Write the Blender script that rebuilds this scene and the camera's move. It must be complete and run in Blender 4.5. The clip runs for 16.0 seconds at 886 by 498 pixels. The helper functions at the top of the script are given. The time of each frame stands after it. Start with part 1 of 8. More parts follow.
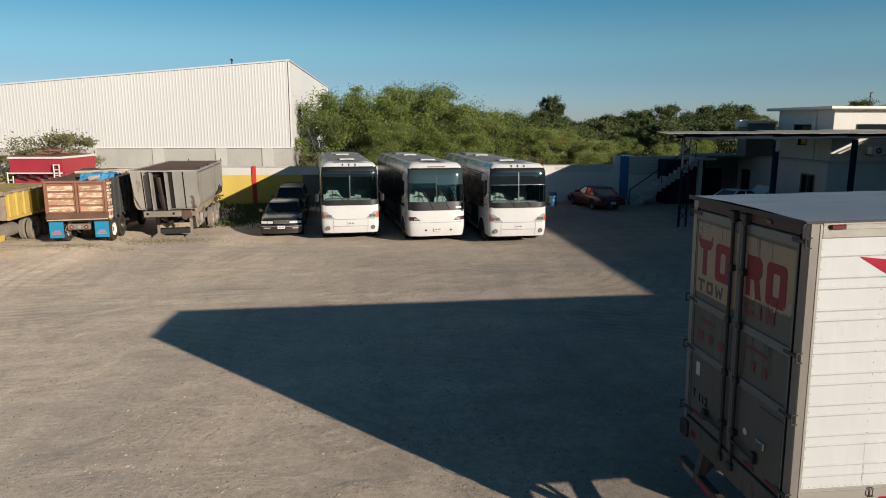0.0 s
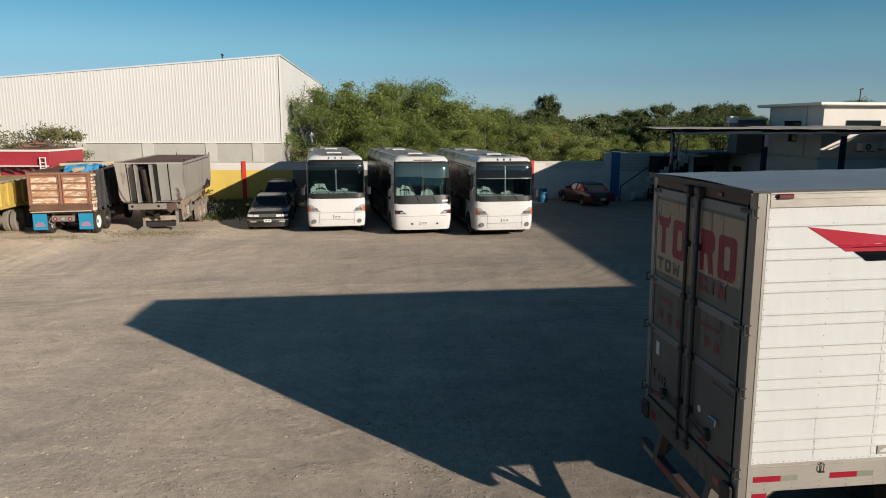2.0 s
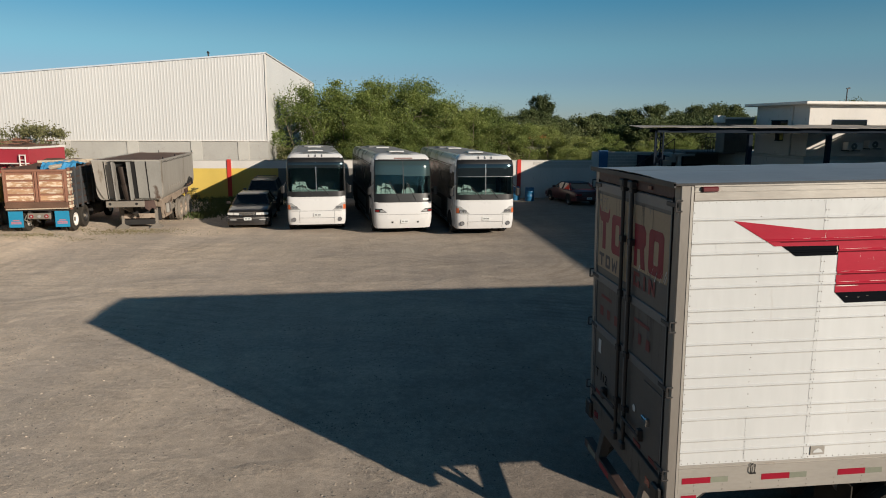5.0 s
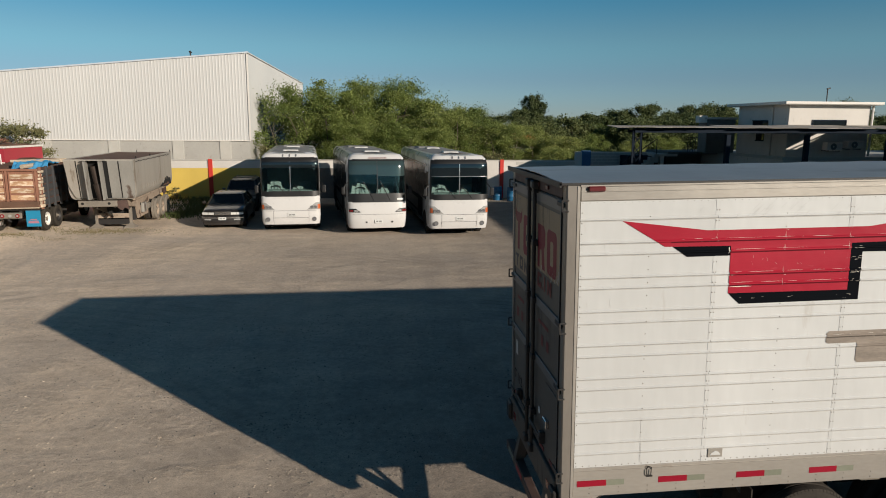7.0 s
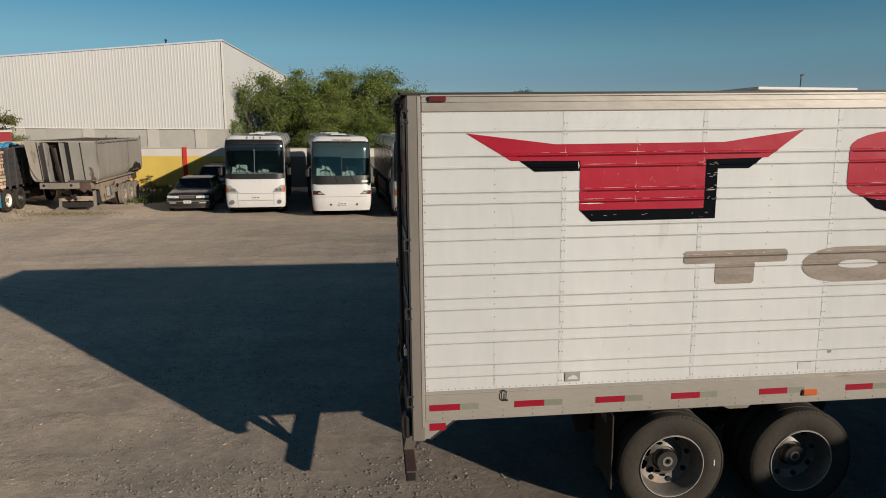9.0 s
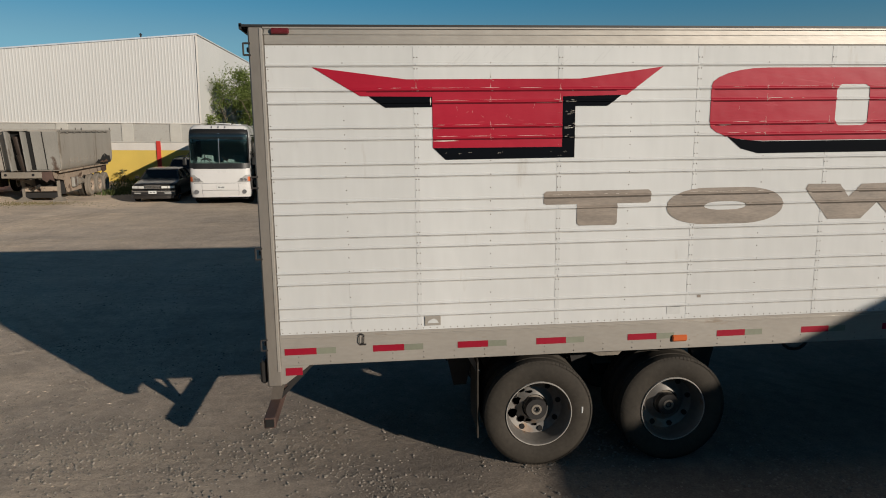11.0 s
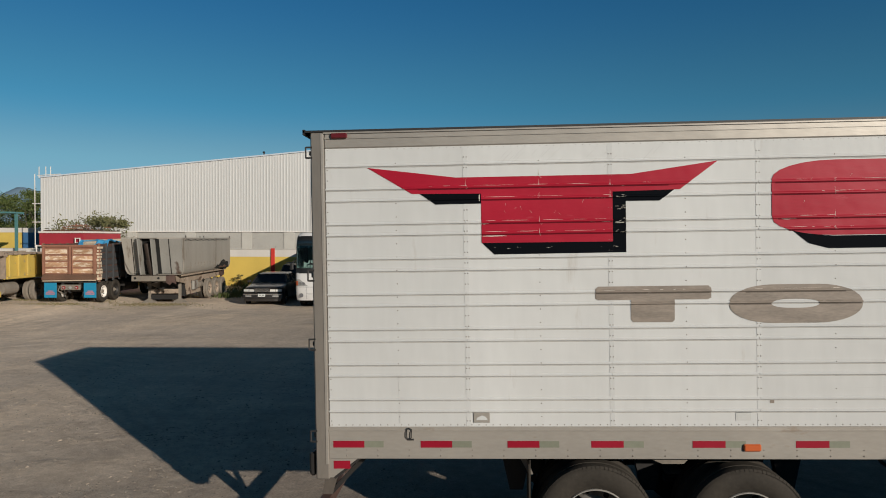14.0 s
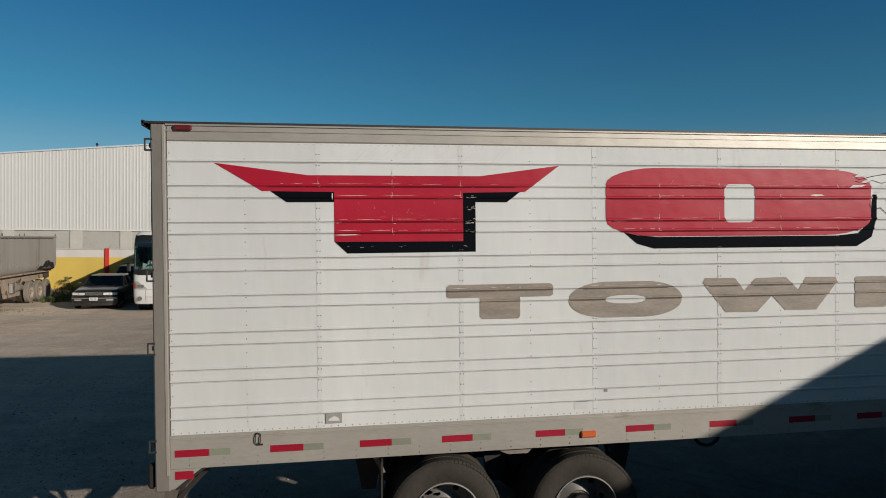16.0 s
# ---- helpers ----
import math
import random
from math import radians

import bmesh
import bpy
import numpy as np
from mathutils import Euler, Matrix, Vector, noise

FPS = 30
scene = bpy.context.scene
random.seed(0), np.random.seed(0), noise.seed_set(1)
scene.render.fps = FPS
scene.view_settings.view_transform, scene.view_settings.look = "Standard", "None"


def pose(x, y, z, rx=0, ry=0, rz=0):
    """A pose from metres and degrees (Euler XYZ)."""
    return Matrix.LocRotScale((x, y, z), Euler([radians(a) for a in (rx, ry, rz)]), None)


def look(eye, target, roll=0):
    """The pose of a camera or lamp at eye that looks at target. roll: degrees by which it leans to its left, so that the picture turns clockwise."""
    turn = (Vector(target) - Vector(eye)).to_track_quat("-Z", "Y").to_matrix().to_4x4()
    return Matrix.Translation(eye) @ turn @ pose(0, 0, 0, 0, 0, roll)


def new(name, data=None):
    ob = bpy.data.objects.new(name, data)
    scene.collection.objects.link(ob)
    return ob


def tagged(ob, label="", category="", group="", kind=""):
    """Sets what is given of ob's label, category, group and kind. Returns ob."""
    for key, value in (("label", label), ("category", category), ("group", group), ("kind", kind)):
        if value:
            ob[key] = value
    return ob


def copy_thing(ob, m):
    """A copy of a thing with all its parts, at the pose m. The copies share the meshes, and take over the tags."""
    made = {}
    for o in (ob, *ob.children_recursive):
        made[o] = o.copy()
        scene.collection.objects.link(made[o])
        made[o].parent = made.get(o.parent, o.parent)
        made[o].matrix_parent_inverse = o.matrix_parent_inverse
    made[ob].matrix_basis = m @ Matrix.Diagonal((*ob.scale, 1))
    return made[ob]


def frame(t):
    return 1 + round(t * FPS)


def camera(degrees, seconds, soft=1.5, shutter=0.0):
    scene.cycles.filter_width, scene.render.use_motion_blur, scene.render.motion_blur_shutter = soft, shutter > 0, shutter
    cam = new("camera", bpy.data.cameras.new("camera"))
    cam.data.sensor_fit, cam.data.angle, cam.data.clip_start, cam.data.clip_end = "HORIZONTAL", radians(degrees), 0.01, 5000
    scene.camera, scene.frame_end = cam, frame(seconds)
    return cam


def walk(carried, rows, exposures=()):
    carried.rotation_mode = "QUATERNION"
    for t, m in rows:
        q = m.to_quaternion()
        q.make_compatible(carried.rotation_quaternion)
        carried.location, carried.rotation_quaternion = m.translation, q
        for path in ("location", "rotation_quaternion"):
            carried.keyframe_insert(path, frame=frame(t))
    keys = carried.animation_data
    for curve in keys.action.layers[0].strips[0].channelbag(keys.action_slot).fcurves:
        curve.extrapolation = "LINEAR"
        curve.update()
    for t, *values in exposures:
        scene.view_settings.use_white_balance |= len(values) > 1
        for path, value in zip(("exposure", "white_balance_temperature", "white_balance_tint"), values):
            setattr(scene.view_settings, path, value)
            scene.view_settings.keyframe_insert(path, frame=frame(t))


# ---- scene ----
cam = camera(66.2, 16.0, soft=1.0)
PATH = [
    (0, (0.828, -0.015, 5.168), (1.007, 1.944, 4.806), -0.0),
    (0.5, (1.104, -0.051, 5.162), (1.284, 1.908, 4.8), 0.1),
    (1, (1.259, -0.051, 5.149), (1.439, 1.908, 4.786), 0.1),
    (1.5, (1.336, -0.042, 5.021), (1.518, 1.917, 4.66), 0.2),
    (2, (1.374, -0.023, 4.85), (1.557, 1.936, 4.49), 0.2),
    (2.5, (1.43, 0.008, 4.779), (1.615, 1.966, 4.418), 0.2),
    (3, (1.509, 0.035, 4.788), (1.694, 1.993, 4.428), 0.3),
    (3.5, (1.63, 0.064, 4.783), (1.816, 2.023, 4.422), 0.3),
    (4, (1.785, 0.09, 4.774), (1.971, 2.048, 4.414), 0.3),
    (6.5, (2.927, 0.075, 4.756), (3.118, 2.033, 4.396), 0.4),
    (7, (3.228, 0.062, 4.757), (3.42, 2.02, 4.397), 0.4),
    (7.5, (3.576, 0.054, 4.753), (3.769, 2.012, 4.393), 0.4),
    (8, (3.929, 0.031, 4.665), (4.123, 1.989, 4.306), 0.3),
    (8.5, (4.291, -0.056, 4.284), (4.487, 1.902, 3.926), 0.4),
    (9, (4.676, -0.079, 3.952), (4.873, 1.88, 3.595), 0.4),
    (9.5, (5.065, -0.109, 3.722), (5.262, 1.849, 3.367), 0.4),
    (10, (5.438, -0.136, 3.473), (5.636, 1.823, 3.119), 0.4),
    (10.2, (5.566, -0.155, 3.437), (5.763, 1.804, 3.082), 0.3),
    (12.3, (6.581, -0.242, 3.225), (6.801, 1.734, 3.016), 0.4),
    (12.5, (6.624, -0.258, 3.21), (6.83, 1.726, 3.072), 0.3),
    (13, (6.603, -0.271, 3.201), (6.811, 1.718, 3.173), 0.4),
    (13.5, (6.576, -0.276, 3.207), (6.729, 1.718, 3.177), 0.3),
    (14, (6.571, -0.278, 3.219), (6.464, 1.719, 3.187), 0.1),
    (14.5, (6.569, -0.267, 3.208), (6.554, 1.733, 3.178), 0.4),
    (15, (6.573, -0.248, 3.189), (6.688, 1.748, 3.165), 0.5),
    (15.5, (6.578, -0.269, 3.192), (6.86, 1.711, 3.167), 0.5),
    (16, (6.58, -0.287, 3.199), (6.899, 1.687, 3.173), 0.5),
]
EXPOSURES = [(0, 0.32, 6720, 10), (3.5, 0.27, 6750, 10), (6.5, 0.09, 6780, 10), (7.5, 0.06, 6800, 10), (9, -0.08, 6880, 11), (10, -0.13, 6860, 11), (12.5, -0.17, 6600, 9), (14, -0.21, 6570, 9), (16, -0.21, 6480, 9)]
walk(cam, [(t, look(eye, target, roll)) for t, eye, target, roll in PATH], EXPOSURES)

# ---- world and sun ----
SUN_WAY = Vector((-9.72, 10.40, -4.2)).normalized()      # the way the sunlight travels
world = bpy.data.worlds.new("sky")
scene.world = world
world.use_nodes = True
wn = world.node_tree.nodes
sky = wn.new("ShaderNodeTexSky")
sky.sky_type = "NISHITA"
sky.sun_disc = False
sky.sun_elevation = math.asin(-SUN_WAY.z)
sky.sun_rotation = math.atan2(-SUN_WAY.x, -SUN_WAY.y)
sky.altitude = 300
sky.air_density = 0.55
sky.dust_density = 0.3
sky.ozone_density = 2.0
tone = wn.new("ShaderNodeHueSaturation")
tone.inputs["Saturation"].default_value = 1.0
world.node_tree.links.new(sky.outputs[0], tone.inputs["Color"])
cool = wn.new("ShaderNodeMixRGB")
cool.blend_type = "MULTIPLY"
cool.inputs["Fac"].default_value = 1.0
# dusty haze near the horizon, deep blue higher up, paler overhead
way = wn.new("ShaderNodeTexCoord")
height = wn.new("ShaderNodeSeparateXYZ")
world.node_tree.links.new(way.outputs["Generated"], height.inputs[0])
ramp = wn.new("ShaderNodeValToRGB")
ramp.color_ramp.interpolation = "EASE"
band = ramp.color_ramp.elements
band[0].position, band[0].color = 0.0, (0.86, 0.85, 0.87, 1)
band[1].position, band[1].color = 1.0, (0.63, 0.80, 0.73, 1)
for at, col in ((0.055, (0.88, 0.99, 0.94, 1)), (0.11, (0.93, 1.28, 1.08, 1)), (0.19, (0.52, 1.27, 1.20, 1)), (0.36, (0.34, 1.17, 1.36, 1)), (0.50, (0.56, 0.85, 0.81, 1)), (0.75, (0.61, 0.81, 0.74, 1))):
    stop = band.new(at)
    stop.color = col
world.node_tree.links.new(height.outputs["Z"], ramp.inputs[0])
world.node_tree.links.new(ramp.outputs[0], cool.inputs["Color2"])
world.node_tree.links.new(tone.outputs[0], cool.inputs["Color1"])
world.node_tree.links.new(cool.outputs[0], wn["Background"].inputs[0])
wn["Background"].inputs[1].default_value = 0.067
sun_data = bpy.data.lights.new("sun", "SUN")
sun_data.energy = 5.0
sun_data.angle = radians(0.53)
sun_data.color = (1.0, 0.912, 0.81)
sun = new("sun", sun_data)
sun.matrix_world = look((30, -30, 30), Vector((30, -30, 30)) + SUN_WAY)

# ---- materials ----
def mat(name, col, rough=0.6, metal=0.0, var=0.12, scale=1.2, fine=25.0, bump=0.08, spot=None, spot_at=0.62, stretch=(1, 1, 1), spot_scale=4.0, coat=0.0, spec=0.5, each=0.0, wave=0.0):
    """A painted or raw surface: colour that drifts at a large and a fine scale, fine relief, and spots of dirt or wear."""
    m = bpy.data.materials.new(name)
    m.use_nodes = True
    nt = m.node_tree
    n, li = nt.nodes, nt.links
    bsdf = n["Principled BSDF"]
    co = n.new("ShaderNodeTexCoord")
    mp = n.new("ShaderNodeMapping")
    mp.inputs["Scale"].default_value = stretch
    li.new(co.outputs["Object"], mp.inputs["Vector"])
    big, small = n.new("ShaderNodeTexNoise"), n.new("ShaderNodeTexNoise")
    big.inputs["Scale"].default_value, big.inputs["Detail"].default_value = scale, 5
    small.inputs["Scale"].default_value, small.inputs["Detail"].default_value = fine, 3
    for t in (big, small):
        li.new(mp.outputs[0], t.inputs["Vector"])
    mix = n.new("ShaderNodeMath")
    mix.operation = "MULTIPLY_ADD"
    mix.inputs[1].default_value = 0.35
    li.new(small.outputs["Fac"], mix.inputs[0])
    half = n.new("ShaderNodeMath")
    half.operation = "MULTIPLY"
    half.inputs[1].default_value = 0.65
    li.new(big.outputs["Fac"], half.inputs[0])
    li.new(half.outputs[0], mix.inputs[2])
    ramp = n.new("ShaderNodeValToRGB")
    ramp.color_ramp.elements[0].position, ramp.color_ramp.elements[1].position = 0.3, 0.7
    ramp.color_ramp.elements[0].color = (*[c * (1 - var) for c in col], 1)
    ramp.color_ramp.elements[1].color = (*[min(1, c * (1 + var)) for c in col], 1)
    li.new(mix.outputs[0], ramp.inputs[0])
    out = ramp.outputs[0]
    if spot:
        sn = n.new("ShaderNodeTexNoise")
        sn.inputs["Scale"].default_value, sn.inputs["Detail"].default_value, sn.inputs["Roughness"].default_value = spot_scale, 6, 0.65
        li.new(mp.outputs[0], sn.inputs["Vector"])
        sr = n.new("ShaderNodeValToRGB")
        sr.color_ramp.elements[0].position, sr.color_ramp.elements[1].position = spot_at, spot_at + 0.08
        li.new(sn.outputs["Fac"], sr.inputs[0])
        mx = n.new("ShaderNodeMixRGB")
        mx.inputs["Color2"].default_value = (*spot, 1)
        li.new(sr.outputs[0], mx.inputs["Fac"])
        li.new(out, mx.inputs["Color1"])
        out = mx.outputs[0]
    if each:                         # every piece a little lighter or darker
        inf = n.new("ShaderNodeObjectInfo")
        mr = n.new("ShaderNodeMapRange")
        mr.inputs["To Min"].default_value, mr.inputs["To Max"].default_value = 1 - each, 1 + each
        li.new(inf.outputs["Random"], mr.inputs["Value"])
        vm = n.new("ShaderNodeVectorMath")
        vm.operation = "SCALE"
        li.new(out, vm.inputs[0])
        li.new(mr.outputs[0], vm.inputs["Scale"])
        out = vm.outputs[0]
    li.new(out, bsdf.inputs["Base Color"])
    rr = n.new("ShaderNodeMapRange")
    rr.inputs["To Min"].default_value, rr.inputs["To Max"].default_value = max(0.02, rough - 0.1), min(1, rough + 0.1)
    li.new(big.outputs["Fac"], rr.inputs["Value"])
    li.new(rr.outputs[0], bsdf.inputs["Roughness"])
    bsdf.inputs["Metallic"].default_value = metal
    bsdf.inputs["Coat Weight"].default_value = coat
    bsdf.inputs["Specular IOR Level"].default_value = spec
    if bump:
        b = n.new("ShaderNodeBump")
        b.inputs["Strength"].default_value, b.inputs["Distance"].default_value = bump, 0.01
        li.new(small.outputs["Fac"], b.inputs["Height"])
        li.new(b.outputs[0], bsdf.inputs["Normal"])
        if wave:                     # thin sheet that is not quite flat
            wn_ = n.new("ShaderNodeTexNoise")
            wn_.inputs["Scale"].default_value, wn_.inputs["Detail"].default_value = wave, 2
            li.new(co.outputs["Object"], wn_.inputs["Vector"])
            wb = n.new("ShaderNodeBump")
            wb.inputs["Strength"].default_value, wb.inputs["Distance"].default_value = 0.35, 0.03
            li.new(wn_.outputs["Fac"], wb.inputs["Height"])
            li.new(wb.outputs[0], b.inputs["Normal"])
    return m


def island_mat(name, cols, rough=0.7, trans=0.0):
    """Many small pieces in one mesh, each with a colour of its own between the given ones."""
    m = bpy.data.materials.new(name)
    m.use_nodes = True
    n, li = m.node_tree.nodes, m.node_tree.links
    bsdf = n["Principled BSDF"]
    geo = n.new("ShaderNodeNewGeometry")
    obj = n.new("ShaderNodeObjectInfo")
    add = n.new("ShaderNodeMath")
    add.operation = "MULTIPLY_ADD"
    add.inputs[1].default_value = 0.45
    li.new(obj.outputs["Random"], add.inputs[0])
    mul = n.new("ShaderNodeMath")
    mul.operation = "MULTIPLY"
    mul.inputs[1].default_value = 0.55
    li.new(geo.outputs["Random Per Island"], mul.inputs[0])
    li.new(mul.outputs[0], add.inputs[2])
    ramp = n.new("ShaderNodeValToRGB")
    while len(ramp.color_ramp.elements) < len(cols):
        ramp.color_ramp.elements.new(0.5)
    for i, c in enumerate(cols):
        ramp.color_ramp.elements[i].position = i / (len(cols) - 1)
        ramp.color_ramp.elements[i].color = (*c, 1)
    li.new(add.outputs[0], ramp.inputs[0])
    li.new(ramp.outputs[0], bsdf.inputs["Base Color"])
    bsdf.inputs["Roughness"].default_value = rough
    if trans:
        tr = n.new("ShaderNodeBsdfTranslucent")
        li.new(ramp.outputs[0], tr.inputs["Color"])
        mx = n.new("ShaderNodeMixShader")
        mx.inputs[0].default_value = trans
        li.new(bsdf.outputs[0], mx.inputs[1])
        li.new(tr.outputs[0], mx.inputs[2])
        li.new(mx.outputs[0], n["Material Output"].inputs["Surface"])
    return m


def ground_mat():
    """Compacted dusty gravel: pale dust patches, wheel drift marks, grit."""
    m = bpy.data.materials.new("dusty_gravel")
    m.use_nodes = True
    n, li = m.node_tree.nodes, m.node_tree.links
    bsdf = n["Principled BSDF"]
    co = n.new("ShaderNodeTexCoord")

    def nz(scale, detail, stretch=(1, 1, 1), turn=0.0, dist=0.0):
        mp = n.new("ShaderNodeMapping")
        mp.inputs["Scale"].default_value = stretch
        mp.inputs["Rotation"].default_value = (0, 0, turn)
        li.new(co.outputs["Object"], mp.inputs["Vector"])
        t = n.new("ShaderNodeTexNoise")
        t.inputs["Scale"].default_value, t.inputs["Detail"].default_value, t.inputs["Distortion"].default_value = scale, detail, dist
        li.new(mp.outputs[0], t.inputs["Vector"])
        return t.outputs["Fac"]

    def ramp(fac, a, b, ca, cb):
        r = n.new("ShaderNodeValToRGB")
        r.color_ramp.elements[0].position, r.color_ramp.elements[1].position = a, b
        r.color_ramp.elements[0].color, r.color_ramp.elements[1].color = (*ca, 1), (*cb, 1)
        li.new(fac, r.inputs[0])
        return r.outputs[0]

    def blend(kind, fac, a, b):
        x = n.new("ShaderNodeMixRGB")
        x.blend_type = kind
        for sock, v in zip(x.inputs, (fac, a, b)):
            if isinstance(v, float):
                sock.default_value = v
            else:
                li.new(v, sock)
        return x.outputs[0]

    base = ramp(nz(0.16, 6, dist=0.6), 0.34, 0.68, (0.53, 0.455, 0.38), (0.65, 0.54, 0.425))
    tracks = ramp(nz(0.5, 7, (0.35, 1.8, 1), 0.25, 0.6), 0.36, 0.66, (0.93, 0.932, 0.94), (1.05, 1.045, 1.035))
    arcs = ramp(nz(0.28, 8, (2.4, 0.22, 1), -0.75, 1.1), 0.34, 0.64, (0.92, 0.923, 0.93), (1.06, 1.055, 1.045))
    grit = ramp(nz(9.0, 8), 0.34, 0.68, (0.70, 0.70, 0.71), (1.25, 1.24, 1.22))
    speck = ramp(nz(45.0, 3), 0.30, 0.72, (0.55, 0.55, 0.56), (1.35, 1.33, 1.30))
    blot = ramp(nz(1.6, 6, dist=0.4), 0.36, 0.66, (0.86, 0.855, 0.85), (1.08, 1.08, 1.08))
    c = blend("MULTIPLY", 1.0, base, tracks)
    c = blend("MULTIPLY", 1.0, c, arcs)
    c = blend("MULTIPLY", 0.65, c, blot)
    c = blend("MULTIPLY", 0.40, c, grit)
    c = blend("MULTIPLY", 0.5, c, speck)
    # turning marks of lorry wheels: broken curved lines round three centres
    for cx, cy, sc, lo, seed in ((-9.0, 3.0, 0.75, 0.52, 0.3), (6.0, 24.0, 0.6, 0.54, 2.0), (-3.0, -6.0, 0.9, 0.54, 4.0)):
        mp = n.new("ShaderNodeMapping")
        mp.inputs["Location"].default_value = (-cx, -cy, 0)
        li.new(co.outputs["Object"], mp.inputs["Vector"])
        wv = n.new("ShaderNodeTexWave")
        wv.wave_type, wv.rings_direction = "RINGS", "Z"
        wv.inputs["Scale"].default_value, wv.inputs["Distortion"].default_value = sc, 3.5
        wv.inputs["Detail"].default_value, wv.inputs["Detail Scale"].default_value, wv.inputs["Phase Offset"].default_value = 4, 0.5, seed
        li.new(mp.outputs[0], wv.inputs["Vector"])
        line = ramp(wv.outputs["Fac"], 0.55, 0.95, (0, 0, 0), (1, 1, 1))
        where = ramp(nz(0.11 + 0.02 * seed, 4, dist=0.5), lo, lo + 0.14, (0, 0, 0), (0.8, 0.8, 0.8))
        both_ = n.new("ShaderNodeMath")
        both_.operation = "MULTIPLY"
        li.new(line, both_.inputs[0])
        li.new(where, both_.inputs[1])
        mark = n.new("ShaderNodeMixRGB")
        mark.blend_type = "MULTIPLY"
        mark.inputs["Color2"].default_value = (0.80, 0.79, 0.78, 1)
        li.new(both_.outputs[0], mark.inputs["Fac"])
        li.new(c, mark.inputs["Color1"])
        c = mark.outputs[0]
    # paler on the sunlit left, darker on the shaded right: light put into the colour
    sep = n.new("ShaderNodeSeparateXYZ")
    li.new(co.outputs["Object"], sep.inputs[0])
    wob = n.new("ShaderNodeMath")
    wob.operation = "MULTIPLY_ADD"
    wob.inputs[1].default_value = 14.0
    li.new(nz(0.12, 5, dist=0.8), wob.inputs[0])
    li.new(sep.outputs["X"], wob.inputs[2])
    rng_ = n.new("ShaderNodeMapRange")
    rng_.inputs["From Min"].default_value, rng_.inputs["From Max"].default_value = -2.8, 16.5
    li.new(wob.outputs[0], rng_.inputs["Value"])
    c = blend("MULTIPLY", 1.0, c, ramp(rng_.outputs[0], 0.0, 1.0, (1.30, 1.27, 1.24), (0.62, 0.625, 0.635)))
    # darker gravel strip near the trailer, its deep shade put into the colour
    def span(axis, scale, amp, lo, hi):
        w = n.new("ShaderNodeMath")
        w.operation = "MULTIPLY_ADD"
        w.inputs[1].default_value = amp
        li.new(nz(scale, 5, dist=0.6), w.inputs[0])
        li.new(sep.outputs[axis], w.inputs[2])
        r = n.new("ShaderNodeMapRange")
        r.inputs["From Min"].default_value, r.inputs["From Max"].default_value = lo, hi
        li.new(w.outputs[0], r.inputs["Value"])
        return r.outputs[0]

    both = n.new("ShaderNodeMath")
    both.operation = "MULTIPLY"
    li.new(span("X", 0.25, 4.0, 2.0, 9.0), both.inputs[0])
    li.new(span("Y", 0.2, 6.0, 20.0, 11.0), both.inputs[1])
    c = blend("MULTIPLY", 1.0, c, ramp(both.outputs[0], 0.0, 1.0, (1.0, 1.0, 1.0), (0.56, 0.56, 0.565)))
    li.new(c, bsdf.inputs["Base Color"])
    bsdf.inputs["Roughness"].default_value = 0.95
    bsdf.inputs["Specular IOR Level"].default_value = 0.2
    add = n.new("ShaderNodeMath")
    add.operation = "MULTIPLY_ADD"
    add.inputs[1].default_value = 1.3
    li.new(nz(12.0, 10), add.inputs[0])
    li.new(nz(60.0, 5), add.inputs[2])
    b = n.new("ShaderNodeBump")
    b.inputs["Strength"].default_value, b.inputs["Distance"].default_value = 0.50, 0.026
    patchy = n.new("ShaderNodeMath")     # loose gravel in patches, trodden smooth between
    patchy.operation = "MULTIPLY"
    li.new(add.outputs[0], patchy.inputs[0])
    li.new(ramp(nz(0.55, 6, (1, 1.6, 1), 0.5, 0.8), 0.40, 0.62, (0.09, 0.09, 0.09), (1, 1, 1)), patchy.inputs[1])
    li.new(patchy.outputs[0], b.inputs["Height"])
    li.new(b.outputs[0], bsdf.inputs["Normal"])
    return m


def glass_mat(name, col=(0.02, 0.035, 0.035), rough=0.06):
    m = bpy.data.materials.new(name)
    m.use_nodes = True
    b = m.node_tree.nodes["Principled BSDF"]
    b.inputs["Base Color"].default_value = (*col, 1)
    b.inputs["Roughness"].default_value = rough
    b.inputs["Specular IOR Level"].default_value = 0.8
    return m


def clear_glass(name, tint=(0.62, 0.72, 0.70)):
    m = bpy.data.materials.new(name)
    m.use_nodes = True
    n, li = m.node_tree.nodes, m.node_tree.links
    tr, gl, mx = n.new("ShaderNodeBsdfTransparent"), n.new("ShaderNodeBsdfGlossy"), n.new("ShaderNodeMixShader")
    tr.inputs[0].default_value = (*tint, 1)
    gl.inputs["Roughness"].default_value = 0.04
    fr = n.new("ShaderNodeFresnel")
    fr.inputs[0].default_value = 1.5
    li.new(fr.outputs[0], mx.inputs[0])
    li.new(tr.outputs[0], mx.inputs[1])
    li.new(gl.outputs[0], mx.inputs[2])
    li.new(mx.outputs[0], n["Material Output"].inputs["Surface"])
    return m


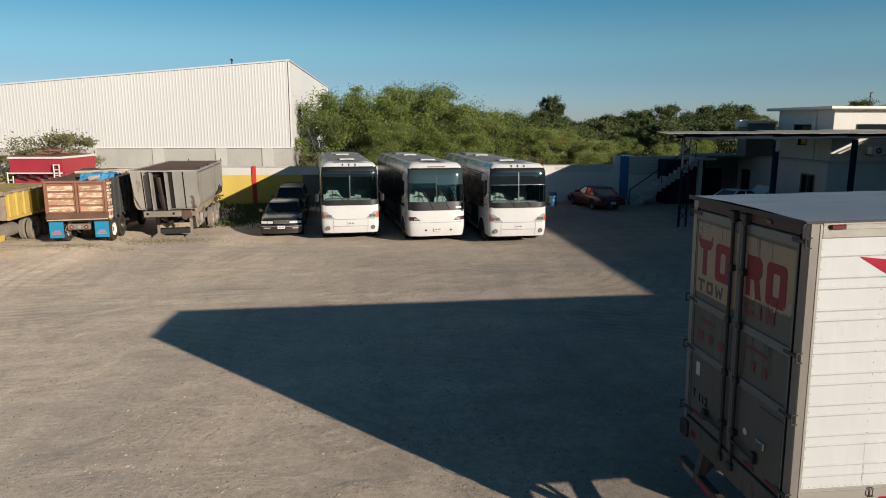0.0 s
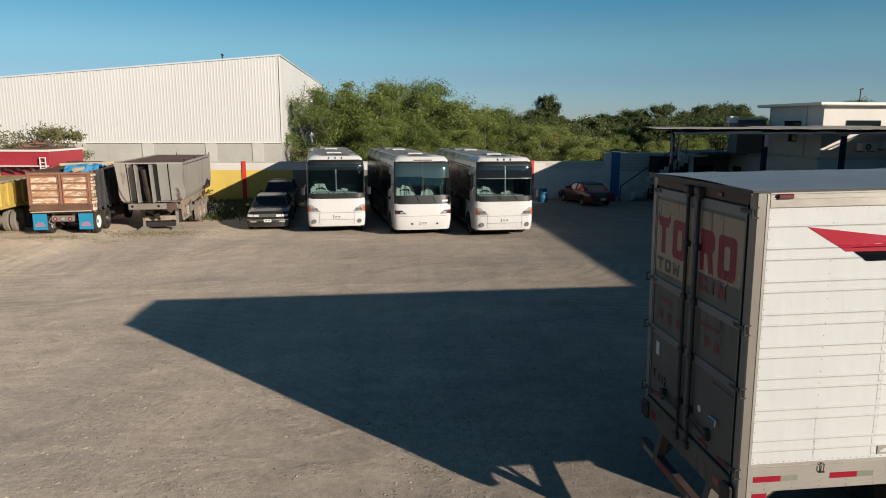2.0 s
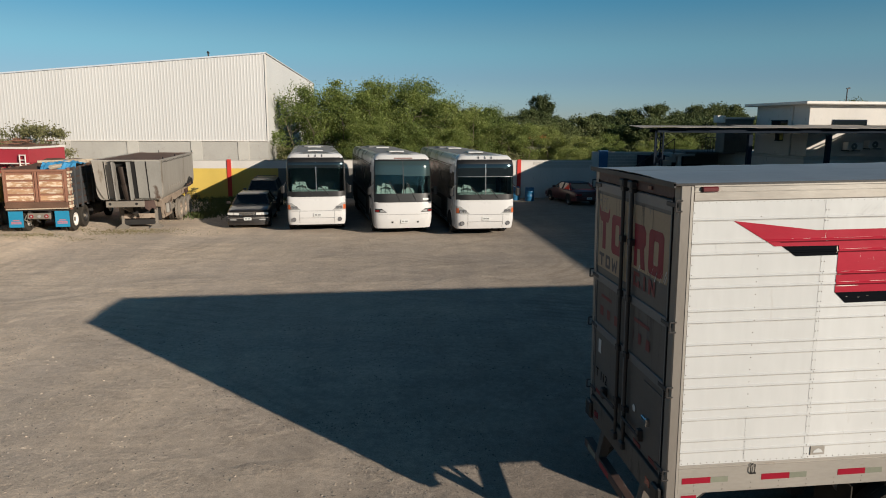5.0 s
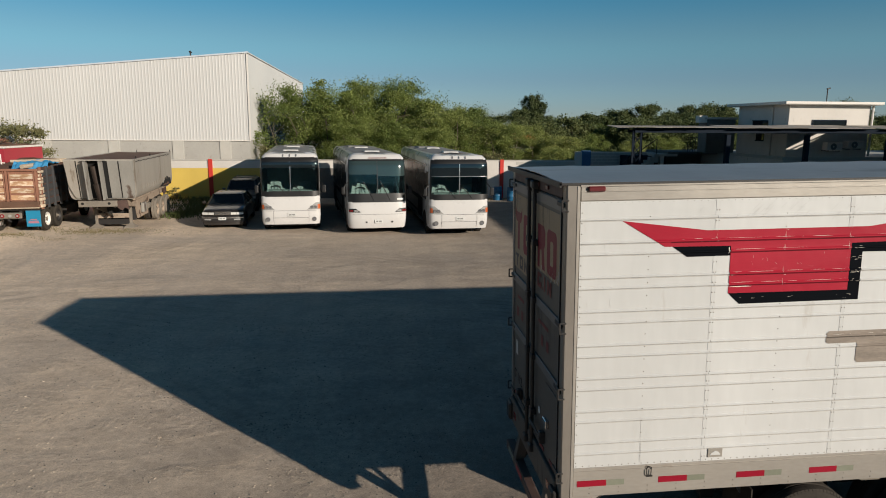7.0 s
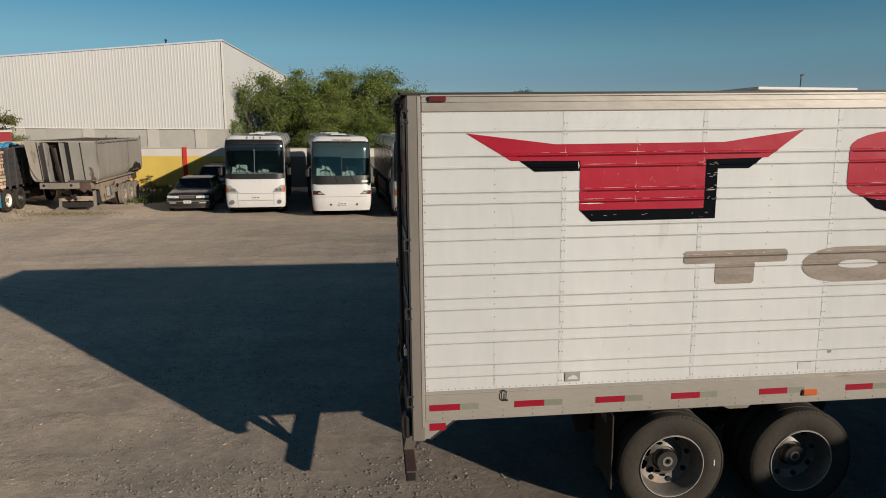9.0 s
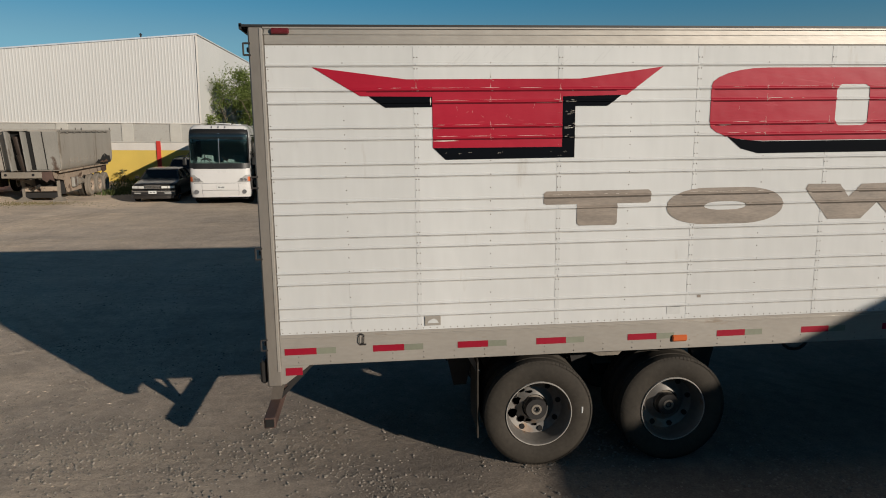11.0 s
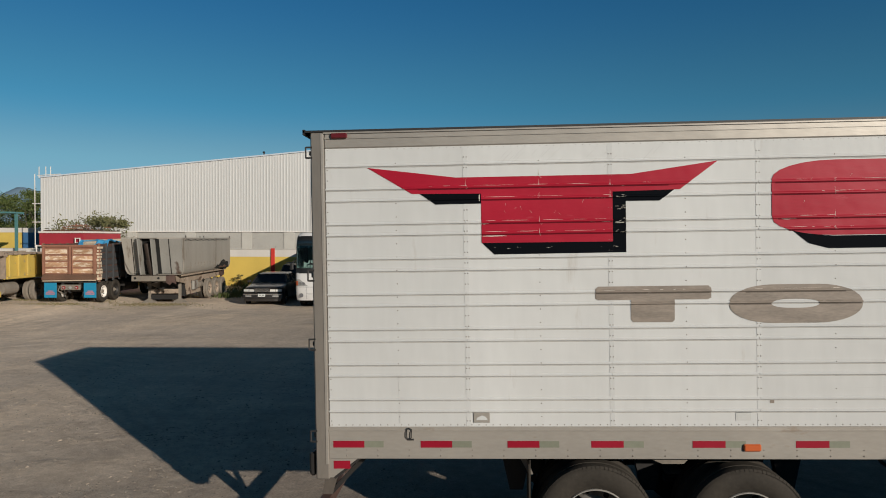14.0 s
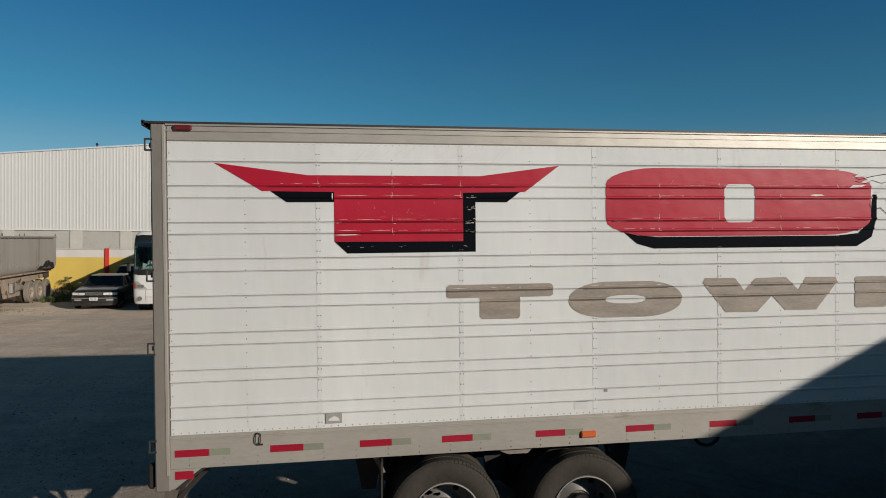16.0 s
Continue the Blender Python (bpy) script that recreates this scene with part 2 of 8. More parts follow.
GRAVEL = ground_mat()
WHITE_PANEL = mat("white_trailer_paint", (0.535, 0.540, 0.532), 0.5, spec=0.22, var=0.06, scale=0.7, fine=9, bump=0.05, spot=(0.47, 0.455, 0.43), spot_at=0.62, stretch=(1.3, 1, 0.22), spot_scale=2.6, each=0.04, wave=2.6)
RIDGE_GREY = mat("grime_in_joints", (0.40, 0.385, 0.36), 0.8, var=0.2, scale=2.0, bump=0.03, spot=(0.48, 0.465, 0.44), spot_at=0.55, spot_scale=3.0)
RED_PAINT = mat("red_sign_paint", (0.345, 0.010, 0.028), 0.45, spec=0.22, var=0.10, fine=18, bump=0.05, spot=(0.42, 0.05, 0.07), spot_at=0.64, stretch=(0.7, 1, 3.0), spot_scale=3.0, wave=2.6)
BLACK_PAINT = mat("black_sign_paint", (0.003, 0.004, 0.006), 0.7, spec=0.04, var=0.2, bump=0.04, spot=(0.015, 0.015, 0.017), spot_at=0.70, stretch=(0.7, 1, 5.0), spot_scale=6.0)
TAUPE_PAINT = mat("faded_taupe_lettering", (0.225, 0.188, 0.155), 0.6, var=0.34, scale=3.5, bump=0.05, spot=(0.45, 0.41, 0.36), spot_at=0.66, stretch=(0.7, 1, 3.0), spot_scale=5.0)
ALU = mat("weathered_aluminium", (0.355, 0.328, 0.292), 0.46, metal=0.33, spec=0.3, var=0.12, scale=1.0, bump=0.06, spot=(0.29, 0.235, 0.185), spot_at=0.62, stretch=(0.5, 1, 1.6), spot_scale=2.5, wave=1.8)
ALU_POST = mat("grey_aluminium_post", (0.225, 0.203, 0.178), 0.45, metal=0.3, var=0.16, scale=1.4, bump=0.06, spot=(0.16, 0.13, 0.105), spot_at=0.62, stretch=(1, 1, 0.3))
ROOF_ALU = mat("aluminium_roof_skin", (0.32, 0.332, 0.342), 0.42, metal=0.45, var=0.26, scale=0.5, bump=0.06, stretch=(0.25, 1.6, 1), spot=(0.20, 0.19, 0.18), spot_at=0.58, spot_scale=1.6)
BARE_GREY = mat("grey_door_skin", (0.105, 0.098, 0.09), 0.55, metal=0.25, var=0.16, scale=1.2, bump=0.05, spot=(0.10, 0.09, 0.085), spot_at=0.63)
PAPER_TAN = mat("peeled_tan_decal", (0.34, 0.25, 0.16), 0.7, var=0.14, scale=1.6, bump=0.05, spot=(0.22, 0.185, 0.15), spot_at=0.62)
STRIP_GREY = mat("pale_grey_strip", (0.15, 0.15, 0.15), 0.5, metal=0.3, var=0.12, bump=0.05)
DARK_STEEL = mat("dark_steel", (0.030, 0.028, 0.027), 0.55, metal=0.3, var=0.25, bump=0.1)
RUST_STEEL = mat("rusty_steel", (0.13, 0.07, 0.045), 0.8, metal=0.1, var=0.35, bump=0.15)
TAPE_RED = mat("red_reflective_tape", (0.27, 0.006, 0.022), 0.45, spec=0.3, var=0.10, bump=0.02)
TAPE_WHITE = mat("dulled_white_tape", (0.195, 0.205, 0.155), 0.5, var=0.15, bump=0.02)
LAMP_RED = glass_mat("red_lamp_lens", (0.22, 0.008, 0.01), 0.2)
LAMP_AMBER = glass_mat("amber_lamp_lens", (0.50, 0.095, 0.016), 0.4)
LAMP_CLEAR = glass_mat("clear_lamp_lens", (0.30, 0.30, 0.29), 0.2)
RUBBER = mat("dusty_tyre_rubber", (0.040, 0.0345, 0.028), 0.85, spec=0.25, var=0.35, scale=3.0, fine=30, bump=0.12, spot=(0.055, 0.047, 0.04), spot_at=0.62)
RIM = mat("worn_grey_rim", (0.14, 0.13, 0.118), 0.5, metal=0.3, var=0.3, scale=4.0, bump=0.08, spot=(0.16, 0.10, 0.06), spot_at=0.62)
HOLE = mat("dark_hole", (0.006, 0.006, 0.006), 0.9, var=0.1, bump=0.0)
BUS_WHITE = mat("bus_white_paint", (0.575, 0.567, 0.555), 0.28, var=0.03, scale=0.8, fine=8, bump=0.02, coat=0.4)
BUS_BLACK = mat("bus_black_mask", (0.012, 0.012, 0.012), 0.4, var=0.15, bump=0.01, coat=0.12)
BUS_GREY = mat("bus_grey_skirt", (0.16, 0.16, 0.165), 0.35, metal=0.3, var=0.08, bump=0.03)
DARK_GLASS = glass_mat("tinted_window_glass", (0.010, 0.014, 0.016), 0.05)
SHIELD = clear_glass("windscreen_glass", (0.76, 0.90, 0.88))
SEAT = mat("pale_grey_seat_cloth", (0.26, 0.29, 0.275), 0.9, var=0.2, scale=3, bump=0.1)
INSIDE = mat("grey_cabin_lining", (0.17, 0.20, 0.19), 0.8, var=0.2, bump=0.05)
CHROME = mat("dull_chrome", (0.62, 0.61, 0.59), 0.22, metal=0.9, var=0.08, bump=0.02)
PLATE = mat("pale_number_plate", (0.56, 0.57, 0.55), 0.5, var=0.05, bump=0.0)
PLATE_INK = mat("plate_ink", (0.20, 0.20, 0.20), 0.6, var=0.1, bump=0.0)
CLADDING = mat("white_profiled_cladding", (0.55, 0.54, 0.522), 0.5, var=0.05, scale=0.25, fine=6, bump=0.02, stretch=(1, 1, 0.25))
CONCRETE = mat("grey_concrete_block", (0.375, 0.36, 0.33), 0.9, var=0.12, scale=0.6, fine=14, bump=0.2, spot=(0.30, 0.285, 0.26), spot_at=0.60)
PALE_CONCRETE = mat("pale_concrete_pier", (0.45, 0.43, 0.39), 0.9, var=0.1, bump=0.15)
YELLOW_WALL = mat("yellow_wall_paint", (0.56, 0.40, 0.085), 0.75, var=0.10, scale=0.8, bump=0.1, spot=(0.45, 0.33, 0.10), spot_at=0.66)
WHITE_WALL = mat("chalky_white_wall", (0.56, 0.53, 0.49), 0.85, var=0.10, scale=0.7, bump=0.12, spot=(0.36, 0.33, 0.29), spot_at=0.62, stretch=(1, 1, 0.5))
RED_WALL = mat("red_wall_paint", (0.50, 0.03, 0.02), 0.7, var=0.12, bump=0.1)
BLUE_WALL = mat("blue_wall_paint", (0.035, 0.12, 0.25), 0.75, var=0.12, bump=0.1)
ROOF_SHEET = mat("grey_roof_sheet", (0.44, 0.395, 0.34), 0.75, metal=0.0, var=0.16, scale=0.8, bump=0.1)
SHED_DARK = mat("dark_painted_steel", (0.016, 0.022, 0.032), 0.85, spec=0.05, var=0.2, bump=0.1)
DUMP_GREY = mat("dusty_grey_tub", (0.315, 0.288, 0.25), 0.62, metal=0.1, var=0.14, scale=1.2, bump=0.1, spot=(0.20, 0.165, 0.13), spot_at=0.58, stretch=(1.6, 1.6, 0.22), spot_scale=1.5, wave=1.3)
DUST_STEEL = mat("dust_covered_steel", (0.19, 0.165, 0.135), 0.85, var=0.25, scale=2.0, bump=0.15)
WOOD = mat("worn_brown_boards", (0.40, 0.235, 0.135), 0.8, var=0.30, scale=2.0, fine=22, bump=0.2, spot=(0.62, 0.50, 0.38), spot_at=0.49, each=0.16, spot_scale=3.0, stretch=(0.8, 1, 3.0))
RUST_FRAME = mat("rusty_brown_frame", (0.24, 0.11, 0.07), 0.85, var=0.3, bump=0.15, spot=(0.34, 0.24, 0.17), spot_at=0.66)
BLUE_FLAP = mat("bright_blue_mudflap", (0.006, 0.205, 0.36), 0.6, var=0.08, bump=0.03)
TARP = mat("blue_tarpaulin", (0.04, 0.24, 0.45), 0.6, var=0.2, scale=5, bump=0.3)
RED_TUB = mat("red_trailer_paint", (0.34, 0.028, 0.042), 0.5, var=0.12, bump=0.06)
WHITE_TRIM = mat("white_trim_paint", (0.66, 0.62, 0.57), 0.6, var=0.1, bump=0.06)
YELLOW_TUB = mat("dusty_yellow_paint", (0.50, 0.36, 0.08), 0.65, var=0.14, scale=1.5, bump=0.08, spot=(0.30, 0.24, 0.14), spot_at=0.60)
SAND_STEEL = mat("sandy_weathered_steel", (0.30, 0.235, 0.18), 0.8, var=0.26, scale=1.5, bump=0.1, spot=(0.09, 0.055, 0.038), spot_at=0.55, spot_scale=2.4)
CAR_DARK = mat("dusty_black_car_paint", (0.028, 0.0245, 0.0225), 0.32, metal=0.1, var=0.3, scale=2.0, bump=0.02, coat=0.45)
CAR_LOW = mat("dusty_brown_grey_car_paint", (0.070, 0.062, 0.058), 0.4, var=0.15, scale=2.0, bump=0.02, coat=0.3)
CAR_RED = mat("dark_red_car_paint", (0.065, 0.007, 0.008), 0.4, metal=0.1, var=0.1, bump=0.01, coat=0.3)
CAR_WHITE = mat("white_car_paint", (0.66, 0.66, 0.66), 0.3, var=0.04, bump=0.01, coat=0.5)
BARK = mat("grey_brown_bark", (0.13, 0.10, 0.075), 0.95, var=0.3, scale=3, bump=0.4)
LEAF_A = island_mat("mesquite_leaves", [(0.080, 0.115, 0.026), (0.160, 0.212, 0.050), (0.265, 0.310, 0.082), (0.36, 0.36, 0.13)], 0.6, 0.45)
LEAF_B = island_mat("dark_tree_leaves", [(0.048, 0.076, 0.018), (0.080, 0.112, 0.027), (0.115, 0.145, 0.038), (0.165, 0.175, 0.058)], 0.6, 0.28)
LEAF_C = island_mat("dry_brown_green_leaves", [(0.10, 0.105, 0.04), (0.15, 0.15, 0.06), (0.20, 0.185, 0.085), (0.12, 0.15, 0.05)], 0.7, 0.25)
GRASS = island_mat("dry_grass", [(0.15, 0.135, 0.05), (0.24, 0.20, 0.09), (0.33, 0.27, 0.14)], 0.8, 0.2)
PEBBLE = island_mat("pebbles", [(0.07, 0.062, 0.054), (0.16, 0.142, 0.12), (0.30, 0.265, 0.225)], 0.9)
EARTH = mat("dry_scrub_earth", (0.10, 0.11, 0.05), 0.95, var=0.3, scale=0.05, fine=1.5, bump=0.3)
CAP_WHITE = mat("blue_white_ridge_cap", (0.62, 0.66, 0.71), 0.35, metal=0.2, var=0.05, bump=0.02)
HILL = mat("hazy_far_hill", (0.13, 0.20, 0.27), 1.0, var=0.06, scale=0.01, bump=0.0)

TORN = mat("cream_bared_undercoat", (0.62, 0.57, 0.50), 0.7, var=0.1, bump=0.02)
STREAK = mat("faint_rub_marks", (0.508, 0.511, 0.503), 0.6, var=0.08, bump=0.02)
PALE_LABEL = mat("faded_paper_label", (0.50, 0.505, 0.49), 0.7, var=0.05, bump=0.01)
RIM_LIP = mat("bright_rim_lip", (0.40, 0.38, 0.35), 0.4, metal=0.3, var=0.15, bump=0.04)
HEADLAMP = glass_mat("bright_headlamp_glass", (0.55, 0.54, 0.50), 0.12)
TEAL_STEEL = mat("teal_painted_steel", (0.06, 0.17, 0.17), 0.6, var=0.1, bump=0.05)
# dirty wall whose base colour also carries the deep shade around it
GRIMY_SHADE_WALL = mat("grimy_workshop_wall", (0.15, 0.142, 0.13), 0.85, var=0.2, scale=0.6, bump=0.12, spot=(0.12, 0.11, 0.10), spot_at=0.58, stretch=(1, 1, 0.5))
DUMP_PLATE = mat("stained_grey_plate", (0.255, 0.245, 0.222), 0.7, metal=0.05, var=0.16, scale=1.6, bump=0.1, spot=(0.085, 0.055, 0.04), spot_at=0.57, stretch=(1.2, 1, 0.35), spot_scale=1.6)
DULL_RED = mat("dull_red_lens", (0.17, 0.05, 0.04), 0.4, var=0.1, bump=0.02)
ROOF_SKIN = mat("dusty_grey_roof_skin", (0.24, 0.235, 0.22), 0.6, var=0.2, scale=1.5, bump=0.03)
LEAF_D = island_mat("deep_green_leaves", [(0.035, 0.052, 0.014), (0.055, 0.078, 0.021), (0.085, 0.108, 0.03), (0.13, 0.14, 0.045)], 0.7, 0.2)
HOIST = mat("oily_brown_steel", (0.040, 0.028, 0.022), 0.6, metal=0.2, var=0.3, bump=0.1)
# silver flank, darkened in colour for the shade between the coaches
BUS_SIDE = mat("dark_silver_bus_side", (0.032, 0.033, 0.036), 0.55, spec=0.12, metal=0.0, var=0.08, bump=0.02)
CABIN_BACK = mat("pale_teal_cabin_wall", (0.20, 0.26, 0.25), 0.8, var=0.25, scale=1.5, bump=0.05)
RUST_DARK = mat("dark_rusted_paint", (0.085, 0.050, 0.040), 0.7, metal=0.1, var=0.35, scale=3, bump=0.1, spot=(0.16, 0.13, 0.11), spot_at=0.62)
DRUM_BLUE = mat("blue_drum_plastic", (0.015, 0.12, 0.24), 0.5, var=0.1, bump=0.03)
SMOKED = glass_mat("smoked_glass", (0.028, 0.045, 0.045), 0.08)
SIDE_GLASS = mat("smoked_side_glass", (0.010, 0.012, 0.013), 0.25, spec=0.15, var=0.1, bump=0.0)
# ---- mesh helpers ----
def box(bm, x0, x1, y0, y1, z0, z1):
    v = [bm.verts.new((x, y, z)) for x in (x0, x1) for y in (y0, y1) for z in (z0, z1)]
    for q in ((0, 1, 3, 2), (4, 6, 7, 5), (0, 4, 5, 1), (2, 3, 7, 6), (0, 2, 6, 4), (1, 5, 7, 3)):
        bm.faces.new([v[i] for i in q])
    return bm


def boxes(*rows, bevel=0.0, seg=1):
    bm = bmesh.new()
    for r in rows:
        box(bm, *r)
    if bevel:
        bmesh.ops.bevel(bm, geom=bm.edges[:], offset=bevel, segments=seg, affect="EDGES", profile=0.5)
    return bm


def prism(pts, axis, a, b, bm=None, bevel=0.0):
    """A polygon pushed along an axis; pts in the other two axes, in their order."""
    bm = bm or bmesh.new()

    def at(p, d):
        return {"x": (d, p[0], p[1]), "y": (p[0], d, p[1]), "z": (p[0], p[1], d)}[axis]

    lo, hi = [bm.verts.new(at(p, a)) for p in pts], [bm.verts.new(at(p, b)) for p in pts]
    bm.faces.new(lo)
    bm.faces.new(hi[::-1])
    for i in range(len(pts)):
        j = (i + 1) % len(pts)
        bm.faces.new((lo[i], hi[i], hi[j], lo[j]))
    bmesh.ops.recalc_face_normals(bm, faces=bm.faces[:])
    if bevel:
        bmesh.ops.bevel(bm, geom=bm.edges[:], offset=bevel, segments=1, affect="EDGES", profile=0.5)
    return bm


def rod(bm, a, b, r, r2=None, n=10, caps=True):
    a, b = Vector(a), Vector(b)
    r2 = r if r2 is None else r2
    d = (b - a).normalized()
    u = d.orthogonal().normalized()
    w = d.cross(u)
    ra = [bm.verts.new(a + (u * math.cos(t) + w * math.sin(t)) * r) for t in [2 * math.pi * i / n for i in range(n)]]
    rb = [bm.verts.new(b + (u * math.cos(t) + w * math.sin(t)) * r2) for t in [2 * math.pi * i / n for i in range(n)]]
    for i in range(n):
        j = (i + 1) % n
        bm.faces.new((ra[i], ra[j], rb[j], rb[i]))
    if caps:
        bm.faces.new(ra[::-1])
        bm.faces.new(rb)
    return bm


def rods(*rows, n=10):
    bm = bmesh.new()
    for a, b, r in rows:
        rod(bm, a, b, r, n=n)
    return bm


def lathe(profile, n=32, bm=None, centre=(0, 0, 0)):
    """Turns (radius, y) pairs round the y axis."""
    bm = bm or bmesh.new()
    cx, cy, cz = centre
    rings = []
    for r, y in profile:
        if r < 1e-5:
            rings.append([bm.verts.new((cx, cy + y, cz))])
        else:
            rings.append([bm.verts.new((cx + r * math.cos(2 * math.pi * i / n), cy + y, cz + r * math.sin(2 * math.pi * i / n))) for i in range(n)])
    for A, B in zip(rings, rings[1:]):
        for i in range(n):
            j = (i + 1) % n
            if len(A) == 1:
                bm.faces.new((A[0], B[i], B[j]))
            elif len(B) == 1:
                bm.faces.new((A[i], A[j], B[0]))
            else:
                bm.faces.new((A[i], A[j], B[j], B[i]))
    bmesh.ops.recalc_face_normals(bm, faces=bm.faces[:])
    return bm


def loft(rings, bm=None, close=True, caps=True):
    bm = bm or bmesh.new()
    vs = [[bm.verts.new(p) for p in r] for r in rings]
    k = len(vs[0])
    for A, B in zip(vs, vs[1:]):
        for i in range(k if close else k - 1):
            j = (i + 1) % k
            bm.faces.new((A[i], A[j], B[j], B[i]))
    if caps:
        bm.faces.new(vs[0][::-1])
        bm.faces.new(vs[-1])
    bmesh.ops.recalc_face_normals(bm, faces=bm.faces[:])
    return bm


def sheet(rows, thick, way, bm=None):
    """A curved sheet through a grid of points, with a thickness along way."""
    bm = bm or bmesh.new()
    way = Vector(way)
    f = [[bm.verts.new(p) for p in r] for r in rows]
    b = [[bm.verts.new(Vector(p) + way * thick) for p in r] for r in rows]
    n, m = len(rows), len(rows[0])
    for i in range(n - 1):
        for j in range(m - 1):
            bm.faces.new((f[i][j], f[i][j + 1], f[i + 1][j + 1], f[i + 1][j]))
            bm.faces.new((b[i][j], b[i + 1][j], b[i + 1][j + 1], b[i][j + 1]))
    for i in range(n - 1):
        for c in (0, m - 1):
            bm.faces.new((f[i][c], f[i + 1][c], b[i + 1][c], b[i][c]))
    for j in range(m - 1):
        for c in (0, n - 1):
            bm.faces.new((f[c][j], f[c][j + 1], b[c][j + 1], b[c][j]))
    bmesh.ops.recalc_face_normals(bm, faces=bm.faces[:])
    return bm


def part(name, bm, material, parent=None, label="", smooth=False, m=None):
    me = bpy.data.meshes.new(name)
    bm.to_mesh(me)
    bm.free()
    me.materials.append(material)
    if smooth:
        me.polygons.foreach_set("use_smooth", [True] * len(me.polygons))
        me.set_sharp_from_angle(angle=radians(38))
    ob = new(name, me)
    if parent:
        ob.parent = parent
    if m:
        ob.matrix_basis = m
    if label:
        tagged(ob, label=label)
    return ob


def again(ob, m, parent=None):
    """Another object on the same mesh."""
    o = new(ob.name.split(".")[0], ob.data)
    o.parent = parent or ob.parent
    o.matrix_basis = m
    return o


def thing(name, m, label, category, group="", kind=""):
    e = new(name)
    e.empty_display_size = 0.3
    e.matrix_basis = m
    return tagged(e, label, category, group, kind)


def tyre_profile(R, w, rim):
    h = w / 2
    return [(rim, -h * 0.72), (rim + 0.03, -h * 0.9), ((R + rim) / 2, -h), (R - 0.05, -h * 0.94), (R - 0.015, -h * 0.82), (R, -h * 0.7), (R, -h * 0.2), (R - 0.012, -h * 0.17), (R - 0.012, -h * 0.05),
            (R, -h * 0.02), (R, h * 0.7), (R - 0.015, h * 0.82), (R - 0.05, h * 0.94), ((R + rim) / 2, h), (rim + 0.03, h * 0.9), (rim, h * 0.72)]


def wheel(parent, x, y, z, R=0.52, w=0.26, rim=0.29, dish=0.10, rim_mat=None, side=-1, n=36, holes=8, rub=None, lugs=0, flakes=False):
    """A lorry wheel; side is the way along y in which its face looks."""
    wh = part("wheel", lathe([(0.02, -0.02), (rim * 0.33, -0.02), (rim * 0.36, 0.03), (0.02, 0.03)], 16), DARK_STEEL, parent, m=pose(x, y, z, 0, 0, 0 if side < 0 else 180))
    part("tyre", lathe(tyre_profile(R, w, rim), n), rub or RUBBER, wh, smooth=True)
    part("rim", lathe([(rim + 0.010, -w * 0.41), (rim + 0.002, -w * 0.44), (rim - 0.008, -w * 0.41), (rim - 0.02, -w * 0.20), (rim - 0.045, -w * 0.42 + dish), (rim * 0.62, -w * 0.42 + dish + 0.03), (rim * 0.40, -w * 0.42 + dish),
                       (rim * 0.40, w * 0.3), (rim - 0.03, w * 0.3), (rim + 0.01, w * 0.38)], n), rim_mat or RIM, wh, smooth=True)
    part("rim_lip", lathe([(rim + 0.010, -w * 0.40), (rim + 0.006, -w * 0.455), (rim - 0.001, -w * 0.455), (rim - 0.004, -w * 0.40)], n), RIM_LIP if rim_mat is None else rim_mat, wh, smooth=True)
    if lugs:
        lg = bmesh.new()
        for i in range(lugs):
            a0, a1 = 2 * math.pi * i / lugs, 2 * math.pi * (i + 0.90) / lugs
            q = []
            for a in (a0, a1):
                for r, y in ((R - 0.022, -w * 0.455), (R - 0.002, -w * 0.40), (R + 0.0015, -w * 0.24), (R - 0.03, -w * 0.24)):
                    q.append(lg.verts.new((r * math.cos(a), y, r * math.sin(a))))
            for f in ((0, 1, 2, 3), (7, 6, 5, 4), (0, 4, 5, 1), (1, 5, 6, 2), (2, 6, 7, 3)):
                lg.faces.new([q[k] for k in f])
        part("tread", lg, rub or RUBBER, wh)
    hd = -w * 0.42 + dish            # plane of the disc
    part("hub", lathe([(0, hd - 0.055), (0.028, hd - 0.055), (0.034, hd - 0.085), (0.054, hd - 0.085), (0.058, hd - 0.03), (0.10, hd - 0.01), (0.12, hd + 0.02), (0, hd + 0.02)], 18), DUST_STEEL, wh, smooth=True)
    for i in range(8 if lugs else 0):
        a = 2 * math.pi * i / 8
        part("wheel_nut", rods(((0.088 * math.cos(a), hd - 0.035, 0.088 * math.sin(a)), (0.088 * math.cos(a), hd, 0.088 * math.sin(a)), 0.013), n=6), RIM, wh)
    if flakes:                       # pale paint that has come off in patches, and a scuff on the sidewall
        rg = random.Random(17)
        fk = bmesh.new()
        for a, r, k in ((3.35, 0.245, 0.06), (2.75, 0.20, 0.05), (2.2, 0.235, 0.035), (3.9, 0.19, 0.045), (4.35, 0.155, 0.04), (1.9, 0.17, 0.03), (4.75, 0.20, 0.025)):
            cx, cz = r * math.cos(a), r * math.sin(a)
            f = fk.faces.new([fk.verts.new((cx + k * rg.uniform(0.5, 1.2) * math.cos(b), hd + 0.006 - 0.30 * max(0, r - 0.20), cz + k * rg.uniform(0.4, 1.0) * math.sin(b))) for b in [2 * math.pi * i / 9 for i in range(9)]])
        bmesh.ops.solidify(fk, geom=fk.faces[:], thickness=0.004)
        tagged(part("paint_flakes", fk, WHITE_TRIM, wh, "pale flaking paint on the wheel disc"), kind="stuff")
        part("scuff", boxes((0.43, 0.445, -w * 0.5 - 0.004, -w * 0.5 + 0.006, -0.005, 0.06), bevel=0.002), PALE_LABEL, wh)
    hole = None
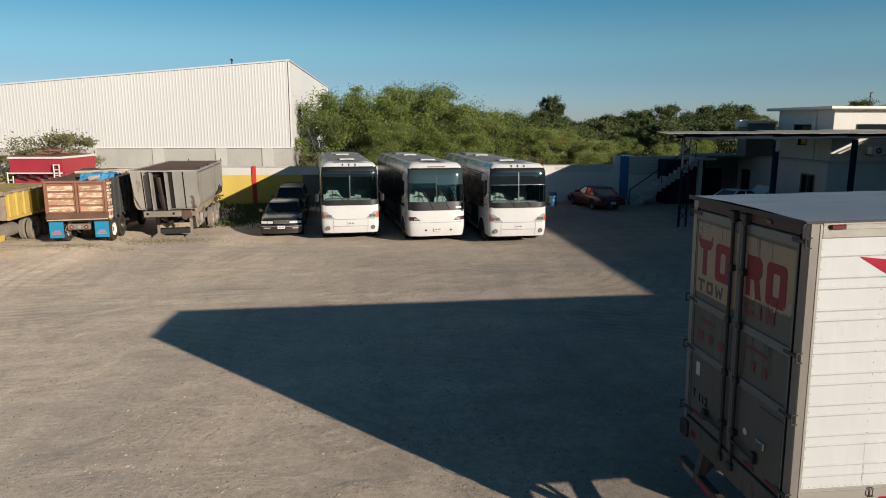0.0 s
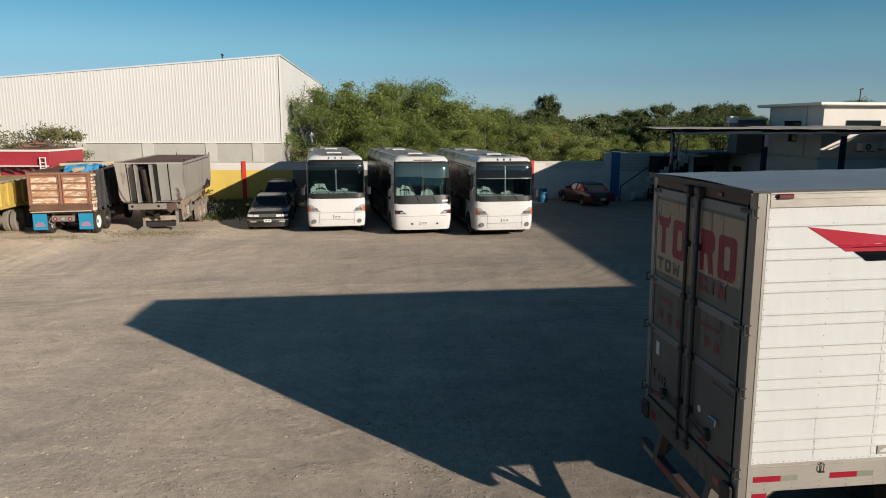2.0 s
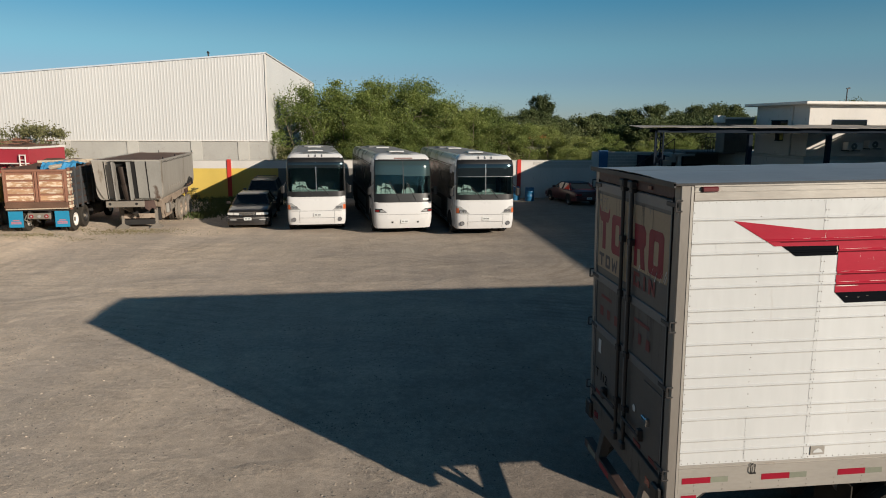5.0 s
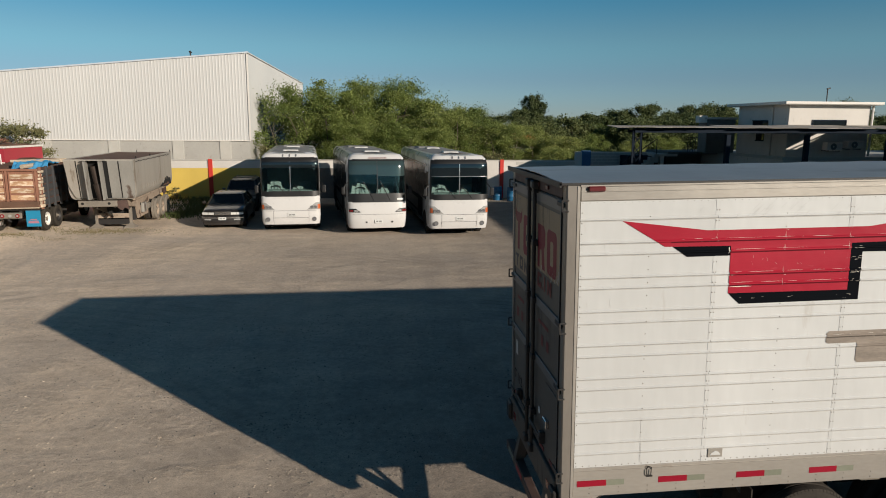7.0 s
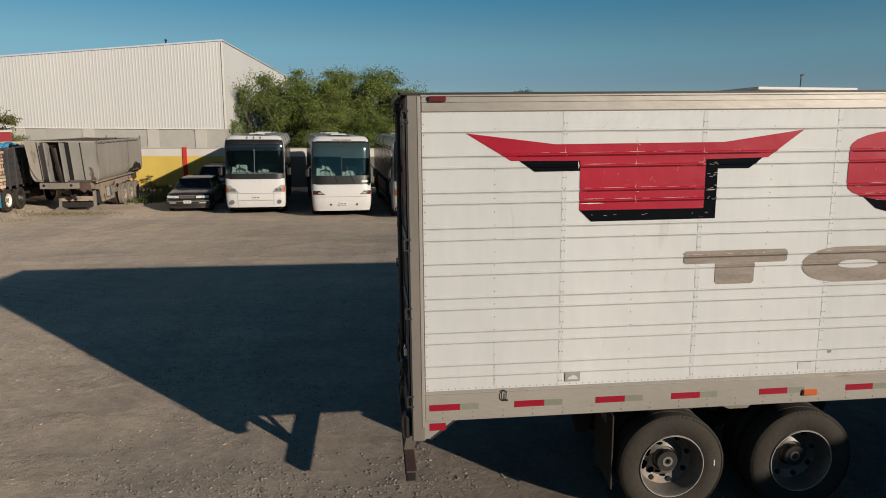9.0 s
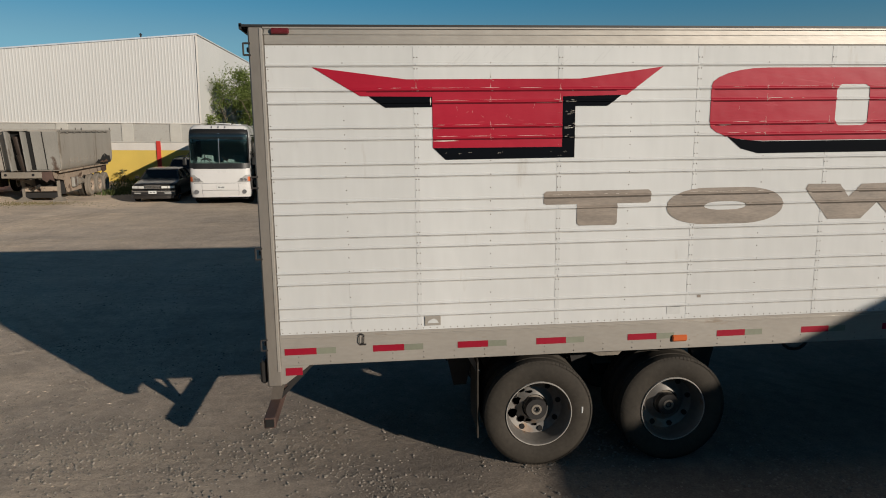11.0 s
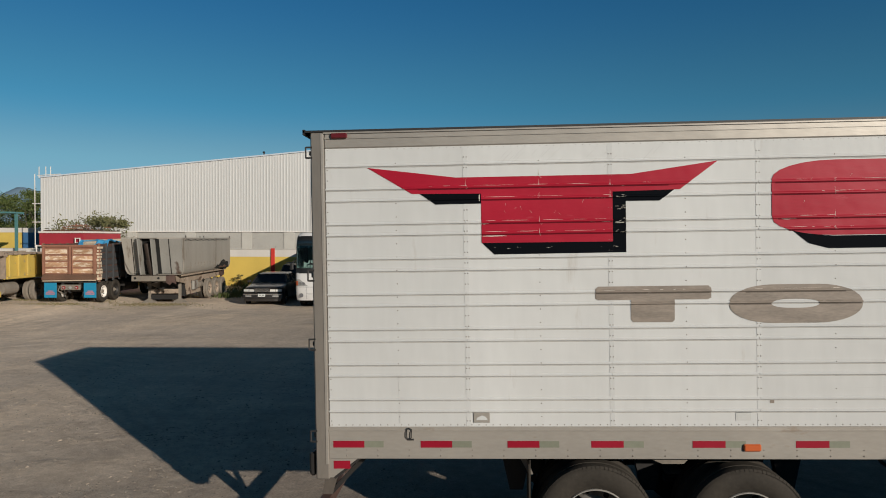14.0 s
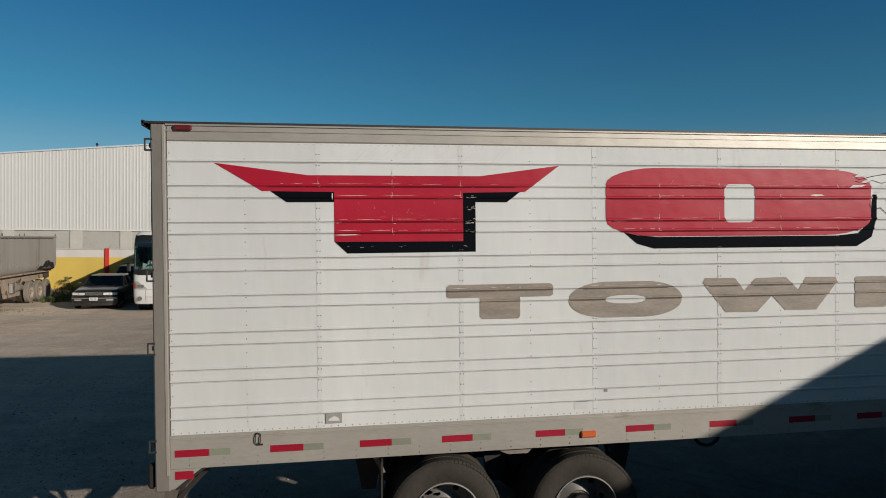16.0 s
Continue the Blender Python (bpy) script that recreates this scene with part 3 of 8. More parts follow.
    for i in range(holes):
        a = 2 * math.pi * (i + 0.3) / holes
        c = (math.cos(a) * rim * 0.76, -w * 0.42 + dish + 0.012, math.sin(a) * rim * 0.76)
        if hole:
            again(hole, Matrix.Translation(c), wh)
        else:
            hole = part("rim_hole", rods(((0, -0.012, 0), (0, 0.012, 0), rim * 0.085)), HOLE, wh, m=Matrix.Translation(c))
    return wh


# ---- ground and surroundings ----
def rise(x, y):
    """The yard's far left corner lies a little higher."""
    def step(a, b, v):
        k = min(1.0, max(0.0, (v - a) / (b - a)))
        return k * k * (3 - 2 * k)

    near = step(21, 28.5, y)
    mid = 0.11 * step(-5.0, -6.6, x) * near * (1 - step(31.5, 37.0, y))
    far = 0.31 * near * (1 - step(37.0, 43.0, y))
    k = step(-9.9, -10.8, x)
    return mid * (1 - k) + far * k


def lie(x, y):
    """Height of the yard's surface: long swells, a shallow hollow where the trailer stands, the higher far corner."""
    def step(a, b, v):
        k = min(1.0, max(0.0, (v - a) / (b - a)))
        return k * k * (3 - 2 * k)

    if not (-38 < x < 38 and -9 < y < 44):
        return 0.0
    hollow = -0.050 * step(16.5, 10.0, y) * step(-5.0, 0.5, x) * step(-9.0, -2.0, y)
    fade = step(20.0, 13.0, y) * step(-9.0, -3.0, y)
    swell = 0.016 * noise.noise(Vector((x * 0.21, y * 0.21, 0)))
    fine = fade * (0.010 * noise.noise(Vector((x * 0.9, y * 0.9, 5))) + 0.004 * noise.noise(Vector((x * 2.6, y * 2.6, 8))))
    pad = 0.034 * step(6.6, 7.2, x) * step(10.6, 10.0, x) * step(5.75, 6.05, y) * step(9.0, 8.6, y)     # firm ground under the bogie
    return swell + fine + hollow + pad + rise(x, y)


def ground():
    bm = bmesh.new()
    xs = [-900, -300, -120, -60] + [-40 + 1.0 * i for i in range(30)] + [-10 + 0.25 * i for i in range(96)] + [14 + 1.0 * i for i in range(27)] + [60, 120, 300, 900]
    ys = [-600, -120, -40] + [-10 + 1.0 * i for i in range(14)] + [4 + 0.25 * i for i in range(56)] + [18 + 1.0 * i for i in range(29)] + [60, 90, 150, 400, 1600]
    g = [[bm.verts.new((x, y, lie(x, y))) for x in xs] for y in ys]
    for a, b in zip(g, g[1:]):
        for i in range(len(xs) - 1):
            bm.faces.new((a[i], a[i + 1], b[i + 1], b[i]))
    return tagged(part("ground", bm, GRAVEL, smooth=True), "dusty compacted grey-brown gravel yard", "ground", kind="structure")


ground()


def scrub_floor():
    bm = boxes((-300, 300, 47.5, 900, -0.3, 0.05))
    return tagged(part("ground_scrub", bm, EARTH), "dry green-brown scrubland behind the yard wall", "ground", kind="structure")


scrub_floor()

# pebbles and grit scattered over the near part of the yard, and clods thrown up where wheels turn
def scatter(name, label, seed, count, spot, sizes, material, thin):
    rng = random.Random(seed)
    vs, fs = [], []
    for k in range(count):
        x, y = spot(rng, k)
        if noise.noise(Vector((x * 0.8, y * 0.8, 4))) + 0.5 * noise.noise(Vector((x * 2.6, y * 2.6, 9))) < rng.uniform(-0.45, thin):
            continue
        r = rng.choice(sizes) * rng.uniform(0.7, 1.25)
        a = rng.uniform(0, 6.28)
        i = len(vs)
        ca, sa = math.cos(a), math.sin(a)
        e, top = rng.uniform(0.55, 1.0), rng.uniform(0.4, 0.9) if material is PEBBLE else rng.uniform(0.16, 0.34)
        g = lie(x, y) - 0.001
        for (u, v, w) in ((1, 0.2, 0.0), (0.3, e, 0.0), (-0.9, 0.4, 0.0), (-0.6, -e * 0.8, 0.0), (0.5, -e, 0.0), (0.5, 0.3, 0.8), (-0.45, 0.25, 1.0), (0.05, -0.45, 0.9)):
            vs.append((x + r * (u * ca - v * sa), y + r * (u * sa + v * ca), g + r * w * top))
        fs += [(i, i + 1, i + 5), (i + 1, i + 6, i + 5), (i + 1, i + 2, i + 6), (i + 2, i + 3, i + 6), (i + 3, i + 7, i + 6), (i + 3, i + 4, i + 7), (i + 4, i, i + 5, i + 7), (i + 5, i + 6, i + 7)]
    me = bpy.data.meshes.new(name)
    me.from_pydata(vs, [], fs)
    me.materials.append(material)
    return tagged(new(name, me), label, "gravel", kind="stuff")


def near_spot(rng, k):
    if k % 2:
        return (rng.uniform(-7, 6) if k % 3 else rng.uniform(1, 9)), 5.0 + 12 * rng.random() ** 1.6
    return rng.uniform(1.0, 11.0), rng.uniform(4.4, 7.8)


def clod_spot(rng, k):
    """Strewn in curved bands, as wheels push them."""
    if k % 6 == 0:
        return rng.uniform(-11, 9), rng.uniform(7, 22)
    r, a = rng.choice((9.3, 11.1, 12.6, 14.8)) + rng.gauss(0, 0.45), rng.uniform(-0.9, 1.35)
    return -9.0 + r * math.cos(a) * 1.05, 3.0 + r * math.sin(a) * 0.75


scatter("gravel_stones", "scattered small grey and tan gravel stones", 4, 42000, near_spot, (0.006, 0.008, 0.010, 0.013, 0.018), PEBBLE, 0.6)
scatter("soil_clods", "loose clods of dry yard soil beside the wheel marks", 14, 9000, clod_spot, (0.010, 0.013, 0.016, 0.021, 0.030), GRAVEL, 1.0)

# ---- the white warehouse ----
def warehouse():
    w = thing("warehouse", pose(-5.0, 46.2, 0), "large white metal-clad warehouse with sloping roofline on a grey block base", "warehouse")
    L, D, z0 = 19.4, 34.0, 3.66

    def top(x):                      # roofline of the long front, x from 0 at the corner to -L
        return 9.22 + 0.0905 * x

    bm = bmesh.new()
    pitch, d = 0.20, 0.008
    prof = []
    k = 0
    while k * pitch < L:
        x = -k * pitch
        prof += [(x, 0), (x - 0.10, 0), (x - 0.13, -d), (x - 0.17, -d)]
        k += 1
    prof = [(x, y) for x, y in prof if x >= -L] + [(-L, 0)]
    lo = [bm.verts.new((x, y, z0)) for x, y in prof]
    hi = [bm.verts.new((x, y, top(x))) for x, y in prof]
    for i in range(len(prof) - 1):
        bm.faces.new((lo[i], lo[i + 1], hi[i + 1], hi[i]))
    part("front_cladding", bm, CLADDING, w)
    bm = bmesh.new()
    prof = []
    for k in range(int(D / pitch)):
        y = k * pitch
        prof += [(0, y), (0, y + 0.10), (d, y + 0.13), (d, y + 0.17)]
    lo = [bm.verts.new((x, y + 0.05, z0)) for x, y in prof]
    hi = [bm.verts.new((x, y + 0.05, 9.22)) for x, y in prof]
    for i in range(len(prof) - 1):
        bm.faces.new((lo[i], lo[i + 1], hi[i + 1], hi[i]))
    part("side_cladding", bm, CLADDING, w)
    part("rear_cladding", boxes((-L, -0.05, D - 0.1, D, z0, 7.4), (-L, -L + 0.08, 0.06, D, z0, top(-L))), CLADDING, w)
    part("base_wall", boxes((-L, -0.03, 0.02, 0.22, 0, z0), (-0.23, -0.03, 0.22, D, 0, z0), (-L, -L + 0.2, 0.22, D, 0, z0)), CONCRETE, w, "grey concrete block base")
    pier = part("pier", boxes((-0.35, 0.35, -0.03, 0.02, 2.2, z0 - 0.04)), PALE_CONCRETE, w, m=pose(-1.6, 0, 0))
    for x in (-4.6, -8.6, -12.8, -16.8):
        again(pier, pose(x, 0, 0))
    part("roof", prism([(-L - 0.1, top(-L) - 0.02), (0.08, 9.22 - 0.02), (0.08, 9.27), (-L - 0.1, top(-L) + 0.03)], "y", -0.02, D, None), CLADDING, w)
    part("roof_flashing", prism([(-L - 0.1, top(-L) - 0.04), (0.1, 9.20), (0.1, 9.29), (-L - 0.1, top(-L) + 0.05)], "y", -0.075, -0.045), CAP_WHITE, w)
    part("corner_flashing", boxes((-0.03, 0.06, -0.075, 0.04, z0, 9.14)), WHITE_TRIM, w)
    part("drip_flashing", boxes((-L, 0.05, -0.07, 0.0, z0 - 0.05, z0)), WHITE_TRIM, w)
    part("roof_vent", rods(((-4.0, 2, 8.6), (-4.0, 2, 9.35), 0.05), ((-4.05, 2, 9.35), (-3.95, 2, 9.42), 0.09)), DARK_STEEL, w)
    bm = bmesh.new()
    for (a, b) in (((-L - 0.35, -0.1, 2.5), (-L - 0.35, -0.1, 7.7)), ((-L - 0.55, -0.1, 4.3), (-L + 0.1, -0.1, 4.3)), ((-L - 0.55, -0.1, 5.6), (-L + 0.1, -0.1, 5.6)), ((-L - 0.3, 0.3, 7.4), (-L - 0.3, 0.3, 8.25)), ((-L + 0.2, 0.3, 7.4), (-L + 0.2, 0.3, 8.25)), ((-L + 0.55, 0.3, 7.4), (-L + 0.55, 0.3, 8.25)), ((-L - 0.4, 0.3, 7.62), (-L + 1.3, 0.3, 7.72))):
        rod(bm, a, b, 0.03, n=8)
    part("roof_ladder", bm, WHITE_TRIM, w, "pale pipe brackets at the gable end")
    return w


warehouse()

# ---- the yard's back wall ----
def red_roof():
    s = thing("far_red_shed", pose(15.05, 54.2, 0), "small far shed with a red-orange roof among the trees", "shed")
    part("wall", boxes((-0.9, 0.9, 0, 2, 0, 3.7)), WHITE_WALL, s)
    part("roof", prism([(-0.2, 3.62), (2.2, 3.62), (2.2, 3.75), (1.0, 4.15), (-0.2, 3.75)], "x", -0.85, 0.85), mat("red_orange_roof", (0.60, 0.08, 0.03), 0.7), s)
    return s


red_roof()


def back_wall():
    w = tagged(new("wall_back"), "long low yard wall, painted yellow and white", "wall", kind="structure")
    w.matrix_basis = pose(0, 44.6, 0)
    part("yellow_stretch", boxes((-40, -4.2, 0, 0.2, 0, 1.95)), YELLOW_WALL, w, "yellow painted stretch of wall")
    part("white_band", boxes((-40, -4.2, 0.003, 0.2, 1.95, 2.42)), WHITE_WALL, w)
    # dark colour here stands for the shade between the coaches
    part("bare_stretch", boxes((-4.2, 8.2, 0, 0.2, 0, 1.95)), GRIMY_SHADE_WALL, w, "stretch of wall behind the coaches, coloured dark for shade")
    part("white_stretch", boxes((-4.2, 8.2, 0.003, 0.2, 1.95, 2.42), (8.2, 16.4, 0.003, 0.2, 0, 2.42)), WHITE_WALL, w, "chalky white stretch of wall")
    part("coping", boxes((-40, 16.4, -0.03, 0.23, 2.425, 2.49), bevel=0.01), PALE_CONCRETE, w)
    post = part("red_post", boxes((-0.13, 0.13, -0.07, 0.0, 0, 2.52), bevel=0.01), RED_WALL, w, m=pose(-7.25, 0, 0))
    again(post, pose(2.4, 0, 0))
    again(post, pose(11.45, 0, 0))
    # dark block course left bare along the top of the white stretch
    rng = random.Random(2)
    blk = part("block", boxes((-0.19, 0.19, -0.012, 0.0, -0.09, 0.09), bevel=0.004), PALE_CONCRETE, w, m=pose(12.6, 0, 2.28))
    for i in range(9):
        again(blk, pose(13.0 + 0.4 * i, 0, 2.28 + rng.uniform(-0.003, 0.003)))
    for i in range(9):
        again(blk, pose(12.8 + 0.4 * i, 0, 2.08))
    return w


back_wall()

# ---- the workshop with its shed roof ----
def workshop():
    w = thing("workshop", pose(0, 0, 0), "two-storey white workshop building with flat roof slab and dark windows", "building")
    # upper storey
    for r in ((25.6, 30.3, 35.75, 35.95, 3.15, 5.95), (25.6, 25.8, 35.95, 41.0, 3.15, 5.95), (30.1, 30.3, 35.95, 41.0, 3.15, 5.95), (25.8, 30.1, 40.8, 41.0, 3.15, 5.95)):
        part("upper_wall", boxes(r), WHITE_WALL, w)
    part("roof_slab", boxes((25.1, 30.7, 35.3, 41.6, 5.95, 6.10), bevel=0.02), PALE_CONCRETE, w)
    part("slab_edge", boxes((25.08, 30.72, 35.27, 35.30, 5.99, 6.12), (25.08, 25.10, 35.30, 41.6, 5.99, 6.12)), WHITE_TRIM, w, "pale painted slab edge")
    part("pilaster", boxes((25.52, 25.597, 37.2, 37.5, 3.15, 5.9)), WHITE_WALL, w)
    win = part("window", boxes((27.0, 28.9, 35.72, 35.747, 4.78, 5.10)), DARK_GLASS, w)
    part("window_frame", boxes((26.95, 28.95, 35.70, 35.72, 5.10, 5.16), (26.95, 27.0, 35.70, 35.72, 4.78, 5.10), (28.9, 28.95, 35.70, 35.72, 4.78, 5.10)), SHED_DARK, win)
    win = part("window", boxes((25.565, 25.597, 37.7, 39.3, 4.72, 5.08)), DARK_GLASS, w)
    part("window_frame", boxes((25.54, 25.565, 37.65, 39.35, 5.08, 5.14)), SHED_DARK, win)
    win = part("window", boxes((25.565, 25.597, 38.0, 38.8, 4.0, 4.4)), DARK_GLASS, w)
    part("window_frame", boxes((25.54, 25.565, 37.95, 38.85, 4.4, 4.46), (25.54, 25.565, 37.95, 38.85, 3.94, 4.0)), SHED_DARK, win)
    part("drain_pipe", rods(((30.4, 35.68, 3.2), (30.4, 35.68, 5.95), 0.06)), WHITE_TRIM, w)
    # ground floor, whose flank runs on past the upper storey
    for r in ((25.35, 25.55, 35.7, 46.0, 0, 3.0), (25.35, 40.0, 35.5, 35.7, 0, 3.0)):
        part("lower_wall", boxes(r), WHITE_WALL, w, "dusty white ground-floor wall")
    # walls deep under the shed: shade painted into their colour
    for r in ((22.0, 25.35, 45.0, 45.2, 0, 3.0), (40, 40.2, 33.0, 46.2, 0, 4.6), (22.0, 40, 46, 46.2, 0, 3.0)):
        part("lower_wall", boxes(r), GRIMY_SHADE_WALL, w, "ground-floor wall coloured dark for the shade under the shed")
    part("floor_slab", boxes((25.22, 40, 35.38, 46.3, 3.0, 3.15), bevel=0.01), PALE_CONCRETE, w)
    part("terrace_slab", boxes((21.9, 25.22, 42.6, 46.3, 3.0, 3.15)), GRIMY_SHADE_WALL, w)
    # solid dark block added for the shade inside the bay
    part("garage_opening", boxes((19.4, 21.98, 43.0, 44.4, 0, 2.85)), SHED_DARK, w, "dark block standing for the shade in a garage bay")
    # openings of the ground floor
    win = part("window", boxes((25.315, 25.347, 36.6, 37.7, 1.25, 2.25)), DARK_GLASS, w)
    part("window_frame", boxes((25.29, 25.315, 36.5, 36.6, 1.15, 2.35), (25.29, 25.315, 37.7, 37.8, 1.15, 2.35), (25.29, 25.315, 36.6, 37.7, 2.25, 2.35), (25.29, 25.315, 36.6, 37.7, 1.15, 1.25), (25.29, 25.315, 37.1, 37.2, 1.25, 2.25)), RUST_FRAME, win)
    part("door", boxes((25.31, 25.347, 43.4, 44.4, 0, 2.15)), SHED_DARK, w, "dark doorway")
    part("door", boxes((22.6, 24.2, 44.95, 44.997, 0, 2.2)), SHED_DARK, w, "dark doorway")
    part("door", boxes((29.2, 30.6, 35.46, 35.497, 0, 2.2)), SHED_DARK, w, "dark doorway")
    for x in (33.2, 33.75, 34.3, 34.85):
        part("vent_block", boxes((x, x + 0.22, 35.46, 35.497, 2.3, 2.62)), WHITE_TRIM, w)
    # roof-top annex behind the left flank
    part("annex_wall", boxes((23.75, 25.59, 41.3, 42.4, 3.15, 5.2)), GRIMY_SHADE_WALL, w, "grey roof-top annex")
    part("annex_cap", boxes((23.6, 25.59, 41.1, 42.6, 5.2, 5.32)), PALE_CONCRETE, w)
    part("water_tank", boxes((23.2, 23.748, 41.3, 41.8, 4.98, 5.42), bevel=0.03), WHITE_TRIM, w, "small pale roof-top box")
    # terrace railing
    part("terrace_rail", boxes((23.2, 25.2, 42.64, 42.68, 4.02, 4.07), (23.2, 25.2, 42.64, 42.68, 3.3, 3.33)), DARK_STEEL, w)
    bar = part("baluster", boxes((-0.014, 0.014, -0.014, 0.014, 3.15, 4.02)), DARK_STEEL, w, m=pose(23.22, 42.66, 0))
    for k in range(1, 12):
        again(bar, pose(23.22 + 0.17 * k, 42.66, 0))
    part("antenna", rods(((28.8, 37.4, 6.1), (28.8, 37.4, 6.9), 0.03), ((28.75, 37.4, 6.9), (28.95, 37.4, 6.95), 0.04)), DARK_STEEL, w)
    for x, z in ((27.55, 3.52), (28.75, 3.62)):
        ac = part("air_conditioner", boxes((x, x + 0.9, 35.1, 35.55, z, z + 0.42), bevel=0.03), WHITE_TRIM, w, "white air-conditioning unit")
        part("fan_grille", lathe([(0.05, 0.0), (0.17, 0.0), (0.18, -0.012), (0.165, -0.014), (0.05, -0.01)], 18, centre=(x + 0.36, 35.098, z + 0.21)), STRIP_GREY, ac)
        for k in (0.1, 0.74):
            part("bracket", boxes((x + k, x + k + 0.04, 35.15, 35.75, z - 0.05, z)), DARK_STEEL, ac)
    return w


workshop()


def shed_roof():
    s = thing("shed_roof", pose(0, 0, 0), "open lean-to shed with grey corrugated roof on dark blue posts", "shed")

    def zr(y):
        return 4.70 + 0.055 * (y - 32.6)

    rng = random.Random(3)

    def corrugated(x0, x1, y0, y1):
        n = int((x1 - x0) / 0.09) + 2
        jag = [rng.uniform(-0.05, 0.03) for _ in range(n // 11 + 2)]
        rows = [[(x0 + i * 0.09, y + (jag[i // 11] if y == y0 else 0), zr(y) + 0.014 * (i % 2) + 0.03 * noise.noise(Vector((i * 0.045, y, 2)))) for i in range(n)] for y in (y0, y1)]
        return sheet(rows, 0.012, (0, 0, -1))

    for k in range(13):              # overlapping sheets, each a little off the line; a gap added to pass a sun band
        x = 14.85 + 1.98 * k + (0.15 if k >= 7 else 0)
        part("roof_sheet", corrugated(x, x + (1.52 if k == 6 else min(1.98, 39.7 - x)), 32.55 + rng.uniform(-0.06, 0.04), 34.0 if x < 19.5 else 35.1 if x < 24.0 else 35.7), ROOF_SHEET, s)
    # extra sheet hidden behind the front edge, added to shade the back wall
    low = [[(18.6 + i * 0.09, y, 4.72 + 0.014 * (i % 2)) for i in range(78)] for y in (33.85, 40.5)]
    part("roof_sheet", sheet(low, 0.012, (0, 0, -1)), ROOF_SHEET, s, "hidden rear sheet added to shade the wall")
    part("front_beam", boxes((15.9, 39.8, 32.9, 33.0, 4.44, 4.66)), SHED_DARK, s)
    part("rear_beam", boxes((15.9, 25.3, 33.8, 33.9, 4.44, 4.60)), SHED_DARK, s)
    bm = bmesh.new()
    for i in range(16):
        box(bm, 16.0 + i * 1.55, 16.06 + i * 1.55, 33.0, 35.65, 4.62, 4.68)
    part("purlins", bm, SHED_DARK, s)
    post = part("post", boxes((-0.11, 0.11, -0.11, 0.11, 0, 4.36), bevel=0.01), SHED_DARK, s, "dark blue steel post", m=pose(20.75, 33.0, 0))
    for x in (24.95, 29.4, 33.8, 38.2):
        again(post, pose(x, 33.0, 0))
    thin = part("post", boxes((-0.035, 0.035, -0.035, 0.035, 0, 4.58)), SHED_DARK, s, m=pose(15.85, 33.0, 0))
    again(thin, pose(16.25, 33.0, 0))
    again(thin, pose(16.05, 33.35, 0))
    again(thin, pose(19.0, 39.8, 0))
    bm = bmesh.new()
    for k in range(8):
        z = 0.3 + 0.5 * k
        rod(bm, (15.85, 33.0, z), (16.25, 33.0, z + 0.5), 0.02, n=6)
        rod(bm, (16.25, 33.0, z), (16.05, 33.35, z + 0.5), 0.02, n=6)
    part("lattice", bm, SHED_DARK, s)
    return s


shed_roof()


def block_wall():
    w = tagged(new("wall_block"), "taller grey block wall with a blue pillar", "wall", kind="structure")
    w.matrix_basis = pose(16.4, 44.6, 0)
    part("pillar", boxes((0.45, 1.05, -0.05, 0.25, 0, 3.12), bevel=0.01), BLUE_WALL, w, "blue painted pillar")
    part("core", boxes((0.0, 0.45, 0, 0.2, 0, 3.05), (1.05, 5.4, 0, 0.2, 0, 3.05)), WHITE_WALL, w)
    blk = part("block", boxes((-0.19, 0.19, -0.015, 0.0, -0.088, 0.088), bevel=0.006), CONCRETE, w, m=pose(1.2, 0, 2.9))
    for r in range(6):
        for c in range(11):
            if r or c:
                again(blk, pose(1.2 + 0.4 * c - (0.2 if r % 2 else 0), 0, 2.9 - 0.2 * r))
    return w


block_wall()


def stairs():
    s = thing("outside_stairs", pose(16.95, 42.6, 0), "white masonry outside stairs with a dark handrail", "stairs")
    for i in range(15):
        part("step", boxes((0.29 * i, 0.29 * (i + 1), 0, 1.1, max(0, 0.2 * i - 0.35), 0.2 * (i + 1)), bevel=0.01), CONCRETE, s)
    part("handrail", rods(((-0.1, 0.05, 0.95), (4.2, 0.05, 3.95), 0.035), ((-0.1, 0.05, 0), (-0.1, 0.05, 0.95), 0.04), ((2.0, 0.05, 1.4), (2.0, 0.05, 2.4), 0.025), ((4.2, 0.05, 3.0), (4.2, 0.05, 3.95), 0.03)), DARK_STEEL, s)
    part("landing", boxes((4.35, 5.6, 0, 2.2, 2.85, 3.0)), PALE_CONCRETE, s)
    part("landing_pier", boxes((4.5, 4.75, 0.1, 0.35, 0, 2.85), (5.2, 5.45, 1.6, 1.85, 0, 2.85)), WHITE_WALL, s)
    return s


stairs()


# ---- plain buildings behind the camera, which throw the long shadows ----
def plain_block(name, x0, x1, y0, y1, h, label, turn=0.0):
    w = thing(name, pose(x0, y1, 0, 0, 0, turn) @ Matrix.Translation((0, y0 - y1, 0)), label, "building")
    part("wall", boxes((0, x1 - x0, 0, 0.25, 0, h), (0, 0.25, 0.25, y1 - y0 - 0.25, 0, h), (x1 - x0 - 0.25, x1 - x0, 0.25, y1 - y0 - 0.25, 0, h), (0, x1 - x0, y1 - y0 - 0.25, y1 - y0, 0, h)), WHITE_WALL, w)
    part("roof", boxes((0.25, x1 - x0 - 0.25, 0.25, y1 - y0 - 0.25, h - 0.25, h - 0.05)), PALE_CONCRETE, w)
    return w


plain_block("office_block", 18.19, 32, -16, -0.01, 4.68, "plain pale rendered building beside the yard", 4.7)
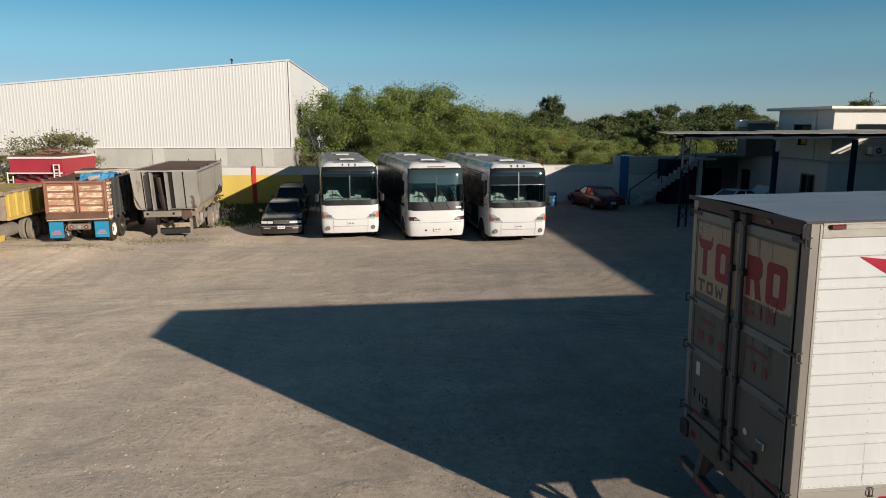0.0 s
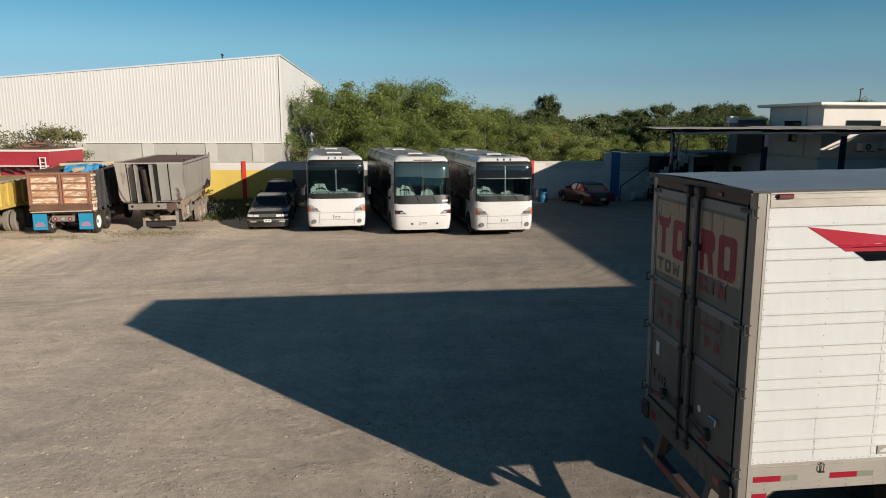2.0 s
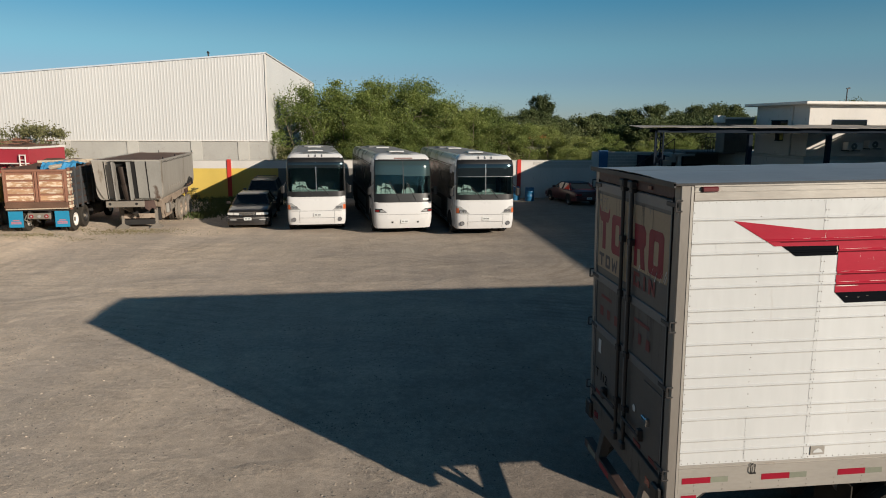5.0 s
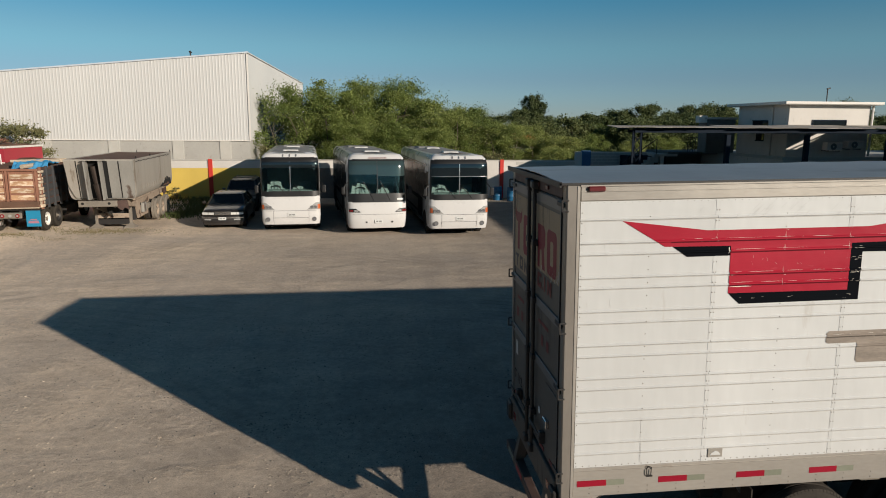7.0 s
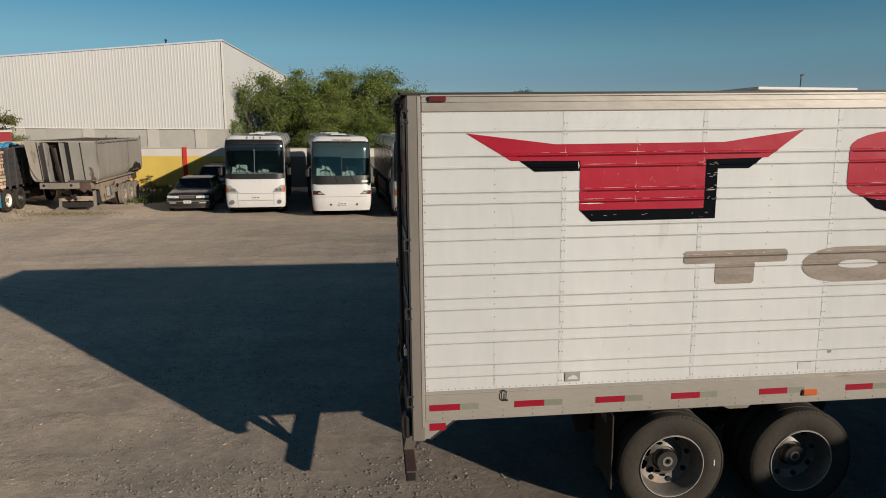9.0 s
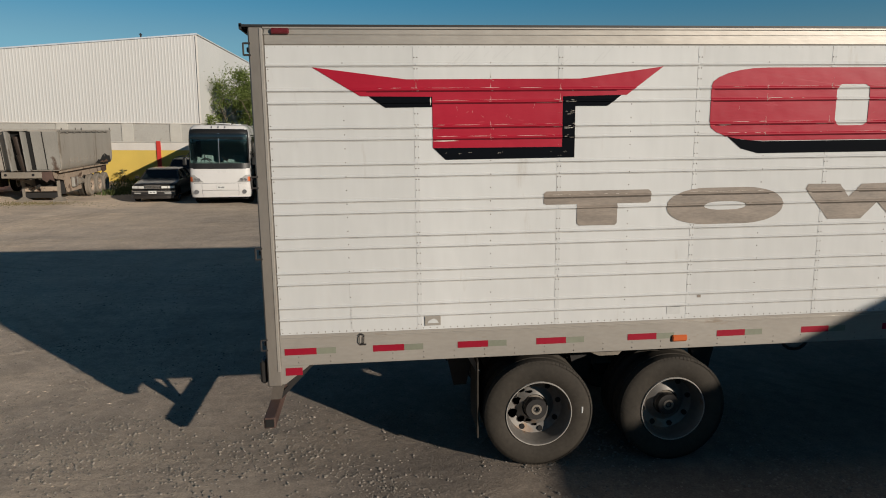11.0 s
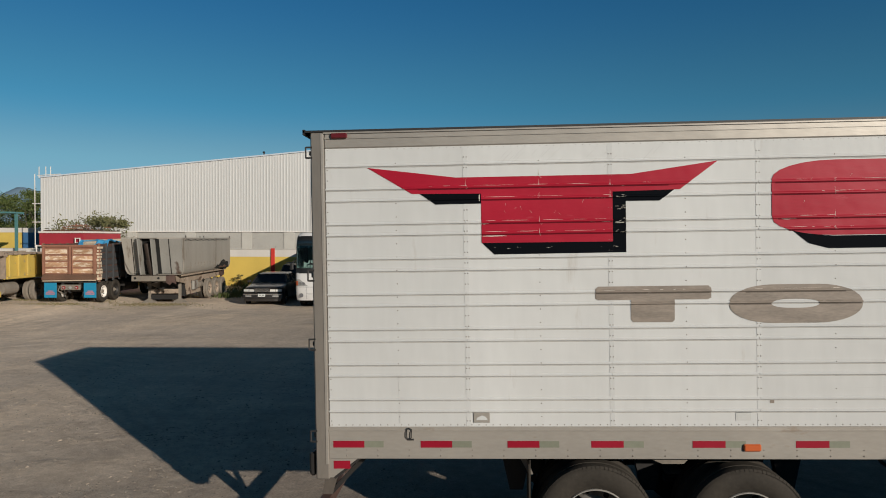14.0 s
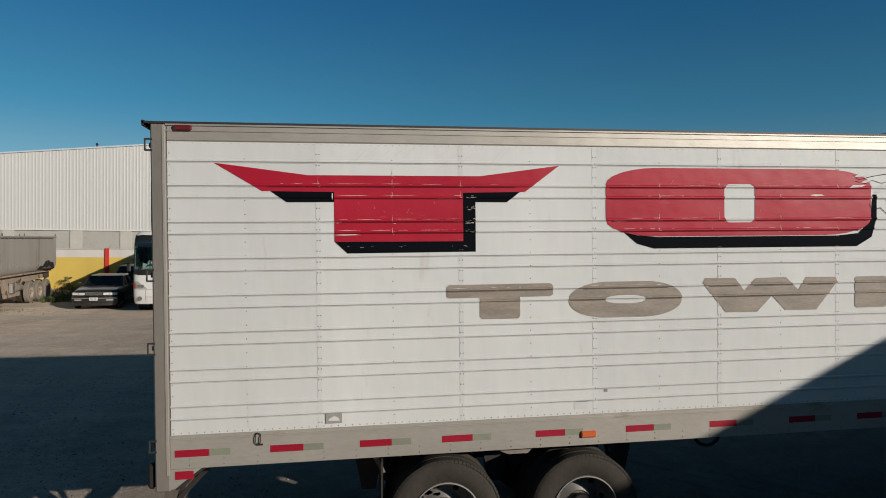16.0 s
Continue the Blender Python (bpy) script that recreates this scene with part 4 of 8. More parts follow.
plain_block("store_block", 25.2, 34, 0.0, 25.0, 7.0, "plain pale rendered store along the yard")


# two unseen blocks added to keep the sun off stairs and walls
plain_block("corner_store", 28.2, 46, 25.1, 27.6, 6.6, "plain unseen block added to shade the stairs")
plain_block("side_store", 31.5, 46, 27.7, 31.4, 5.0, "plain low unseen block added to shade the workshop side")

# unseen row of stores added to close the yard behind the camera
plain_block("rear_store_row", -90, 40, -54, -41, 13.0, "plain pale rendered row of stores behind the yard")
# ---- the box trailer ----
BASE, TALL, WIDE, LONG = 1.10, 3.12, 2.44, 14.6
RIDGES = (2.795, 2.575, 2.465, 2.242, 2.137, 1.910, 1.796, 1.572, 1.461, 1.238, 1.126, 0.902, 0.793, 0.568, 0.453)
BREAKS = sorted(z + d for z in RIDGES for d in (-0.014, -0.005, 0.005, 0.014))


def skin(z):
    """How far the side stands proud at height z above the rail's foot."""
    for r in RIDGES:
        d = abs(z - r)
        if d <= 0.0051:
            return -0.012
        if d < 0.0142:
            return -0.012 * (0.0142 - d) / 0.0091
    return 0.0


def sign(loops, proud=0.0045):
    """Flat painted shapes that follow the ridges of the side; each loop is a list of (x, z)."""
    bm = bmesh.new()
    for pts in loops:
        f = bm.faces.new([bm.verts.new((x, 0, z)) for x, z in pts])
        f.normal_update()
        bmesh.ops.triangulate(bm, faces=[f])
    lo, hi = min(z for p in loops for _, z in p), max(z for p in loops for _, z in p)
    for b in BREAKS:
        if lo < b < hi:
            bmesh.ops.bisect_plane(bm, geom=bm.verts[:] + bm.edges[:] + bm.faces[:], plane_co=(0, 0, b), plane_no=(0, 0, 1))
    for v in bm.verts:
        v.co.y = skin(v.co.z) - proud
        v.co.z += BASE
    bmesh.ops.remove_doubles(bm, verts=bm.verts[:], dist=0.00005)
    return bm


def rounded(x0, x1, z0, z1, rx, rz, n=6):
    pts = []
    for cx, cz, a0 in ((x1 - rx, z1 - rz, 0), (x0 + rx, z1 - rz, 90), (x0 + rx, z0 + rz, 180), (x1 - rx, z0 + rz, 270)):
        for i in range(n + 1):
            a = radians(a0 + 90 * i / n)
            pts.append((cx + rx * math.cos(a), cz + rz * math.sin(a)))
    return pts


def ring(outer, inner):
    """Quads between two loops of the same length."""
    k = len(outer)
    return [[outer[i], outer[(i + 1) % k], inner[(i + 1) % k], inner[i]] for i in range(k)]


GRIMY_STEEL = mat("grimy_brown_steel", (0.085, 0.072, 0.060), 0.7, metal=0.1, var=0.3, scale=2.0, bump=0.1, spot=(0.045, 0.036, 0.03), spot_at=0.58, stretch=(1, 1, 0.4))
HINGE = mat("grimy_hinge_steel", (0.045, 0.042, 0.04), 0.55, metal=0.3, var=0.2, bump=0.06)


def trailer():
    t = thing("box_trailer", pose(5.03, 6.15, 0, 0, -1.0, 0), "white ribbed box trailer with red painted shapes and aluminium rails", "trailer")
    # side skins, sheet by sheet
    seams = [0.135, 1.47] + [1.47 + 1.35 * i for i in range(1, 9)] + [LONG - 0.1]
    zs = [0.306] + BREAKS + [2.965]

    def panel(a, b, y, s):
        rows = [[(x, y + s * skin(z), BASE + z) for z in zs] for x in (a + 0.002, b - 0.002)]
        return sheet(rows, 0.02, (0, s, 0))

    for a, b in zip(seams, seams[1:]):
        part("side_sheet", panel(a, b, 0, 1), WHITE_PANEL, t)
        part("side_sheet", panel(a, b, WIDE, -1), WHITE_PANEL, t)
    # seam laps and rivets
    lap = part("seam_strip", boxes((-0.022, 0.022, -0.0025, 0.004, BASE + 0.31, BASE + 2.96)), WHITE_PANEL, t, m=pose(seams[1], 0, 0))
    for a in seams[2:-1]:
        again(lap, pose(a, 0, 0))
    for z in RIDGES:                 # thin darker line under every ridge
        part("ridge_joint", boxes((0.14, LONG - 0.1, -0.0035, 0.002, BASE + z - 0.0195, BASE + z - 0.0150)), RIDGE_GREY, t)
    vs, fs = [], []

    def rivet(x, z, y=0.0, r=0.0062):
        i = len(vs)
        for k in range(6):
            vs.append((x + r * math.cos(k * 1.0472), y, z + r * math.sin(k * 1.0472)))
        vs.append((x, y - r * 0.7, z))
        fs.extend((i + k, i + (k + 1) % 6, i + 6) for k in range(6))

    for a in seams[1:-1]:
        for s in (-0.013, 0.013):
            for k in range(26):
                rivet(a + s, BASE + 0.36 + 0.1 * k, -0.0026)
    for a in [0.81 + 1.35 * i for i in range(10)]:
        for k in range(20):
            z = 0.40 + 0.127 * k
            rivet(a, BASE + z, skin(z) - 0.0005)
    for k in range(26):
        rivet(0.155, BASE + 0.36 + 0.1 * k, -0.0005)
    for k in range(215):
        rivet(0.16 + 0.067 * k, BASE + 0.322, -0.0005)
        rivet(0.16 + 0.067 * k, BASE + 2.952, -0.0005, 0.0036)
    for k in range(48):
        rivet(0.3 + 0.30 * k, BASE + 0.03, -0.0125, 0.009)
        rivet(0.3 + 0.30 * k, BASE + 0.085, -0.0125, 0.007)
    me = bpy.data.meshes.new("rivets")
    me.from_pydata(vs, [], fs)
    me.materials.append(ALU_POST)
    o = new("rivets", me)
    o.parent = t
    tagged(o, kind="stuff")
    # rails
    for y0, y1 in ((-0.012, 0.06), (WIDE - 0.06, WIDE + 0.012)):
        part("bottom_rail", boxes((0.13, LONG - 0.05, y0, y1, BASE, BASE + 0.306), bevel=0.004), ALU, t)
        part("top_rail", boxes((0.13, LONG - 0.05, y0, y1, BASE + 2.965, BASE + TALL), bevel=0.012), ALU, t)
    for d, a, b in ((0.022, 0.262, 0.276), (0.02, 3.055, 3.068), (0.026, 3.105, 3.125)):
        part("rail_lip", boxes((0.13, LONG - 0.05, -d, -0.012, BASE + a, BASE + b)), ALU, t)
    part("rail_gusset", prism([(0.13, BASE), (0.40, BASE), (0.165, BASE - 0.18), (0.13, BASE - 0.18)], "y", -0.010, 0.03), ALU, t)
    part("gusset_edge", prism([(0.402, BASE), (0.440, BASE), (0.185, BASE - 0.195), (0.167, BASE - 0.18)], "y", -0.006, 0.035), DARK_STEEL, t)
    # roof skin, slightly bowed with faint cross ribs
    rows = []
    for i in range(74):
        x = -0.05 + i * (LONG + 0.05) / 73
        rows.append([(x, -0.02 + WIDE * j / 12 * 1.017, BASE + TALL + 0.012 + 0.035 * math.sin(math.pi * j / 12) + (0.006 if i % 4 == 0 else 0) + 0.008 * noise.noise(Vector((x, j * 0.6, 3)))) for j in range(13)])
    part("roof_skin", sheet(rows, 0.006, (0, 0, -1)), ROOF_ALU, t, "bluish bare aluminium roof", smooth=True)
    part("roof_edge", boxes((-0.07, LONG, -0.028, -0.014, BASE + TALL, BASE + TALL + 0.02), (-0.07, -0.05, -0.028, WIDE + 0.03, BASE + TALL - 0.02, BASE + TALL + 0.03)), DARK_STEEL, t)
    part("nose_wall", boxes((LONG - 0.1, LONG, 0, WIDE, BASE, BASE + TALL)), WHITE_PANEL, t)
    part("load_floor", boxes((0.1, LONG - 0.1, 0.06, WIDE - 0.06, BASE + 0.1, BASE + 0.2)), DARK_STEEL, t)
    # rear frame
    for y0, y1 in ((-0.02, 0.11), (WIDE - 0.11, WIDE + 0.02)):
        part("rear_post", boxes((0.0, 0.132, y0, y1, BASE - 0.20, BASE + TALL + 0.005), bevel=0.012), ALU_POST, t)
    part("post_edge", boxes((0.098, 0.126, -0.026, -0.02, BASE - 0.05, BASE + TALL - 0.01), bevel=0.003), ALU, t, "worn bright post edge")
    part("post_joint", boxes((0.1325, 0.1395, -0.006, 0.004, BASE + 0.31, BASE + 2.96)), GRIMY_STEEL, t)
    for y in (0.110, WIDE - 0.122):
        part("door_seal", boxes((-0.010, 0.006, y, y + 0.012, BASE + 0.10, BASE + TALL - 0.12)), HOLE, t, "black rubber door seal")
    part("rear_header", boxes((0.0, 0.12, 0.11, WIDE - 0.11, BASE + TALL - 0.14, BASE + TALL + 0.003), bevel=0.01), RUST_DARK, t)
    part("rear_sill", boxes((-0.03, 0.12, 0.11, WIDE - 0.11, BASE - 0.20, BASE + 0.12), bevel=0.01), GRIMY_STEEL, t)
    # doors
    for k, (a, b) in enumerate(((0.115, WIDE / 2 - 0.006), (WIDE / 2 + 0.006, WIDE - 0.115))):
        d = part("rear_door", boxes((0.004, 0.05, a, b, BASE + 0.13, BASE + TALL - 0.15), bevel=0.006), BARE_GREY, t, "grey swing door with peeling tan decal")
        part("decal", boxes((-0.001, 0.003, a + 0.05, b - 0.03, BASE + (2.12 if k == 0 else 1.90), BASE + TALL - 0.30)), PAPER_TAN, d, "tan peeling decal sheet")
        for z in (1.76, 1.10):
            part("door_strip", boxes((-0.016, 0.004, a + 0.02, b - 0.02, BASE + z - 0.05, BASE + z + 0.05), bevel=0.006), STRIP_GREY, d)
        part("door_edge", boxes((-0.008, 0.004, a, a + 0.035, BASE + 0.14, BASE + TALL - 0.16), (-0.008, 0.004, b - 0.035, b, BASE + 0.14, BASE + TALL - 0.16), (-0.008, 0.004, a + 0.035, b - 0.035, BASE + TALL - 0.26, BASE + TALL - 0.16)), STRIP_GREY, d)
        hy = 0.0 if k == 0 else WIDE
        s = 1 if k == 0 else -1
        for z in (0.22, 1.10, 1.76, 2.93):
            hb = boxes((-0.022, -0.003, min(hy + 0.02 * s, hy + 0.24 * s), max(hy + 0.02 * s, hy + 0.24 * s), BASE + z - 0.022, BASE + z + 0.022), bevel=0.006)
            for p0, p1 in (((0.02, 0.05), (-0.042, 0.05)), ((-0.042, 0.054), (-0.042, -0.054)), ((-0.042, -0.05), (0.02, -0.05))):
                rod(hb, (p0[0], hy - 0.026 * s, BASE + z + p0[1]), (p1[0], hy - 0.026 * s, BASE + z + p1[1]), 0.009, n=6)
            part("hinge", hb, HINGE, d)
        c = WIDE / 2 + (-0.13 if k == 0 else 0.13)
        lr = part("lock_rod", rods(((-0.038, c, BASE - 0.02), (-0.038, c, BASE + TALL - 0.06), 0.022)), DARK_STEEL, d, "dark door locking rod")
        for z in (0.02, 0.45, 1.1, 1.76, 2.4, 2.98):
            part("rod_guide", boxes((-0.062, 0.0, c - 0.045, c + 0.045, BASE + z - 0.035, BASE + z + 0.035), bevel=0.006), DARK_STEEL, lr)
        part("door_handle", boxes((-0.075, -0.05, min(c, c - 0.5 * s), max(c, c - 0.5 * s), BASE + 0.33, BASE + 0.37), bevel=0.008), DARK_STEEL, d)
        part("handle_catch", boxes((-0.07, 0.0, c - 0.46 * s - 0.04, c - 0.46 * s + 0.04, BASE + 0.28, BASE + 0.42), bevel=0.012), HINGE, d)
        for z in (-0.04, 2.99):      # cam and keeper at the ends of each rod
            part("cam_keeper", boxes((-0.08, -0.002, c - 0.06, c + 0.06, BASE + z, BASE + z + 0.09), bevel=0.014), HINGE, d)
    # red shapes on the doors: four block letters and a second row, split over the leaves
    RED_DOOR = mat("faded_red_decal", (0.20, 0.008, 0.018), 0.6, var=0.15, scale=2.0, bump=0.03)
    GONE_RED = mat("nearly_gone_red_decal", (0.16, 0.035, 0.032), 0.65, var=0.3, scale=3.0, bump=0.03)
    FADED_TAPE = mat("faded_red_tape", (0.14, 0.012, 0.014), 0.6, var=0.2, bump=0.02)
    DIM_LAMP = glass_mat("dull_red_lens", (0.07, 0.008, 0.008), 0.3)
    GREY_INK = mat("dark_grey_decal", (0.09, 0.07, 0.065), 0.7, var=0.2, bump=0.02)
    # y runs from the near side to the far side; the row is read from the far side
    def glyph(pts, material, hole=None, up=0.07):
        bm = bmesh.new()
        loops = ring(pts, hole) if hole else [pts]
        for lp in loops:
            f = bm.faces.new([bm.verts.new((-0.003, y, BASE + z + up)) for y, z in lp])
        bmesh.ops.remove_doubles(bm, verts=bm.verts[:], dist=0.00005)
        for f in bm.faces:
            f.normal_update()
        bmesh.ops.triangulate(bm, faces=bm.faces[:])
        part("door_mark", bm, material, t)

    def bar(y0, y1, z0, z1):
        return [(y0, z0), (y1, z0), (y1, z1), (y0, z1)]

    glyph([(2.01, 2.08), (2.13, 2.08), (2.13, 2.42), (2.20, 2.42), (2.26, 2.50), (2.26, 2.62), (2.20, 2.54), (1.94, 2.54), (1.88, 2.62), (1.88, 2.50), (1.94, 2.42), (2.01, 2.42)], RED_DOOR)
    glyph(rounded(1.42, 1.80, 2.08, 2.55, 0.07, 0.07), RED_DOOR, rounded(1.55, 1.67, 2.19, 2.44, 0.03, 0.03))
    glyph([(0.97, 2.08), (1.06, 2.08), (1.06, 2.55), (0.80, 2.55), (0.74, 2.49), (0.74, 2.36), (0.79, 2.30), (0.74, 2.08), (0.86, 2.08), (0.90, 2.28), (0.97, 2.28)], RED_DOOR)
    glyph(rounded(0.28, 0.66, 2.08, 2.55, 0.07, 0.07), RED_DOOR, rounded(0.41, 0.53, 2.19, 2.44, 0.03, 0.03))
    glyph([(2.11, 1.86), (2.16, 1.86), (2.16, 1.98), (2.23, 1.98), (2.23, 2.02), (2.04, 2.02), (2.04, 1.98), (2.11, 1.98)], GREY_INK)
    glyph(rounded(1.82, 1.99, 1.86, 2.02, 0.03, 0.03), GREY_INK, rounded(1.87, 1.94, 1.90, 1.98, 0.015, 0.015))
    glyph([(1.70, 1.86), (1.74, 1.86), (1.77, 2.02), (1.73, 2.02), (1.71, 1.93), (1.67, 2.0), (1.63, 1.93), (1.61, 2.02), (1.57, 2.02), (1.60, 1.86), (1.64, 1.86), (1.67, 1.94)], GREY_INK)
    glyph([(0.88, 1.86), (1.05, 1.86), (1.05, 2.02), (0.88, 2.02), (0.88, 1.98), (1.0, 1.98), (1.0, 1.90), (0.93, 1.90), (0.93, 1.93), (0.88, 1.93)], GONE_RED)
    glyph(bar(0.82, 0.845, 1.86, 1.89), GONE_RED)
    glyph(bar(0.72, 0.765, 1.86, 2.02), GONE_RED)
    glyph([(0.46, 1.86), (0.51, 1.86), (0.58, 1.95), (0.58, 1.86), (0.63, 1.86), (0.63, 2.02), (0.58, 2.02), (0.51, 1.93), (0.51, 2.02), (0.46, 2.02)], GONE_RED)
    for b in ((1.98, 2.16, 1.28, 1.43), (1.74, 1.90, 1.28, 1.43), (1.46, 1.64, 1.28, 1.43), (0.96, 1.03, 1.30, 1.45), (0.74, 0.88, 1.30, 1.45), (0.50, 0.66, 1.30, 1.45), (1.72, 2.10, 1.53, 1.57), (0.55, 0.98, 1.54, 1.58)):
        glyph(bar(b[0] + 0.03, b[1] - 0.03, b[2] + 0.015, b[3] - 0.015) if b[3] - b[2] > 0.1 else bar(*b), GONE_RED, up=0.0)
    rg = random.Random(31)
    GRIME_DARK = mat("dark_run_marks", (0.060, 0.053, 0.047), 0.7, var=0.2, bump=0.0)
    for k in range(34):
        y, z, l, w = rg.choice((rg.uniform(0.2, 1.0), rg.uniform(1.35, 2.25))), rg.choice((1.04, 1.70, 1.70, 2.85)), rg.uniform(0.15, 0.6), rg.uniform(0.004, 0.014)
        glyph([(y, z), (y + w, z), (y + w * 0.7, z - l), (y + w * 0.35, z - l * 1.05)], GRIME_DARK, up=0.0)
    rg = random.Random(8)
    for k in range(26):
        y, z, l = rg.uniform(0.17, 0.95), 2.06 + rg.uniform(0, 0.12), rg.uniform(0.05, 0.15)
        w = rg.uniform(0.006, 0.02)
        glyph([(y, z), (y + w, z - 0.006), (y + w * 0.6 - l * 0.5, z + l), (y - l * 0.5, z + l)], BARE_GREY if k % 3 else PALE_LABEL, up=0.0)
    for k in range(18):
        y, z = rg.uniform(1.95, 2.22), rg.uniform(2.6, 2.78)
        glyph(bar(y, y + rg.uniform(0.01, 0.05), z, z + rg.uniform(0.006, 0.02)), STRIP_GREY, up=0.0)
    st = part("round_sticker", lathe([(0, -0.002), (0.042, -0.002), (0.042, 0.001), (0, 0.001)], 20), PALE_LABEL, t, "small pale sticker", m=pose(-0.003, 0.88, BASE + 0.55, 0, 0, -90))
    part("paper_sticker", boxes((-0.004, 0.001, 2.05, 2.15, BASE + 0.78, BASE + 0.96)), PALE_LABEL, t, "pale rectangular sticker")
    part("hatch", boxes((-0.008, 0.003, 0.16, 0.62, BASE + 0.22, BASE + 0.98), bevel=0.003), BARE_GREY, t, "small grey hatch door")
    part("hatch_latch", boxes((-0.04, -0.008, 0.44, 0.60, BASE + 0.55, BASE + 0.60), (-0.05, -0.008, 0.42, 0.46, BASE + 0.53, BASE + 0.62), bevel=0.006), CHROME, t)
    for y0, y1, z in ((0.2, 0.42, 0.16), (0.66, 0.86, 0.16), (1.95, 2.2, 0.22)):
        part("rear_tape", boxes((-0.006, 0.0, y0, y1, BASE + z, BASE + z + 0.045)), FADED_TAPE, t)
    for ch, dy in (("T", 0.0), ("1", 0.16), ("1", 0.25), ("2", 0.34)):
        fc = bpy.data.curves.new("unit_letter", "FONT")
        fc.body = ch
        fc.size = 0.165
        fc.extrude = 0.001
        fo = new("unit_letter", fc)
        me = bpy.data.meshes.new_from_object(fo)
        bpy.data.objects.remove(fo)
        me.materials.clear()
        me.materials.append(BLACK_PAINT)
        num = new("unit_letter", me)
        num.parent = t
        num.matrix_basis = Matrix.Translation((-0.003, 2.22 - dy, BASE + 0.44)) @ Matrix(((0, 0, -1, 0), (-1, 0, 0, 0), (0, 1, 0, 0), (0, 0, 0, 1)))
    # rear lamps and rub blocks
    part("rub_block", boxes((-0.075, -0.01, 0.02, 0.2, BASE - 0.18, BASE + 0.05), bevel=0.02), DARK_STEEL, t, "black rubber dock bumper")
    part("rub_block", boxes((-0.075, -0.01, WIDE - 0.22, WIDE - 0.02, BASE - 0.18, BASE + 0.05), bevel=0.02), DARK_STEEL, t)
    for y in (0.3, WIDE - 0.42):
        part("tail_lamp", boxes((-0.035, -0.03, y, y + 0.12, BASE - 0.1, BASE - 0.02)), LAMP_RED, t)
    for y in (0.62, 1.02, 1.34):
        part("header_lamp", boxes((-0.02, 0.0, y, y + 0.09, BASE + TALL - 0.10, BASE + TALL - 0.06), bevel=0.004), DIM_LAMP, t)
    MARKER = glass_mat("dull_red_marker", (0.11, 0.008, 0.01), 0.3)
    part("marker_lamp", boxes((0.20, 0.36, -0.045, -0.012, BASE + TALL - 0.062, BASE + TALL - 0.012), bevel=0.01), MARKER, t, "red top marker lamp")
    part("side_lamp", boxes((4.01, 4.17, -0.040, -0.012, BASE + 0.078, BASE + 0.146), bevel=0.012), LAMP_AMBER, t, "amber side lamp")
    # tape along the rail
    for a in (0.17, 1.01, 1.833, 2.617, 3.551, 4.489, 5.40, 6.30, 7.1, 8.0, 8.9, 9.8):
        part("tape_red", boxes((a, a + 0.30, -0.0145, -0.012, BASE + 0.108, BASE + 0.172)), TAPE_RED, t)
        part("tape_white", boxes((a + 0.30, a + 0.485, -0.0145, -0.012, BASE + 0.110, BASE + 0.170)), TAPE_WHITE, t)
    part("tape_red", boxes((0.17, 0.33, -0.0125, -0.010, BASE - 0.095, BASE - 0.02)), TAPE_RED, t)
    # the D-ring, the vent plate, a paper label
    dr = bmesh.new()
    pts = [(0.898, 0.300), (0.880, 0.282), (0.878, 0.215), (0.893, 0.195), (0.922, 0.205), (0.926, 0.285)]
    for i in range(len(pts)):
        (x0, z0), (x1, z1) = pts[i], pts[(i + 1) % len(pts)]
        rod(dr, (x0, -0.03, BASE + z0), (x1, -0.03, BASE + z1), 0.0048, n=6)
    box(dr, 0.885, 0.945, -0.02, -0.012, BASE + 0.178, BASE + 0.194)
    part("tie_ring", dr, DARK_STEEL, t)
    vp = part("vent_plate", boxes((1.515, 1.67, -0.010, -0.001, BASE + 0.345, BASE + 0.44), bevel=0.003), ALU, t)
    part("vent_slot", prism([(1.54, BASE + 0.37), (1.65, BASE + 0.37), (1.63, BASE + 0.40), (1.595, BASE + 0.415), (1.55, BASE + 0.39)], "y", -0.0125, -0.0102), WHITE_PANEL, vp)
    lab = part("paper_label", boxes((3.95, 4.09, -0.0035, -0.001, BASE + 0.36, BASE + 0.44)), PALE_LABEL, t)
    bm = bmesh.new()
    for z in (0.375, 0.395, 0.415):
        box(bm, 3.965, 4.075, -0.0045, -0.0036, BASE + z, BASE + z + 0.008)
    part("label_bars", bm, STREAK, lab)
    # scratched patch
    part("scuff", boxes((4.262, 4.30, -0.0035, -0.001, BASE + 0.522, BASE + 0.55)), TAUPE_PAINT, t)
    # painted shapes on the side
    horn = [(0.542, 2.776), (1.380, 2.668), (3.012, 2.668), (3.808, 2.776), (3.46, 2.518), (2.842, 2.508), (2.842, 2.042), (1.618, 2.046), (1.618, 2.512), (0.965, 2.520)]
    part("red_shape", sign([horn]), RED_PAINT, t, "red painted horned shape")
    part("black_shape", sign([[(1.04, 2.518), (1.185, 2.416), (1.62, 2.418), (1.62, 2.514)], [(1.618, 2.048), (1.736, 1.936), (2.965, 1.940), (2.965, 2.418), (3.275, 2.416), (3.41, 2.517), (2.838, 2.510), (2.838, 2.044)]], 0.0036), BLACK_PAINT, t)
    outer = rounded(4.292, 7.27, 2.072, 2.763, 0.56, 0.17)
    inner = rounded(5.574, 5.917, 2.210, 2.605, 0.06, 0.07)
    part("red_shape", sign(ring(outer, inner)), RED_PAINT, t, "red painted ring shape")
